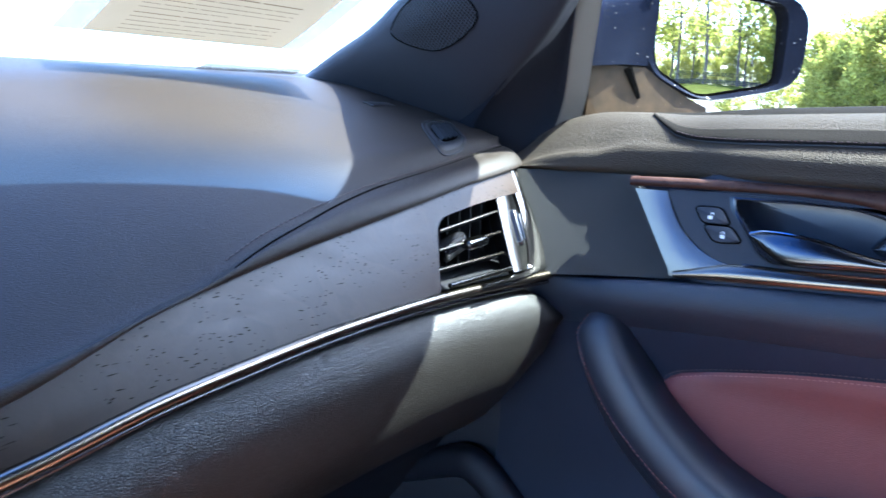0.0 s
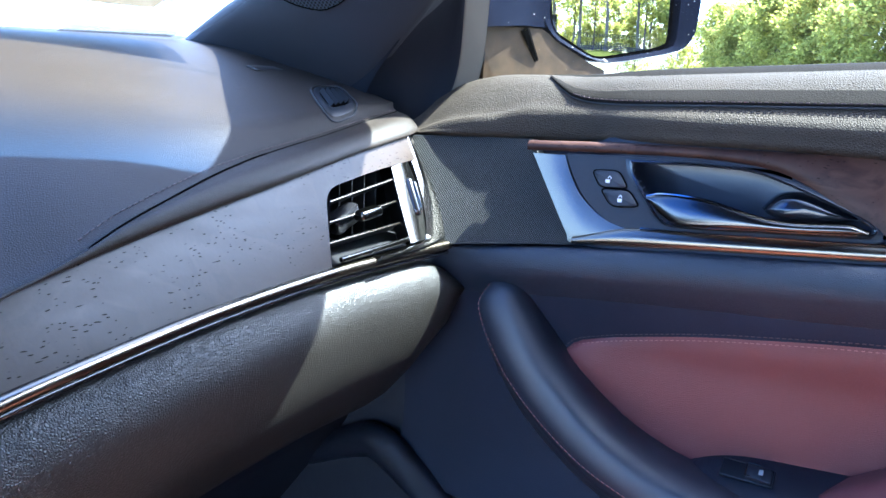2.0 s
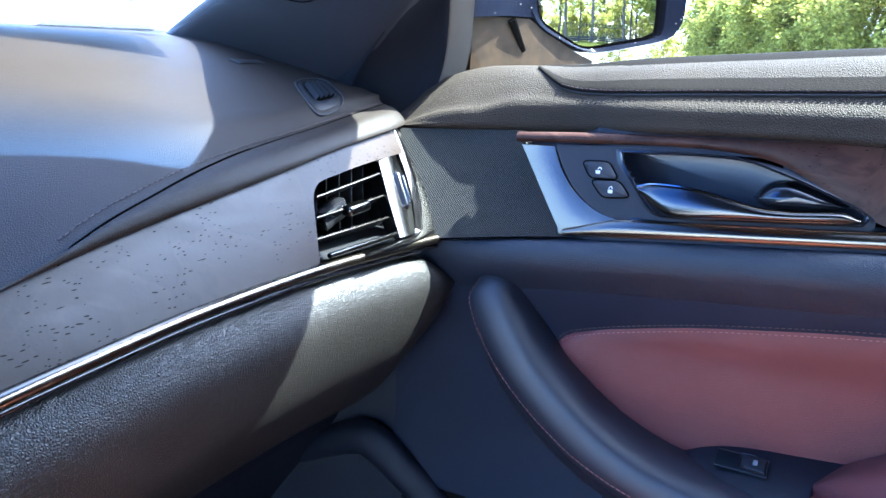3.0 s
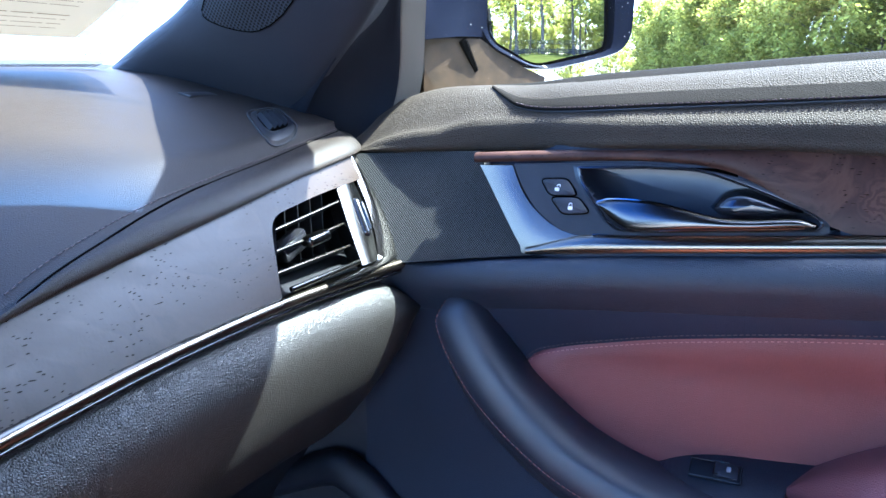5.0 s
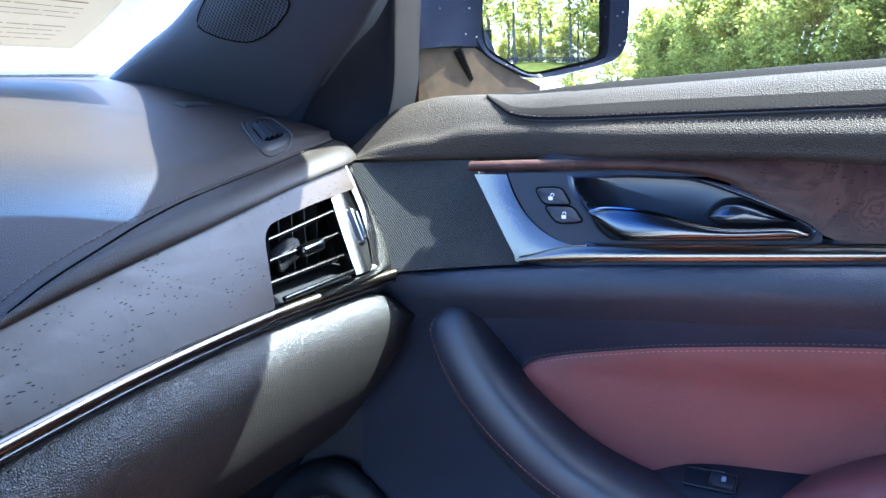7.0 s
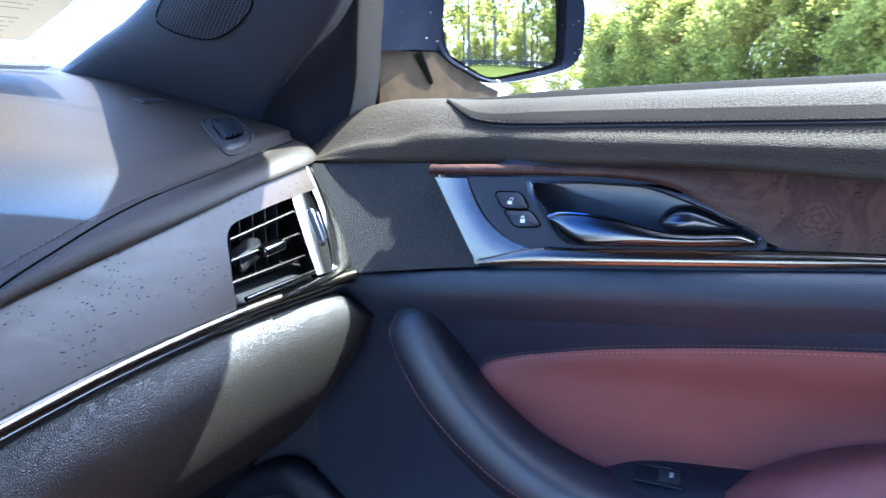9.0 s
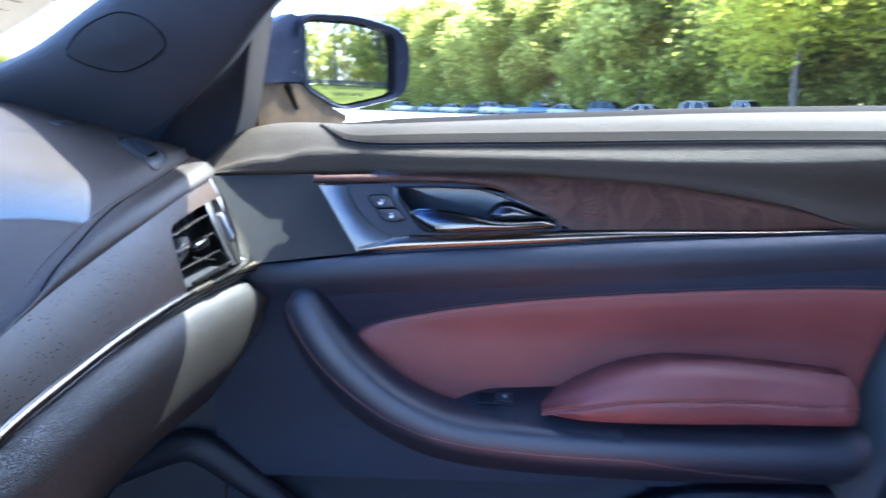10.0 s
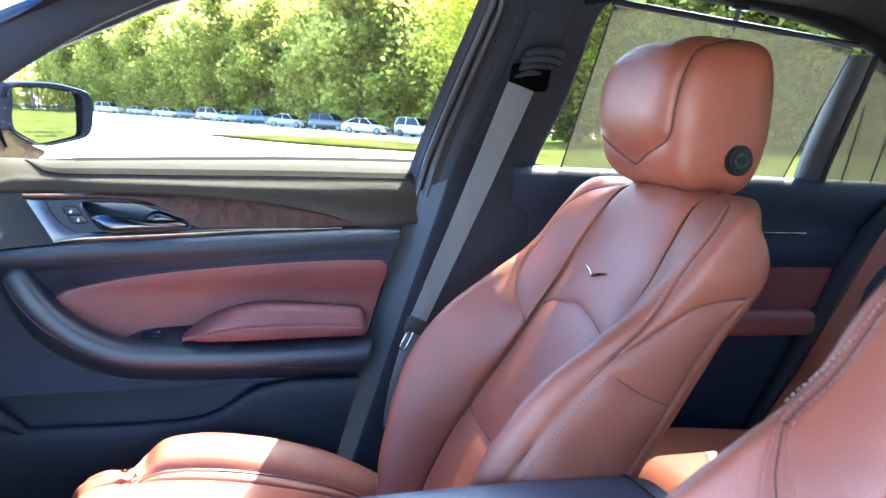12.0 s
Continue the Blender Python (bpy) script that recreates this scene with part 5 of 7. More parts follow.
# A-pillar trim with its tweeter, both sides
pillar_front = curve([(0.698, 0.735, 1.035), *ws_edge[1:], (0.572, 0.06, 1.358)], 40)
pillar_ridge = curve([(0.748, 0.530, 0.985), (0.736, 0.494, 1.014), (0.725, 0.458, 1.038), (0.700, 0.381, 1.098), (0.670, 0.315, 1.157), (0.632, 0.175, 1.248), (0.592, 0.020, 1.327)], 40)
for side in (1, -1):
    rows = []
    for i in range(40):
        a, b = pillar_front[i], pillar_ridge[i]
        d = (a - b).length
        out = Vector((-0.75, -0.15, -0.25)) * d
        out = out * min(1.0, max(0.0, (i - 5) / 9))
        pts = [a + Vector((0.012, 0.01, 0.012)), a, a.lerp(b, 0.3) + out * 0.085, a.lerp(b, 0.7) + out * 0.085, b, b + Vector((0.012, -0.004, 0.004)), b + Vector((0.03, 0.0, 0.005))]
        rows.append([Vector((p.x * side, p.y, p.z)) for p in curve(pts, 20)])
    pillar = tagged(part("a_pillar_trim" if side > 0 else "driver_a_pillar_trim", loft(rows), TRIM), "dark grey windshield pillar trim", "pillar trim", kind="structure")
    if side > 0:
        front_rows = rows
TWEET = principled("tweeter_mesh", (0.02, 0.02, 0.022), 0.6, spec=0.2)
_v2 = node(TWEET, "ShaderNodeTexVoronoi", Scale=330.0, Randomness=0.0)
_map = node(TWEET, "ShaderNodeMapping")
_map.inputs["Scale"].default_value = (0, 1, 1)
_map.inputs["Rotation"].default_value = (radians(45), 0, 0)
wire(TWEET, place(TWEET), _map.inputs[0])
wire(TWEET, _map.outputs[0], _v2.inputs["Vector"])
wire(TWEET, ramp(TWEET, _v2.outputs["Distance"], [(0.25, (0.001, 0.001, 0.001)), (0.45, (0.030, 0.033, 0.042))]), shader(TWEET).inputs["Base Color"])
bump(TWEET, _v2.outputs["Distance"], 0.8, 0.0008)
pillar_grid = [p for r in front_rows for p in curve(r, 60)]


def pillar_at(y, z):
    """The place on the pillar trim with that y and z."""
    near = sorted(pillar_grid, key=lambda p: (p.y - y) ** 2 + (p.z - z) ** 2)[:6]
    w = [1 / ((p.y - y) ** 2 + (p.z - z) ** 2 + 1e-6) for p in near]
    return Vector((sum(p.x * k for p, k in zip(near, w)) / sum(w), y, z))


tw_out = rounded([(0.545, 1.104), (0.520, 1.092), (0.487, 1.085), (0.456, 1.096), (0.428, 1.116), (0.448, 1.140), (0.478, 1.146), (0.520, 1.130)], 0.4, 4)
tw_rows = []
for k, lift in ((1.04, -0.004), (1.0, 0.0012), (0.95, 0.0010), (0.5, 0.0014), (0.0, 0.0016)):
    tw_rows.append([pillar_at(0.484 + (a - 0.484) * k, 1.112 + (b - 1.112) * k) + Vector((-lift, -lift * 0.2, -lift * 0.3)) for a, b in tw_out])
tweeter = thing("tweeter_speaker", "round-cornered black tweeter grille on the pillar", "speaker grille")
part("mesh", loft(tw_rows, True), TWEET, tweeter)
part("rim", tube(tw_rows[1] + tw_rows[1][:1], 0.0006, 6), GAP, tweeter, "dark groove round the mesh")

# mirror sail panel and door frame over the window
rail_line = [Vector(p) for p in ((0.803, 0.389, 1.030), (0.770, 0.362, 1.100), (0.737, 0.338, 1.166), (0.7305, 0.322, 1.180), (0.710, 0.235, 1.221), (0.688, 0.145, 1.263), (0.663, 0.030, 1.314), (0.650, -0.12, 1.340), (0.641, -0.30, 1.356), (0.638, -0.452, 1.362))]
sail_win = curve([(0.815, 0.43, 0.955), *rail_line[:3]], 24)
sail_in = curve([(0.752, 0.505, 0.955), (0.735, 0.470, 1.020), (0.711, 0.400, 1.085), (0.680, 0.328, 1.155)], 24)
# edge of the sail trim by the window: the sunlight is put into a paler colour
LITSAIL = leather("sunlit_sail_trim", (0.115, 0.105, 0.088), 0.6, 1500.0, 0.0003)
rows, edges = [], []
for a, b in zip(sail_in, sail_win):
    e = b + Vector((-0.024, 0.012, 0.0))
    rows.append([a + Vector((-0.004, 0.10, 0.03)), a + Vector((-0.004, 0.012, 0)), a, a.lerp(e, 0.35) + Vector((0.004, 0.004, 0)), a.lerp(e, 0.75) + Vector((0.004, 0.004, 0)), e, e + Vector((0.02, 0.02, 0))])
    edges.append([e + Vector((0.006, 0.008, 0)), e + Vector((0.0, 0.001, 0)), e + Vector((0.004, -0.003, 0)), b + Vector((-0.004, 0.0, 0)), b + Vector((-0.001, -0.0005, 0)), b + Vector((0.010, 0.006, 0))])
part("sail_lit_edge", loft([curve(r, 18) for r in edges]), LITSAIL, door, "edge of the sail trim along the window, coloured pale as sunlit")
part("mirror_sail_panel", loft([curve(r, 24) for r in rows]), SAIL, door, "dark triangular mirror sail trim")
rail = curve(rail_line[2:], 50)
rows = []
for i, p in enumerate(rail):
    d = (rail[min(49, i + 1)] - rail[max(0, i - 1)]).normalized()
    out = Vector((-0.86, 0, -0.35))
    up_r = d.cross(out).normalized()
    up_r = up_r if up_r.z > 0 else -up_r
    rows.append([p + out * u + up_r * w for u, w in ((-0.03, 0.0), (0.0, 0.0), (0.008, 0.004), (0.010, 0.014), (0.012, 0.030), (0.004, 0.040), (-0.008, 0.052))])
part("window_frame", loft(rows), TRIM, door, "black window frame")
part("frame_seal", tube([r[5] + Vector((-0.004, 0, 0.004)) for r in rows], 0.007, 8), RUBBER, door)
# door glass
pane = []
for y in spread(-0.45, 0.40, 24):
    top = 1.38
    for a, b in zip(rail_line, rail_line[1:]):
        if b.y <= y <= a.y:
            top = a.z + (b.z - a.z) * (y - a.y) / (b.y - a.y)
    out = sill_edge(y) - 0.80
    pane.append([Vector((0.812 + out - (0.5 + out / 0.33) * (z - 1.04), y, z)) for z in spread(1.02, max(1.03, top + 0.012), 8)])
part("door_glass", loft(pane), GLASS, door, "clear side window glass")
STREAK = principled("dried_water_mark", (0.75, 0.76, 0.70), 0.4)
shader(STREAK).inputs["Alpha"].default_value = 0.2
mark = random.Random(4)
STREAKS = ((0.051, 1.0595, 0.0443, 1.0808), (0.0451, 1.0579, 0.0386, 1.0796), (0.0375, 1.0604, 0.0265, 1.0921), (0.0259, 1.0582, 0.0226, 1.0747))
for y0, z0, y1, z1 in STREAKS:
    for k in range(5):
        f0 = k / 5 + mark.uniform(0, 0.05)
        f1 = f0 + mark.uniform(0.05, 0.13)
        pts = [Vector((0.8105 - 0.5 * (z0 + (z1 - z0) * f - 1.04), y0 + (y1 - y0) * f + 0.0006 * math.sin(f * 40), z0 + (z1 - z0) * f)) for f in spread(f0, f1, 5)]
        part("dried_streak", tube(pts, mark.uniform(0.0003, 0.0006), 5), STREAK, door)

# roof lining
roof_rows = []
for y in spread(-2.1, 0.13, 30):
    zc = 1.425 - 0.045 * max(0, y + 0.25) ** 1.3 / 0.3 - 0.06 * max(0, -y - 1.0) ** 1.6
    edge_z = track([(-2.1, 1.24), (-1.5, 1.332), (-1.2, 1.396), (-0.9, 1.410), (-0.7, 1.402), (-0.3, 1.378), (0.0, 1.335), (0.13, 1.335)])(y)
    edge_x = track([(-2.1, 0.60), (-1.2, 0.632), (-0.7, 0.632), (-0.3, 0.632), (0.0, 0.618), (0.13, 0.585)])(y)
    roof_rows.append([Vector((edge_x * u, y + 0.10 * (1 - u * u) * max(0, (y + 0.3) / 0.43), zc - (zc - edge_z) * abs(u) ** 3.0)) for u in spread(-1, 1, 25)])
headliner = tagged(part("ceiling", sheet(roof_rows, [[p + Vector((0, 0, 0.03)) for p in r] for r in roof_rows]), LINER), "black fabric headliner", "headliner", kind="structure")
ROOFSKIN = principled("dark_car_paint", (0.012, 0.015, 0.028), 0.12, coat=0.8)

# B-pillar: door seal flank, upper trim with belt guide, lower cover
b_front = [Vector(p) for p in ((0.637, -0.470, 1.372), (0.6395, -0.477, 1.362), (0.708, -0.443, 1.225), (0.791, -0.406, 1.058), (0.798, -0.372, 0.90), (0.798, -0.330, 0.742), (0.800, -0.257, 0.462), (0.800, -0.20, 0.27))]
b_edge = [Vector(p) for p in ((0.640, -0.545, 1.385), (0.660, -0.538, 1.320), (0.690, -0.520, 1.250), (0.748, -0.476, 1.085), (0.745, -0.440, 0.96), (0.738, -0.375, 0.742), (0.735, -0.295, 0.462), (0.735, -0.235, 0.27))]
b_rear = [Vector(p) for p in ((0.632, -0.725, 1.385), (0.640, -0.697, 1.350), (0.718, -0.683, 1.199), (0.789, -0.655, 1.058), (0.770, -0.645, 0.95), (0.745, -0.640, 0.80), (0.742, -0.64, 0.55), (0.742, -0.64, 0.27))]
fa, fb, fc = curve(b_front, 50), curve(b_edge, 50), curve(b_rear, 50)
B = tagged(thing("b_pillar", "dark grey centre pillar with rubber door seals", "pillar"), kind="structure")
lower_from = 24
rows = []
for a, b in zip(fa, fb):
    n = Vector((-0.5, 0.86, 0.1))
    rows.append([a.lerp(b, u) + n * w for u, w in ((-0.3, -0.01), (0.0, 0.0), (0.16, 0.006), (0.30, -0.002), (0.40, -0.004), (0.46, 0.006), (0.62, 0.007), (0.72, -0.003), (0.80, 0.004), (1.0, 0.0))])
part("door_seal_flank", loft([curve(r, 26) for r in rows[:25]]), TRIM, B)
for u, w in ((0.26, 0.0075), (0.52, 0.0085)):
    part("door_seal", tube([a.lerp(b, u) + Vector((-0.5, 0.86, 0.1)) * w * 0.5 for a, b in zip(fa[:26], fb[:26])], w, 8), SEAL, B, "satin black rubber door seal")
part("lower_flank", loft([[a, a.lerp(b, 0.2) + Vector((-0.003, 0.006, 0)), a.lerp(b, 0.6) + Vector((-0.004, 0.006, 0)), b] for a, b in zip(fa[24:], fb[24:])]), FLANK, B, "smooth grey lower pillar cover")
face = []
for b, c in zip(fb, fc):
    face.append(curve([b + Vector((0.01, 0.004, 0)), b, b.lerp(c, 0.12) + Vector((-0.004, 0, 0)), b.lerp(c, 0.5) + Vector((-0.010, 0, 0)), b.lerp(c, 0.88) + Vector((-0.006, 0, 0)), c, c + Vector((0.03, -0.004, 0))], 20))
# black sheet added behind the pillar, keeps daylight out of the gaps
part("light_stop_sheet", loft([[a + Vector((0.004, -0.012, 0)), a.lerp(c, 0.5) + Vector((0.03, 0, 0)), c + Vector((0.026, 0.004, 0))] for a, c in zip(fa, fc)]), GAP, B)
part("upper_trim", loft(face[:25]), BTRIM, B, "black upper pillar trim")
part("lower_cover", loft([[p + Vector((-0.0006, 0, 0)) for p in r] for r in face[24:]]), BTRIM, B, "dark lower pillar cover")
# raised adjuster cover on the upper trim
cover = []
for i in spread(4, 20, 17):
    k = int(i)
    b, c = fb[k], fc[k]
    cover.append(curve([b.lerp(c, 0.10) + Vector((-0.004, 0, 0)), b.lerp(c, 0.14) + Vector((-0.016, 0, 0)), b.lerp(c, 0.40) + Vector((-0.020, 0, 0)), b.lerp(c, 0.62) + Vector((-0.016, 0, 0)), b.lerp(c, 0.68) + Vector((-0.006, 0, 0))], 12))
part("belt_height_cover", loft(cover), BTRIM, B)

# seat belt: guide, webbing, tongue, lower strap
belt = thing("seat_belt", "grey seat belt hanging from the centre pillar", "seat belt")
part("belt_guide", moved(box((0.022, 0.075, 0.050), (0, 0, 0), 0.010, 3), pose(0.640, -0.572, 1.234, 0, -24, -6)), GAP, belt, "ribbed black belt guide")
for k in range(4):
    c = Vector((0.632 - 0.0055 * k, -0.578 - 0.004 * k, 1.240 + 0.0125 * k))
    part("guide_rib", tube(curve([c + Vector((0.006, 0.036, -0.006)), c + Vector((-0.002, 0.016, 0.002)), c + Vector((-0.002, -0.016, 0.003)), c + Vector((0.008, -0.038, 0.0))], 14), 0.0068, 10), BTRIM, belt, "curved rib of the guide")
top_c, low_c = Vector((0.628, -0.552, 1.216)), Vector((0.644, -0.386, 0.772))
rows = []
for f in spread(0, 1, 16):
    c = top_c.lerp(low_c, f) + Vector((-0.006 * math.sin(math.pi * f), 0, 0))
    w = (0.026 - 0.010 * f) * Vector((0.12, 0.95, 0.28)).normalized()
    rows.append([c - w, c - w * 0.4 + Vector((-0.0012, 0, 0)), c + w * 0.4 + Vector((-0.0012, 0, 0)), c + w])
part("webbing", sheet(rows, [[p + Vector((0.0014, 0, 0)) for p in r] for r in rows]), WEB, belt, "grey woven belt webbing")
part("tongue", moved(box((0.016, 0.044, 0.030), (0, 0, 0), 0.006, 2), pose(0.643, -0.383, 0.762, 20, 0, 10)), RUBBER, belt)
loop = [pose(0.634, -0.364, 0.738, 28, 0, 10) @ Vector((0, a, b)) for a, b in rounded([(-0.006, 0.020), (0.006, 0.020), (0.006, -0.020), (-0.006, -0.020)], 0.3, 3)]
part("tongue_plate", tube(loop + loop[:1], 0.0016, 8), BRIGHT, belt, "slotted bright steel belt tongue")
rows = []
for c in curve([(0.644, -0.380, 0.752), (0.640, -0.366, 0.70), (0.636, -0.352, 0.64), (0.634, -0.345, 0.585), (0.634, -0.345, 0.545)], 14):
    rows.append([c + Vector((0, -0.016, -0.002)), c + Vector((-0.003, 0, 0)), c + Vector((0, 0.016, 0.002))])
part("lower_strap", sheet(rows, [[p + Vector((0.003, 0, 0)) for p in r] for r in rows]), WEB, belt)
part("belt_anchor", moved(box((0.022, 0.040, 0.050), (0, 0, 0), 0.010, 3), pose(0.632, -0.345, 0.545, 0, 0, 0)), GLOSSBLACK, belt, "black belt anchor sleeve")

# rear door, its window, roller shade and the quarter window
rear = thing("rear_passenger_door", "black rear door with chrome line and red-brown insert", "car door")
rows = []
for y in spread(-1.62, -0.60, 20):
    prof = [(0.80, 1.050), (0.785, 1.066), (0.765, 1.060), (0.755, 1.030), (0.770, 0.96), (0.765, 0.93), (0.755, 0.90), (0.760, 0.86), (0.775, 0.80), (0.775, 0.60), (0.785, 0.30)]
    rows.append([Vector((p.x, y, p.y)) for p in curve([(a, b, 0) for a, b in prof], 34)])
part("door_trim", loft(rows), DOORTRIM, rear)
part("chrome_line", tube([Vector((0.752, y, 0.940 - 0.006 * (y + 1.33))) for y in spread(-0.75, -1.335, 10)], 0.0035, 8), CHROME, rear)
g = [[Vector((0.758 + 0.004 * math.sin(math.pi * f), y, z0 + (0.857 - z0) * f)) for f in spread(0, 1, 5)] for y, z0 in ((-0.70, 0.70), (-1.0, 0.70), (-1.35, 0.72), (-1.43, 0.80))]
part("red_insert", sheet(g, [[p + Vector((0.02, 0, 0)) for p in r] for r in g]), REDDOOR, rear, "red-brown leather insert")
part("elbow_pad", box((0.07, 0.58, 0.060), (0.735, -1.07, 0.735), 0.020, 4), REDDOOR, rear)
frame_path = curve([(0.794, -1.362, 1.045), (0.776, -1.347, 1.085), (0.718, -1.338, 1.21), (0.655, -1.325, 1.335)], 16)
part("division_bar", loft([[p + Vector((0.012, 0.034, 0.0)), p + Vector((-0.010, 0.030, 0.0)), p + Vector((-0.016, 0.022, 0.0)), p + Vector((-0.018, -0.012, 0.0)), p + Vector((-0.010, -0.022, 0.0)), p + Vector((0.012, -0.026, 0.0))] for p in frame_path]), FLANK, rear, "grey satin window division bar")
part("bar_seal", tube([p + Vector((-0.008, -0.030, 0)) for p in frame_path], 0.009, 8), RUBBER, rear)
part("rear_glass", loft([[Vector((0.800 - 0.5 * (z - 1.04), y, z)) for z in spread(1.04, 1.40, 6)] for y in (-0.66, -0.9, -1.15, -1.34)]), GLASS, rear)
part("quarter_glass", loft([[Vector((0.800 - 0.5 * (z - 1.04), y, z)) for z in spread(1.04, 1.36, 6)] for y in (-1.35, -1.5, -1.65)]), GLASS, rear)
for y0, y1 in ((-1.45, -1.40), (-1.535, -1.49)):
    part("quarter_grid", tube([Vector((0.790, y0, 1.06)), Vector((0.70, y1, 1.25))], 0.0025, 5), RUBBER, rear)
MESH = bpy.data.materials.new("roller_shade_mesh")
MESH.use_nodes = True
_t = MESH.node_tree
_m = _t.nodes.new("ShaderNodeMixShader")
_m.inputs[0].default_value = 0.42
_tr = _t.nodes.new("ShaderNodeBsdfTransparent")
_glow = _t.nodes.new("ShaderNodeBsdfTranslucent")
_glow.inputs[0].default_value = (0.018, 0.017, 0.011, 1)
_n = node(MESH, "ShaderNodeTexNoise", Scale=420.0, Detail=2.0)
wire(MESH, place(MESH), _n.inputs["Vector"])
_r = node(MESH, "ShaderNodeMapRange", From_Min=0.35, From_Max=0.65, To_Min=0.30, To_Max=0.58)
wire(MESH, _n.outputs[0], _r.inputs[0])
wire(MESH, _r.outputs[0], _m.inputs[0])
wire(MESH, _tr.outputs[0], _m.inputs[1])
wire(MESH, _glow.outputs[0], _m.inputs[2])
wire(MESH, _m.outputs[0], _t.nodes["Material Output"].inputs[0])
g = [[Vector((0.792 - 0.5 * (z - 1.04), y, z)) for z in spread(1.05, 1.35, 6)] for y in spread(-1.36, -1.64, 5)]
QUARTER = g
shade = thing("roller_sunshade", "dark mesh roller shade drawn up over the rear window", "sunshade")
lo_l, lo_r, hi_l, hi_r = Vector((0.776, -0.712, 1.066)), Vector((0.776, -1.272, 1.066)), Vector((0.622, -0.722, 1.381)), Vector((0.634, -1.284, 1.352))
g = [[lo_l.lerp(lo_r, a).lerp(hi_l.lerp(hi_r, a), b) for a in spread(0, 1, 6)] for b in spread(0, 1, 6)]
part("mesh", sheet(g, [[p + Vector((0.0006, 0, 0.0003)) for p in r] for r in g]), MESH, shade)
DENSE = MESH.copy()
DENSE.name = "dense_shade_mesh"
for _n in DENSE.node_tree.nodes:
    if _n.type == "MAP_RANGE":
        _n.inputs["To Min"].default_value, _n.inputs["To Max"].default_value = 0.62, 0.85
part("quarter_mesh", sheet(QUARTER, [[p + Vector((0.0006, 0, 0.0003)) for p in r] for r in QUARTER]), DENSE, shade, "mesh over the quarter window")
part("rod", tube([hi_l + Vector((0, 0.004, 0)), hi_r + Vector((0, -0.01, 0))], 0.0070, 8), SATIN, shade, "black shade rod")
for a, b in ((lo_l, hi_l), (lo_r, hi_r)):
    part("hem", tube([a, b], 0.0018, 5), RUBBER, shade)
joint = hi_l.lerp(hi_r, 0.47)
part("pull_hook", tube([joint + Vector((0.0, 0, -0.02)), joint, joint + Vector((-0.004, -0.004, 0.028))], 0.006, 6, 0.5), SATIN, shade)
part("pull_bracket", box((0.012, 0.040, 0.006), joint + Vector((-0.004, -0.004, 0.028)), 0.002), SATIN, shade)

# rear roof rail over the rear window, C-pillar
rail2 = curve([(0.632, -0.66, 1.390), (0.626, -0.76, 1.414), (0.622, -0.90, 1.422), (0.628, -1.10, 1.410), (0.640, -1.29, 1.378), (0.655, -1.42, 1.335), (0.69, -1.62, 1.25)], 30)
tagged(part("rear_roof_rail", tube(rail2, 0.022, 8, 1.0), LINER), "black headliner edge over the rear window", "roof rail", kind="structure")
tagged(part("c_pillar_trim", sheet([[(0.80, -1.60, 1.05), (0.66, -1.60, 1.33)], [(0.72, -2.1, 1.05), (0.60, -2.1, 1.26)]], [[(0.82, -1.60, 1.05), (0.68, -1.60, 1.33)], [(0.74, -2.1, 1.05), (0.62, -2.1, 1.26)]]), TRIM), "black rear pillar trim", "pillar trim", kind="structure")

# floor, far side and ends, plain
# panes out of view; the dark tint is added to dim the rear seats
TINTED = glass("tinted_rear_glass", (0.22, 0.23, 0.22))
tagged(part("driver_rear_window", loft([[(-0.80 + 0.45 * (z - 1.04), y, z) for z in spread(1.04, 1.39, 5)] for y in spread(-2.1, -0.66, 6)]), TINTED), "unseen rear side window, tinted to dim the rear seats", "window", kind="structure")
tagged(part("rear_window", loft([[(x, -2.1 + 0.5 * (z - 1.0), z) for z in spread(1.0, 1.30, 5)] for x in spread(-0.72, 0.72, 6)]), TINTED), "unseen rear window, tinted to dim the rear seats", "window", kind="structure")
tagged(part("floor", sheet([[(x, y, z) for y, z in ((-2.1, 0.42), (-1.35, 0.40), (-1.25, 0.30), (0.55, 0.28), (0.80, 0.42))] for x in spread(-0.80, 0.80, 5)],
                           [[(x, y, z - 0.03) for y, z in ((-2.1, 0.42), (-1.35, 0.40), (-1.25, 0.30), (0.55, 0.28), (0.80, 0.42))] for x in spread(-0.80, 0.80, 5)]), CARPET), "black carpeted car floor", "floor", kind="structure")
tagged(part("driver_side_wall", sheet([[(-0.80, y, z) for z in (0.25, 0.7, 1.04)] for y in spread(-2.1, -0.66, 4)], [[(-0.84, y, z) for z in (0.25, 0.7, 1.04)] for y in spread(-2.1, -0.66, 4)]), SUEDE), "plain black rear side trim", "wall", kind="structure")
tagged(part("driver_door_sill", box((0.10, 1.40, 0.12), (-0.80, 0.02, 0.32), 0.02), PLASTIC), "black plastic sill of the open driver door", "door sill", kind="structure")
tagged(part("driver_b_pillar", sheet([[(-0.79, y, 1.03), (-0.64, y - 0.03, 1.39)] for y in (-0.66, -0.42)], [[(-0.83, y, 1.03), (-0.68, y - 0.03, 1.39)] for y in (-0.66, -0.42)]), TRIM), "black driver side centre pillar", "pillar", kind="structure")
rows = [[p + o for o in (Vector((-0.035, 0, 0)), Vector((0.012, 0, -0.02)), Vector((0.02, 0, 0.02)), Vector((-0.02, 0, 0.035)))] for p in [Vector((-q.x, q.y, q.z)) for q in curve([(0.74, 0.36, 1.15), *rail_line[3:], (0.635, -0.8, 1.385), (0.65, -1.3, 1.36), (0.68, -2.0, 1.25)], 40)]]
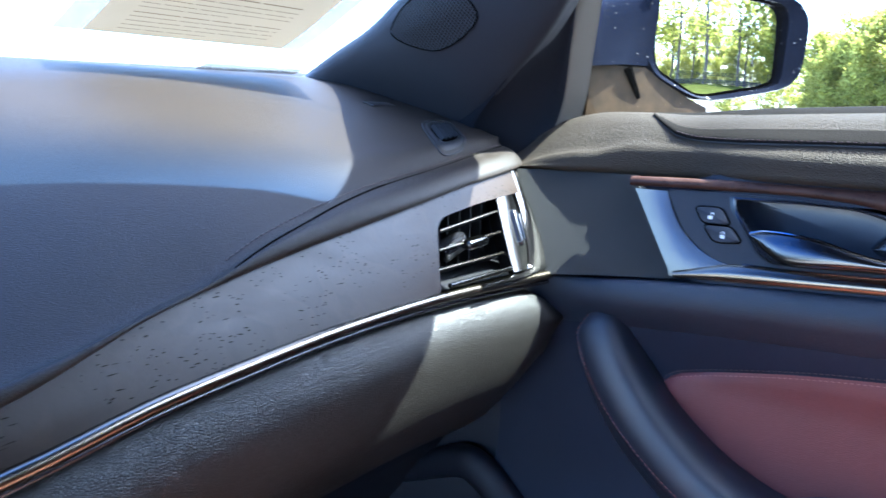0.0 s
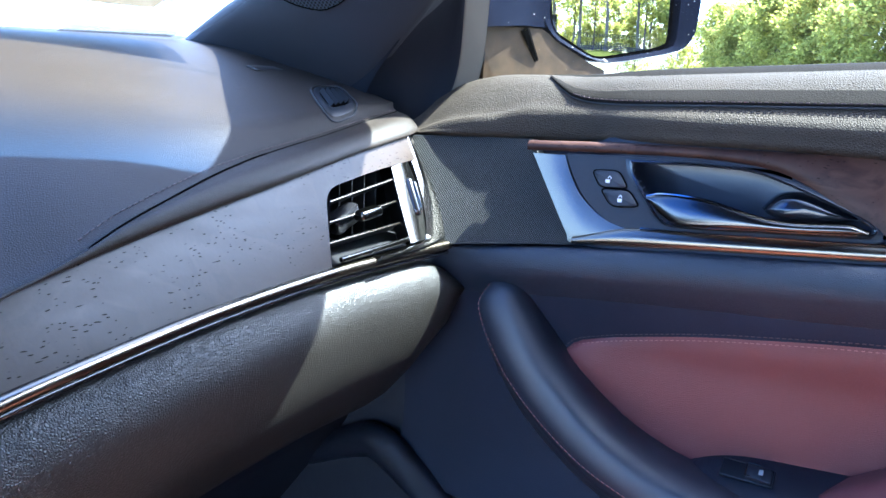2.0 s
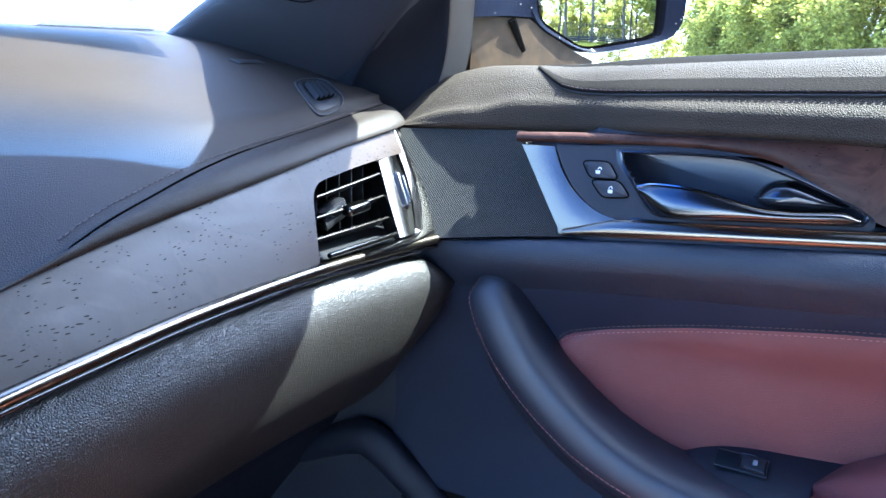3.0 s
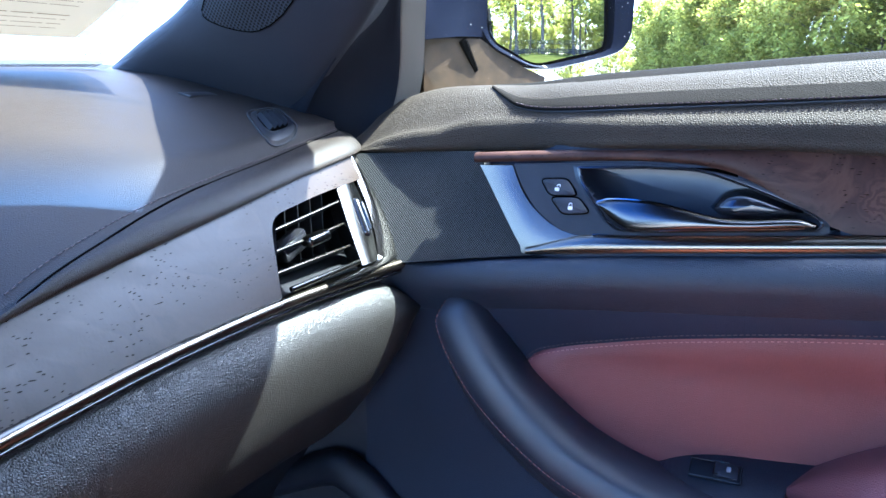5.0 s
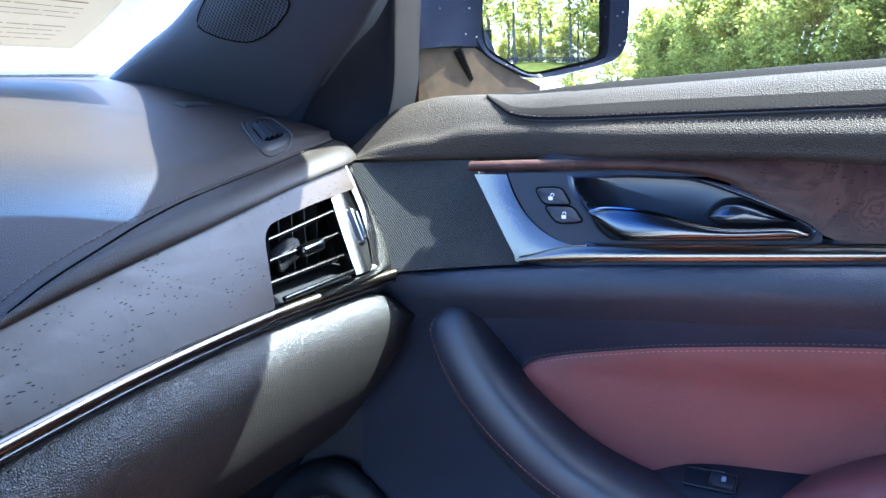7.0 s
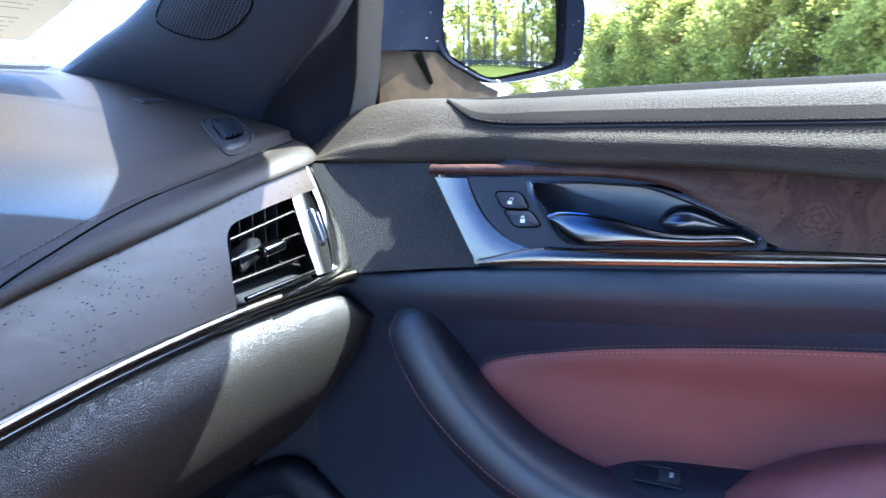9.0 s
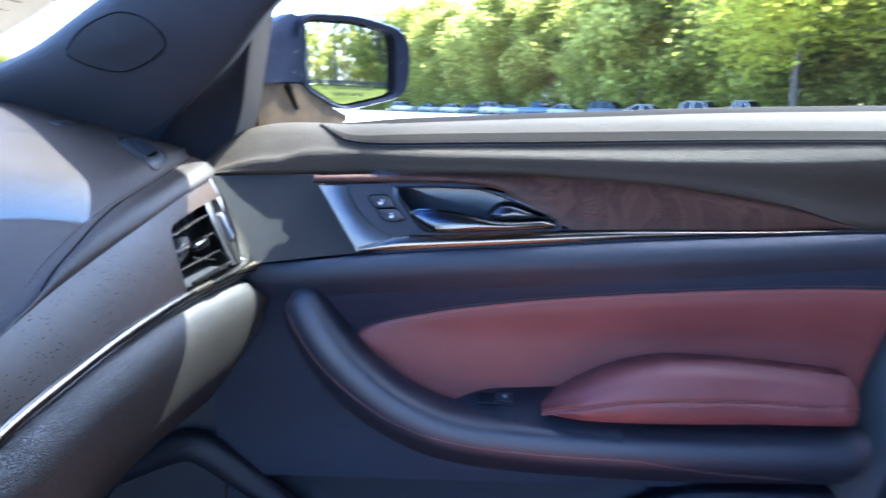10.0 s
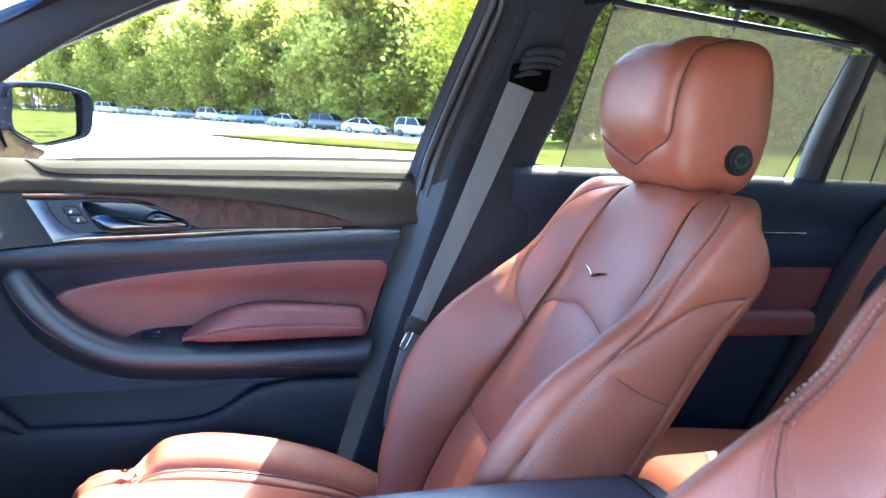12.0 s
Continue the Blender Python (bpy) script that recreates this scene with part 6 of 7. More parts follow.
tagged(part("driver_roof_rail", loft(rows, True), TRIM), "black driver side roof rail", "roof rail", kind="structure")
tagged(part("rear_wall", sheet([[(x, -2.1, z) for z in (0.3, 0.7, 1.0)] for x in (-0.8, 0.8)], [[(x, -2.14, z) for z in (0.3, 0.7, 1.0)] for x in (-0.8, 0.8)]), LINER), "black rear shelf wall", "wall", kind="structure")
tagged(part("kick_panel", sheet([[(x, y, z) for z in (0.28, 0.60, 0.96)] for x, y in ((0.74, 0.42), (0.72, 0.60), (0.69, 0.85))], [[(x + 0.03, y + 0.01, z) for z in (0.28, 0.60, 0.96)] for x, y in ((0.74, 0.42), (0.72, 0.60), (0.69, 0.85))]), PLASTIC), "black moulded kick panel in the footwell", "trim", kind="structure")
tagged(part("firewall", sheet([[(x, 0.84, z) for z in (0.28, 0.7, 1.03)] for x in (-0.8, 0.0, 0.8)], [[(x, 0.87, z) for z in (0.28, 0.7, 1.03)] for x in (-0.8, 0.0, 0.8)]), CARPET), "dark firewall", "wall", kind="structure")

# hood and fender before the windshield
HOOD = principled("sunlit_dark_paint", (0.02, 0.024, 0.035), 0.15, coat=0.8)
rows = []
for y in spread(0.98, 2.1, 12):
    f = (y - 0.98) / 1.12
    rows.append([Vector((x * (0.80 - 0.05 * f), y - 0.30 * (abs(x) ** 2) * (1 - f), 1.03 - 0.16 * f ** 1.6 - 0.05 * abs(x) ** 3)) for x in spread(-1, 1, 15)])
tagged(part("hood", sheet(rows, [[p + Vector((0, 0, -0.03)) for p in r] for r in rows]), HOOD), "dark glossy car hood", "hood", kind="structure")

# outside mirror
# mottled tan-brown for the mirror's lower part
TANPAINT = principled("mottled_tan_paint", (0.05, 0.045, 0.04), 0.5, spec=0.15)
_d = node(TANPAINT, "ShaderNodeTexNoise", Scale=60.0, Detail=6.0)
wire(TANPAINT, place(TANPAINT), _d.inputs["Vector"])
wire(TANPAINT, ramp(TANPAINT, _d.outputs[0], [(0.35, (0.021, 0.0128, 0.0056)), (0.7, (0.040, 0.0245, 0.0110))]), shader(TANPAINT).inputs["Base Color"])
NAVY = principled("dark_navy_paint", (0.004, 0.005, 0.010), 0.22, spec=0.02)
_d = node(NAVY, "ShaderNodeTexVoronoi", Scale=120.0)
wire(NAVY, place(NAVY), _d.inputs["Vector"])
wire(NAVY, ramp(NAVY, _d.outputs["Distance"], [(0.05, (0.25, 0.25, 0.25)), (0.09, (0.004, 0.005, 0.010))]), shader(NAVY).inputs["Base Color"])
MIRROR = principled("mirror_glass", (0.90, 0.92, 0.92), 0.0, 1.0)
MN = Vector((-0.57, -0.82, -0.02)).normalized()
MU = Vector((0.8211, -0.5708, 0.0))
MV = Vector((-0.0114, -0.0164, 0.9998))
MO = Vector((0.9548, 0.2877, 1.100))


def on_mirror(u, v, n=0.0):
    return MO + MU * u + MV * v + MN * n


mirror = thing("side_mirror", "dark navy door mirror with tan underside", "car mirror")
glass_edge = rounded([(-0.104, 0.058), (-0.02, 0.062), (0.055, 0.055), (0.054, -0.0245), (0.035, -0.031), (-0.044, -0.0445), (-0.099, -0.018)], 0.18, 4)
hous_edge = rounded([(-0.118, 0.068), (-0.01, 0.0745), (0.073, 0.064), (0.092, 0.042), (0.088, -0.017), (0.070, -0.034), (-0.040, -0.0535), (-0.116, -0.0215)], 0.30, 4)
inner_edge = rounded([(-0.107, 0.060), (-0.02, 0.0645), (0.062, 0.056), (0.061, -0.027), (0.040, -0.034), (-0.044, -0.0475), (-0.103, -0.020)], 0.22, 4)
gc = (-0.02, 0.008)


def resample(edge, n=64):
    pts = [Vector((a, b, 0)) for a, b in edge]
    cum = [0.0]
    for i in range(len(pts)):
        cum.append(cum[-1] + (pts[(i + 1) % len(pts)] - pts[i]).length)
    out = []
    for k in range(n):
        s = cum[-1] * k / n
        i = max(j for j in range(len(pts)) if cum[j] <= s)
        f = (s - cum[i]) / max(1e-9, cum[i + 1] - cum[i])
        q = pts[i].lerp(pts[(i + 1) % len(pts)], f)
        out.append((q.x, q.y))
    return out


def glass_n(u, v):
    """The slightly domed mirror glass, leaning back a little."""
    return -0.0015 - ((u - gc[0]) ** 2 + (v - gc[1]) ** 2) / (2 * 1.7) - 0.026 * (v - gc[1]) - 0.035 * (u - gc[0])


rings = [[(gc[0] + (u - gc[0]) * k, gc[1] + (v - gc[1]) * k) for u, v in resample(glass_edge, 72)] for k in (1.0, 0.85, 0.7, 0.55, 0.4, 0.25, 0.1, 0.001)]
part("mirror_glass", loft([[on_mirror(u, v, glass_n(u, v)) for u, v in r] for r in rings], True), MIRROR, mirror, "clear domed mirror glass")


he, ie = resample(hous_edge), resample(inner_edge)
shell = [[on_mirror(u, v, -0.010) for u, v in ie], [on_mirror(u, v, 0.002) for u, v in ie], [on_mirror(u * 0.97, v * 0.97, 0.004) for u, v in he], [on_mirror(u, v, 0.0) for u, v in he]]
for k, dn in ((0.99, -0.025), (0.94, -0.05), (0.80, -0.075), (0.5, -0.092), (0.01, -0.098)):
    shell.append([on_mirror(gc[0] + (u - gc[0]) * k, gc[1] + (v - gc[1]) * k, dn) for u, v in he])
part("housing", loft(shell, True), NAVY, mirror, "dark navy glossy mirror housing")
foot = [[Vector(p) for p in r] for r in (
    [(0.800, 0.372, 1.080), (0.830, 0.390, 1.135), (0.80, 0.44, 1.135), (0.79, 0.43, 1.080)],
    [(0.835, 0.360, 1.083), (0.855, 0.365, 1.145), (0.86, 0.42, 1.150), (0.84, 0.42, 1.083)],
    [(0.868, 0.346, 1.083), (0.868, 0.345, 1.160), (0.90, 0.40, 1.160), (0.88, 0.40, 1.083)])]
part("arm", loft([curve(r + r[:1], 16)[:-1] for r in foot], True, True), NAVY, mirror, "dark navy mirror arm with water spots")
under = [[Vector(p) for p in r] for r in (
    [(0.804, 0.386, 1.000), (0.806, 0.384, 1.0815), (0.83, 0.43, 1.0815), (0.83, 0.43, 1.000)],
    [(0.850, 0.357, 1.005), (0.862, 0.350, 1.0815), (0.89, 0.40, 1.0815), (0.88, 0.40, 1.030)],
    [(0.905, 0.318, 1.022), (0.910, 0.320, 1.052), (0.93, 0.36, 1.060), (0.92, 0.36, 1.035)],
    [(0.930, 0.306, 1.036), (0.932, 0.306, 1.0425), (0.94, 0.33, 1.0425), (0.94, 0.33, 1.036)])]
part("underside", loft(under, True, True), TANPAINT, mirror, "mottled tan mirror underside")
part("fold_joint", tube([Vector((0.842, 0.3600, 1.0800)), Vector((0.858, 0.3535, 1.050))], [0.0045, 0.003], 6), GAP, mirror)
# etched warning on the mirror, two lines
text_mat = principled("etched_grey", (0.035, 0.040, 0.022), 0.7, spec=0.0)
for k, words in enumerate(("OBJECTS IN MIRROR ARE CLOSER", "THAN THEY APPEAR")):
    cu = bpy.data.curves.new("caption", "FONT")
    cu.body, cu.size, cu.align_x, cu.extrude = words, 0.0062, "CENTER", 0.0001
    tmp = new("caption", cu)
    me = bpy.data.meshes.new_from_object(tmp.evaluated_get(bpy.context.evaluated_depsgraph_get()))
    bpy.data.objects.remove(tmp)
    cap = part("warning_text", me, text_mat, mirror, "etched warning text")
    basis = Matrix((MU, MV, MN)).transposed().to_4x4()
    cap.matrix_local = Matrix.Translation(on_mirror(-0.028, -0.0235 - 0.0085 * k, glass_n(-0.028, -0.0235 - 0.0085 * k) + 0.0008)) @ basis


# ---- seats ----
from mathutils.kdtree import KDTree

spine = track([(0.0, -0.350, 0.470), (0.15, -0.395, 0.560), (0.3, -0.455, 0.660), (0.5, -0.535, 0.800), (0.7, -0.607, 0.918), (0.85, -0.655, 1.005), (0.95, -0.690, 1.050), (1.0, -0.725, 1.062)])
half = track([(0.0, 0.180), (0.15, 0.216), (0.3, 0.243), (0.5, 0.244), (0.7, 0.240), (0.85, 0.240), (0.94, 0.233), (0.98, 0.214), (1.0, 0.185)])
wing = track([(0.0, 0.060), (0.15, 0.094), (0.3, 0.120), (0.42, 0.114), (0.55, 0.078), (0.7, 0.040), (0.85, 0.022), (1.0, 0.004)])
thick = track([(0.0, 0.10), (0.3, 0.090), (0.55, 0.088), (0.7, 0.088), (0.85, 0.098), (1.0, 0.03)])


inset = track([(0.0, 0.150), (0.3, 0.150), (0.45, 0.128), (0.6, 0.121), (0.75, 0.124), (0.92, 0.112), (1.0, 0.105)])


def seat_section(s):
    """Across the backrest at s (0 foot, 1 top): from the back edge over one wing, the middle, to the other back edge."""
    y, z = spine(s)
    y2, z2 = spine(min(1.0, s + 0.02))
    y1, z1 = spine(max(0.0, s - 0.02))
    d = Vector((0, y2 - y1, z2 - z1)).normalized()
    n = Vector((0, d.z, -d.y))
    h, b, t = half(s), wing(s), thick(s)
    ins = min(inset(s), h * 0.66)
    side = [(h * 0.86, -t), (h * 0.97, -t * 0.75), (h, -t * 0.3), (h * 0.985, b * 0.35), (h * 0.93, b * 0.86), (h * 0.84, b), (h * 0.74, b * 0.72), (ins + 0.006, b * 0.14 + 0.002), (ins, -0.004), (ins - 0.008, 0.003), (ins * 0.6, 0.010), (0.0, 0.013)]
    pts = [(-u, v) for u, v in side] + [(u, v) for u, v in reversed(side[:-1])]
    return [Vector((u, y, z)) + n * v for u, v in pts]


def seat_point(s, c, lift=0.0):
    """A place on the backrest: s up, c across, from -1 (one back edge) through 0 (middle) to 1."""
    pts = curve(seat_section(s), 230)
    k = (c + 1) / 2 * (len(pts) - 1)
    i = min(int(k), len(pts) - 2)
    p = pts[i].lerp(pts[i + 1], k - i)
    tan = pts[i + 1] - pts[i]
    up_s = curve(seat_section(min(1.0, s + 0.01)), 230)[i] - curve(seat_section(max(0.0, s - 0.01)), 230)[i]
    n = up_s.cross(tan)
    n = n.normalized() if n.length > 1e-9 else Vector((0, 1, 0))
    if n.y < 0 and abs(c) < 0.6:
        n = -n
    return p + n * lift


KNOBBLACK = principled("matt_black_button", (0.004, 0.004, 0.004), 0.35, spec=0.3)
PIPING = principled("dark_seam_thread", (0.085, 0.024, 0.017), 0.7)


def sewn_skin(grid, lines, fill=0.0035, closed=False):
    """A padded cover over a grid of points, drawn in along the seams (points, depth, width) and filled out between them."""
    r, c = len(grid), len(grid[0])
    trees = []
    for pts, deep, wide in lines:
        fine = []
        for a, b in zip(pts, pts[1:]):
            n = max(1, int((b - a).length / 0.0015))
            fine += [a.lerp(b, k / n) for k in range(n)]
        kd = KDTree(len(fine))
        for k, p in enumerate(fine):
            kd.insert(p, k)
        kd.balance()
        trees.append((kd, deep, wide))
    out = []
    for i in range(r):
        row = []
        for j in range(c):
            p = grid[i][j]
            du = grid[min(r - 1, i + 1)][j] - grid[max(0, i - 1)][j]
            dv = grid[i][(j + 1) % c] - grid[i][(j - 1) % c] if closed else grid[i][min(c - 1, j + 1)] - grid[i][max(0, j - 1)]
            n = dv.cross(du)
            n = n.normalized() if n.length > 1e-12 else Vector((0, 0, 1))
            near, dip = 1.0, 0.0
            for kd, deep, wide in trees:
                d = kd.find(p)[2]
                near = min(near, d)
                dip = max(dip, deep * math.exp(-(d / wide) ** 2))
            soft = noise.noise(p * 16) * 0.0016 + noise.noise(p * 45) * 0.0004
            row.append(p + n * (fill * (1 - math.exp(-(near / 0.020) ** 2)) - fill - dip + soft))
        out.append(row)
    return loft(out, closed, closed)


def build_seat(words, mirror, edge_seams=()):
    seat = thing("front_seat", words, "car seat", "front seats")
    inner, outer = [[(a, -b * mirror) for a, b in line] for line in INBOARD], [[(a, b * mirror) for a, b in line] for line in OUTBOARD]
    deep = [0.0045, 0.003, 0.0035, 0.002, 0.003]
    lines = []

    def sunk(s, c, d):
        """On the seam's floor: in from the padded surface."""
        p, q = seat_point(s, c), seat_point(s, c, 0.001)
        n = (q - p).normalized()
        y, z = spine(s)
        n = n if n.dot(p - Vector((0, y - 0.09, z))) > 0 else -n
        return p - n * d

    for group in (inner, outer):
        for line, d in zip(group, deep):
            lines.append(([seat_point(q.x, q.y, 0.0) for q in curve([(a, b, 0) for a, b in line], 70)], d, 0.0040 if d > 0.004 else 0.0025))
    for line in edge_seams:
        lines.append(([seat_point(q.x, q.y, 0.0) for q in curve([(a, b, 0) for a, b in line], 70)], 0.0030, 0.0050))
    for line in ACROSS:
        lines.append(([seat_point(q.x, q.y * mirror, 0.0) for q in curve([(a, b, 0) for a, b in line], 60)], 0.0022, 0.0030))
    grid = [curve(seat_section(s), 230) for s in spread(0.0, 1.0, 240)]
    part("backrest", sewn_skin(grid[::-1], lines), RED, seat, "red-brown leather backrest with sewn panels")
    rows = [seat_section(s) for s in spread(0.0, 1.0, 40)]
    part("back_shell", loft([[r[0], r[0].lerp(r[-1], 0.3) + Vector((0, -0.03, 0)), r[0].lerp(r[-1], 0.7) + Vector((0, -0.03, 0)), r[-1]] for r in rows]), PLASTIC, seat)
    sets = [(line, d) for group in (inner, outer) for line, d in zip(group, deep)] + [([(a, b * mirror) for a, b in line], 0.0022) for line in ACROSS]
    for line, d in sets:
        part("seam", tube([sunk(q.x, q.y, 0.0035 + d * 0.62) for q in curve([(a, b, 0) for a, b in line], 70)], 0.0007, 6), PIPING, seat)
    for line in edge_seams:
        run = curve([(a, b, 0) for a, b in line], 90)
        part("seam", tube([sunk(q.x, q.y, 0.0050) for q in run], 0.0010, 6), PIPING, seat)
        for off in (-0.022, 0.018):
            stitches([sunk(q.x, q.y + off, 0.0012) for q in run], STITCH, seat, 0.0052, 0.0030, 0.0006)
    for line in SEWN:
        for sg in (1, -1):
            stitches([sunk(q.x, q.y * sg, 0.0014) for q in curve([(a, b, 0) for a, b in line], 60)], PALETHREAD, seat, 0.0042, 0.0026, 0.0006)
    # small chevron badge
    up = (seat_point(0.72, 0.0) - seat_point(0.68, 0.0)).normalized()
    out = Vector((1, 0, 0)).cross(up)
    out = out if out.y > 0 else -out
    e = seat_point(0.698, 0.0) + out * 0.002
    path = [e + Vector((x, 0, 0)) + up * h for x, h in ((-0.034, 0.0060), (-0.016, 0.0010), (-0.002, -0.0050), (0.002, -0.0050), (0.016, 0.0010), (0.034, 0.0060))]
    part("badge", tube(path, [0.0016, 0.0030, 0.0038, 0.0038, 0.0030, 0.0016], 8, 0.7, out), BRIGHT, seat, "small chrome chevron badge")
    # headrest
    ring_at = track([(0.0, 0.070, -0.668, -0.745), (0.03, 0.098, -0.655, -0.772), (0.12, 0.117, -0.640, -0.790), (0.25, 0.126, -0.628, -0.800), (0.45, 0.130, -0.617, -0.806), (0.65, 0.130, -0.619, -0.806), (0.82, 0.125, -0.631, -0.802), (0.92, 0.115, -0.650, -0.795), (0.98, 0.098, -0.672, -0.780), (1.0, 0.074, -0.69, -0.760)])

    def head_front(x, z):
        hw, yf, yb = ring_at((z - 1.072) / 0.214)
        w = math.acos(min(1.0, (min(abs(x), hw * 0.999) / hw) ** (1 / 0.45)))
        return Vector((x, (yf + yb) / 2 + (yf - yb) / 2 * math.sin(w) ** 0.5, z))

    hr = []
    for f in [0.5 - 0.5 * math.cos(math.pi * k / 79) for k in range(80)]:
        hw, yf, yb = ring_at(f)
        cy, hd = (yf + yb) / 2, (yf - yb) / 2
        ring = []
        for j in range(160):
            w = 2 * math.pi * j / 160
            cw, sw = math.cos(w), math.sin(w)
            ring.append(Vector((hw * math.copysign(abs(cw) ** 0.45, cw), cy + hd * math.copysign(abs(sw) ** 0.50, sw), 1.072 + 0.214 * f - 0.02 * (0.5 - 0.5 * sw) * (1 - f))))
        hr.append(ring)
    edge = curve([head_front(x, z) for x, z in ((-0.096, 1.2835), (-0.107, 1.262), (-0.111, 1.225), (-0.109, 1.180), (-0.105, 1.152), (-0.092, 1.133), (-0.050, 1.115), (-0.008, 1.098), (0, 1.0965), (0.008, 1.098), (0.050, 1.115), (0.092, 1.133), (0.105, 1.152), (0.109, 1.180), (0.111, 1.225), (0.107, 1.262), (0.096, 1.2835))], 120)
    side = [curve([head_front(sx * 0.098, 1.136), Vector((sx * 0.118, -0.672, 1.118)), Vector((sx * 0.112, -0.70, 1.088)), Vector((sx * 0.100, -0.72, 1.070))], 30) for sx in (-1, 1)]
    head = part("headrest", sewn_skin(hr, [(edge, 0.0035, 0.0045), (side[0], 0.0008, 0.003), (side[1], 0.0008, 0.003)], 0.004, True), RED, seat, "rounded red-brown leather headrest")
    part("piping", tube([p + Vector((0, -0.0052, 0)) for p in edge], 0.0013, 8), PIPING, head)
    for sx in (-1, 1):
        m = Matrix.Translation((sx * 0.1270, -0.735, 1.113)) @ pose(0, 0, 0, 0, 90, 0)
        b = part("release_button", moved(disc(0.0222, 0.009, 32, 0.003), m), KNOBBLACK, head, "round black headrest button")
        part("button_ring", moved(disc(0.0150, 0.013, 28, 0.003), m), GLOSSBLACK, b)
        part("button_cap", moved(disc(0.0095, 0.016, 24, 0.003), m), KNOBBLACK, b)
        part("headrest_post", tube([Vector((sx * 0.05, -0.715, 1.02)), Vector((sx * 0.05, -0.715, 1.10))], 0.007, 10), CHROME, seat, "chrome headrest post")
        part("post_collar", moved(box((0.034, 0.03, 0.010), (0, 0, 0), 0.004, 2), pose(sx * 0.05, -0.705, 1.060, -20, 0, 0)), GLOSSBLACK, seat)
    # cushion
    rows = []
    for y, top, h, b, drop in ((0.185, 0.470, 0.160, 0.0, 0.10), (0.180, 0.520, 0.170, 0.0, 0.15), (0.165, 0.546, 0.178, 0.0, 0.16), (0.12, 0.555, 0.184, 0.004, 0.16), (0.098, 0.552, 0.190, 0.008, 0.16), (0.085, 0.550, 0.225, 0.012, 0.16), (0.05, 0.550, 0.243, 0.040, 0.16), (-0.03, 0.543, 0.250, 0.050, 0.16), (-0.14, 0.522, 0.254, 0.048, 0.16), (-0.24, 0.492, 0.254, 0.043, 0.16), (-0.34, 0.446, 0.248, 0.034, 0.14), (-0.44, 0.415, 0.22, 0.02, 0.12)):
        side = [(h * 0.96, -drop), (h, -drop * 0.4), (h * 0.99, b * 0.5), (h * 0.93, b * 0.95), (h * 0.85, b), (h * 0.74, b * 0.7), (0.155, b * 0.12 + 0.002), (0.150, -0.004), (0.142, 0.004), (0.08, 0.010), (0, 0.012)]
        pts = [Vector((-u, y, top + v)) for u, v in side] + [Vector((u, y, top + v)) for u, v in reversed(side[:-1])]
        rows.append(curve(pts, 56))
    cols = [curve([r[j] for r in rows], 90) for j in range(56)]
    grid = [curve([cols[j][i] for j in range(56)], 150) for i in range(90)]
    seams = [([g[k] for g in grid[5:]], 0.005, 0.007) for k in (42, 107)]
    seams.append((grid[26], 0.003, 0.005))
    part("cushion", sewn_skin(grid[::-1], seams), RED, seat, "red-brown leather seat cushion")
    for pts, d, w in seams:
        part("cushion_seam", tube([p + Vector((0, 0, -0.0045 - d * 0.4)) for p in pts], 0.0012, 6), PIPING, seat)
    part("seat_base", box((0.40, 0.46, 0.10), (0, -0.14, 0.335), 0.02), PLASTIC, seat)
    return seat


# seams as (up the backrest, out from its middle): insert, shoulder, wing, side cut, side edge
INBOARD = [[(0.04, 0.27), (0.3, 0.27), (0.5, 0.27), (0.72, 0.27), (0.9, 0.27), (0.97, 0.26)],
           [(0.97, 0.45), (0.91, 0.555), (0.85, 0.590), (0.76, 0.597), (0.65, 0.660), (0.55, 0.670), (0.44, 0.672), (0.33, 0.666), (0.08, 0.64)],
           [(0.79, 0.900), (0.73, 0.785), (0.66, 0.724), (0.55, 0.670)],
           [(0.53, 0.715), (0.53, 0.785), (0.54, 0.874)],
           [(0.79, 0.902), (0.66, 0.874), (0.54, 0.876), (0.43, 0.868), (0.15, 0.85)]]
OUTBOARD = [INBOARD[0], [(0.965, 0.38), (0.88, 0.53), (0.81, 0.585), (0.72, 0.53), (0.65, 0.481), (0.54, 0.385), (0.50, 0.275)], *INBOARD[2:]]
ACROSS = [[(0.560, 0.27), (0.580, 0.18), (0.600, 0.09), (0.615, 0.025), (0.617, 0.0), (0.614, -0.025), (0.596, -0.09), (0.568, -0.18), (0.538, -0.27)], [(0.305, 0.27), (0.290, 0.1), (0.285, -0.1), (0.30, -0.27)]]
SEWN = [[(0.95, 0.475), (0.91, 0.54), (0.85, 0.575), (0.76, 0.583), (0.65, 0.645)], [(0.52, 0.690), (0.44, 0.690), (0.33, 0.684), (0.1, 0.66)]]
passenger = build_seat("red-brown leather front passenger seat with headrest and bolsters", 1)
passenger.location = (0.360, 0, 0)
driver = build_seat("red-brown leather driver seat beside the console", -1, [[(0.90, 0.56), (0.80, 0.56), (0.72, 0.55), (0.64, 0.535), (0.58, 0.47), (0.52, 0.42), (0.44, 0.38)]])
driver.location = (-0.365, 0.022, 0)

# rear bench
bench = thing("rear_bench", "red-brown leather rear seat bench in shade", "car seat")
rows = []
for z, y in ((0.50, -1.30), (0.62, -1.38), (0.80, -1.48), (0.95, -1.56), (1.02, -1.62)):
    rows.append([Vector((x, y + 0.03 * abs(x / 0.6) ** 3 - 0.015 * math.cos(x * 9), z)) for x in spread(-0.72, 0.72, 34)])
part("backrest", sheet(rows, [[p + Vector((0, -0.14, -0.02)) for p in r] for r in rows]), RED, bench)
rows = []
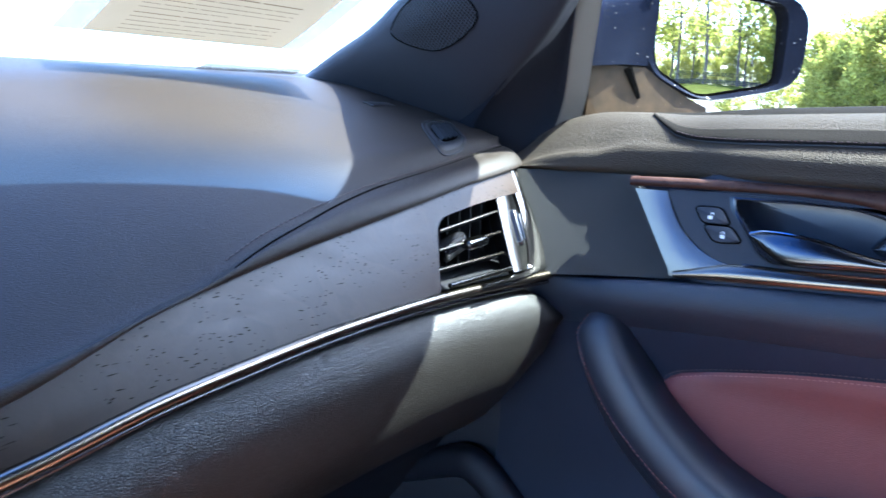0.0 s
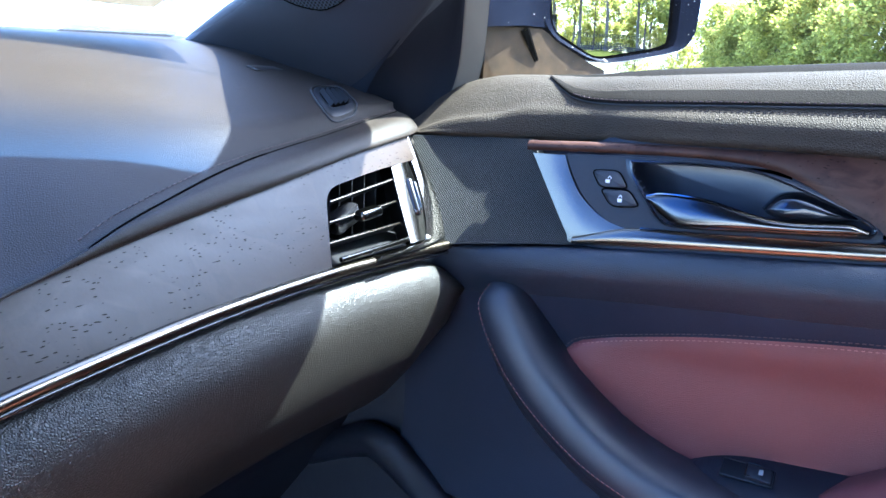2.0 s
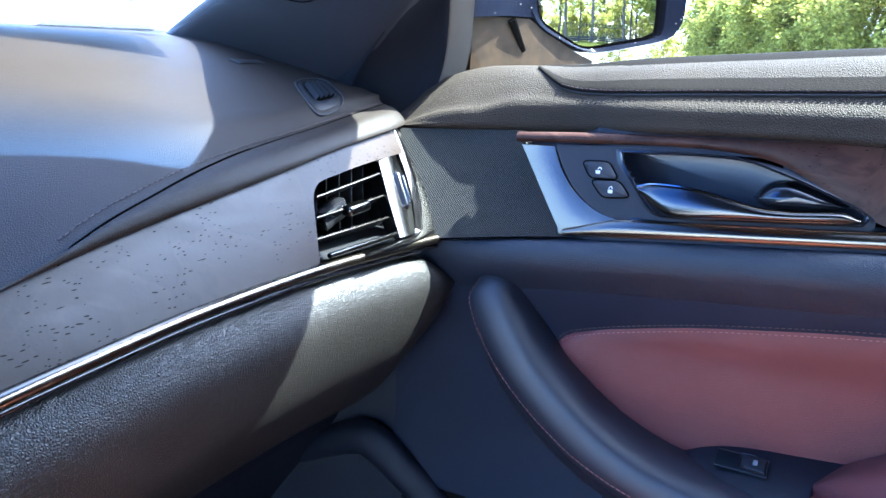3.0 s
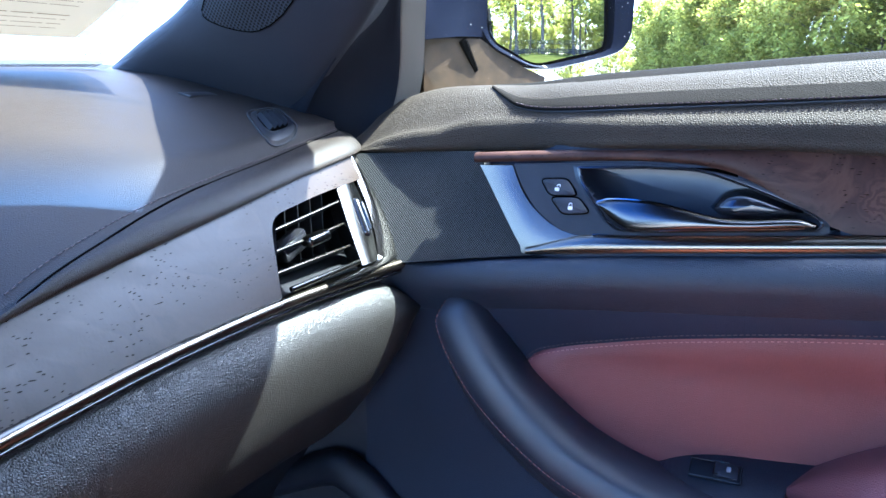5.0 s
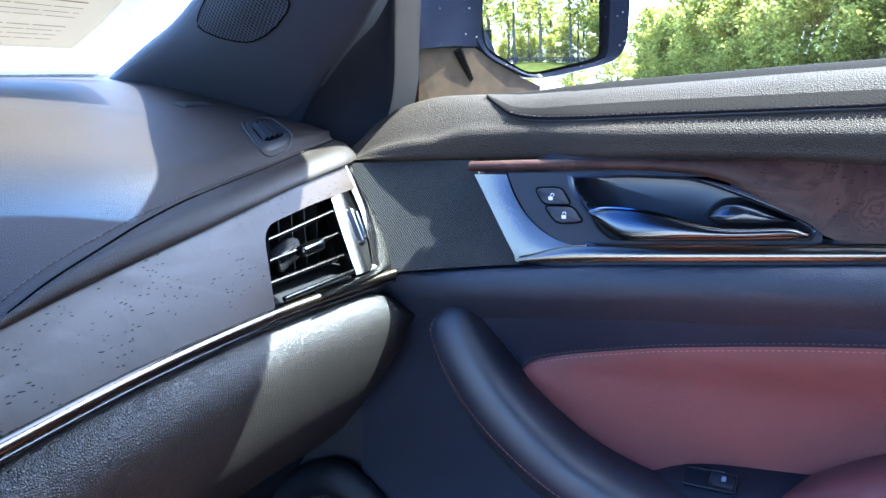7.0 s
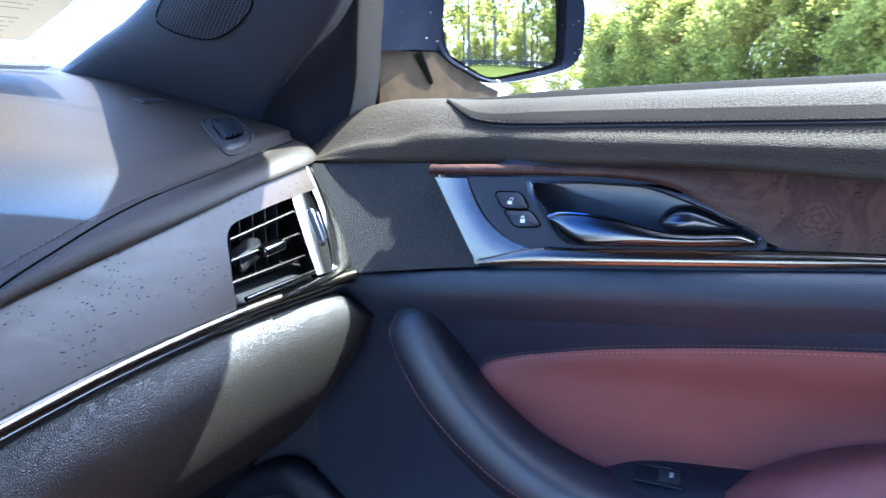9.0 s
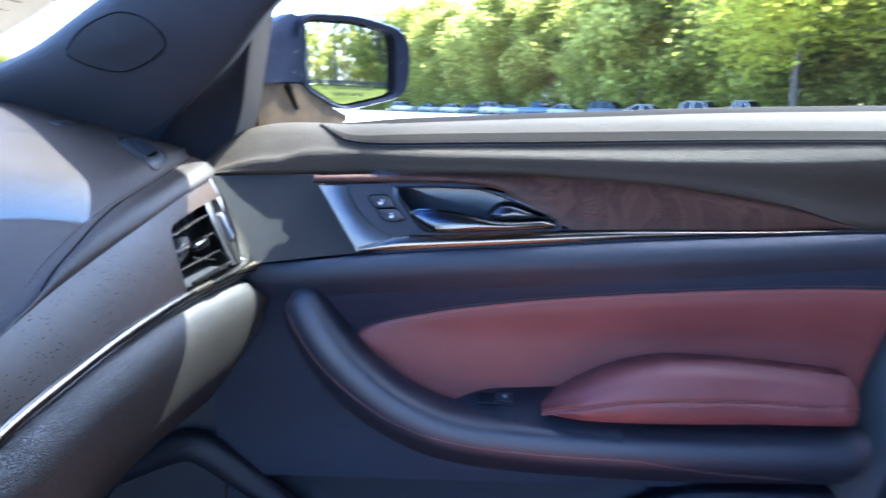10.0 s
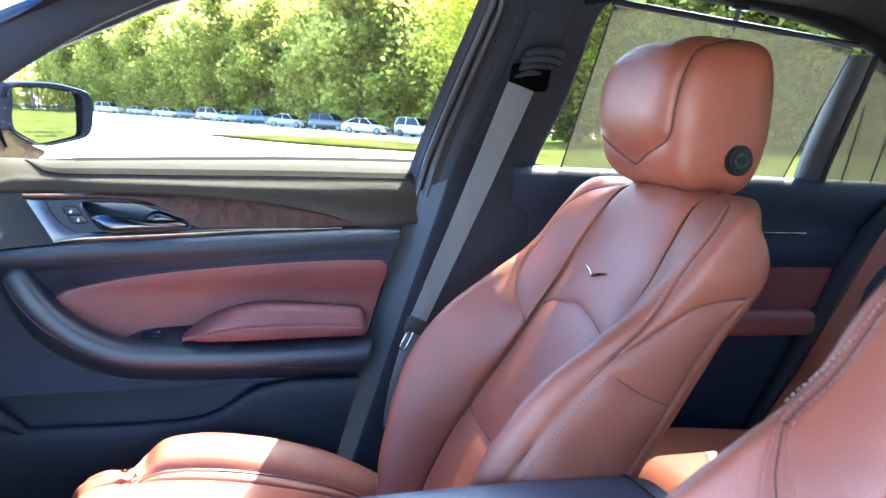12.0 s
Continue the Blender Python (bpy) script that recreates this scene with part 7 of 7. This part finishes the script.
for y, z in ((-0.80, 0.47), (-0.815, 0.50), (-0.86, 0.520), (-1.0, 0.522), (-1.2, 0.505), (-1.36, 0.49)):
    rows.append([Vector((x, y, z - 0.012 * math.cos(x * 9))) for x in spread(-0.68, 0.68, 30)])
part("cushion", sheet(rows, [[p + Vector((0, 0.0, -0.14)) for p in r] for r in rows]), RED, bench)
part("bolster", tube(curve([(0.745, -1.25, 0.42), (0.752, -1.30, 0.52), (0.755, -1.40, 0.72), (0.75, -1.50, 0.92), (0.73, -1.58, 1.02)], 14), 0.024, 14), BTRIM, bench, "black side bolster")

for off in (0.0, 0.012):
    stitches([Vector((x + off, y + 0.047, z + 0.012)) for x, y, z in [tuple(p) for p in curve([(0.640, -1.325, 0.535), (0.648, -1.43, 0.709), (0.632, -1.52, 0.853), (0.61, -1.59, 0.97)], 40)]], STITCH, bench, 0.006, 0.003, 0.0006)
rear_belt = thing("rear_seat_belt", "dark blue-grey rear seat belt across the backrest", "seat belt")
rows = []
for c in curve([(0.535, -1.262, 0.520), (0.585, -1.345, 0.640), (0.640, -1.425, 0.760), (0.700, -1.545, 0.965)], 16):
    side = Vector((0.86, 0.25, -0.40)) * 0.026
    rows.append([c - side, c - side * 0.4 + Vector((0, 0.001, 0)), c + side * 0.4 + Vector((0, 0.001, 0)), c + side])
part("webbing", sheet(rows, [[p + Vector((0, -0.0015, 0)) for p in r] for r in rows]), DARKWEB, rear_belt)
part("buckle", moved(box((0.05, 0.012, 0.035), (0, 0, 0), 0.005, 2), pose(0.632, -1.405, 0.745, 58, 20, 0)), GLOSSBLACK, rear_belt, "black belt tongue")

# centre console with its armrest lid
console = thing("centre_console", "black leather centre console with armrest lid", "console")
part("body", box((0.21, 0.95, 0.34), (0.0, -0.09, 0.47), 0.03, 4), PLASTIC, console)
rows = []
for y, top, hw in ((-0.02, 0.690, 0.095), (-0.05, 0.708, 0.112), (-0.20, 0.716, 0.120), (-0.40, 0.718, 0.124), (-0.54, 0.714, 0.124), (-0.575, 0.700, 0.118), (-0.585, 0.670, 0.110)):
    rows.append(curve([(-hw, y, top - 0.075), (-hw - 0.002, y, top - 0.022), (-hw * 0.9, y, top - 0.003), (-hw * 0.5, y, top + 0.002), (0, y, top + 0.004), (hw * 0.5, y, top + 0.002), (hw * 0.9, y, top - 0.003), (hw + 0.002, y, top - 0.022), (hw, y, top - 0.075)], 30))
lid_cols = [curve([r[j] for r in rows], 30) for j in range(30)]
part("armrest_lid", loft([[lid_cols[j][i] for j in range(30)] for i in range(30)], False, True), LID, console, "black leather armrest lid")
part("lid_seam", tube([lid_cols[j][19] + Vector((0, 0, 0.0008)) for j in range(3, 27)], 0.0016, 6), RUBBER, console)
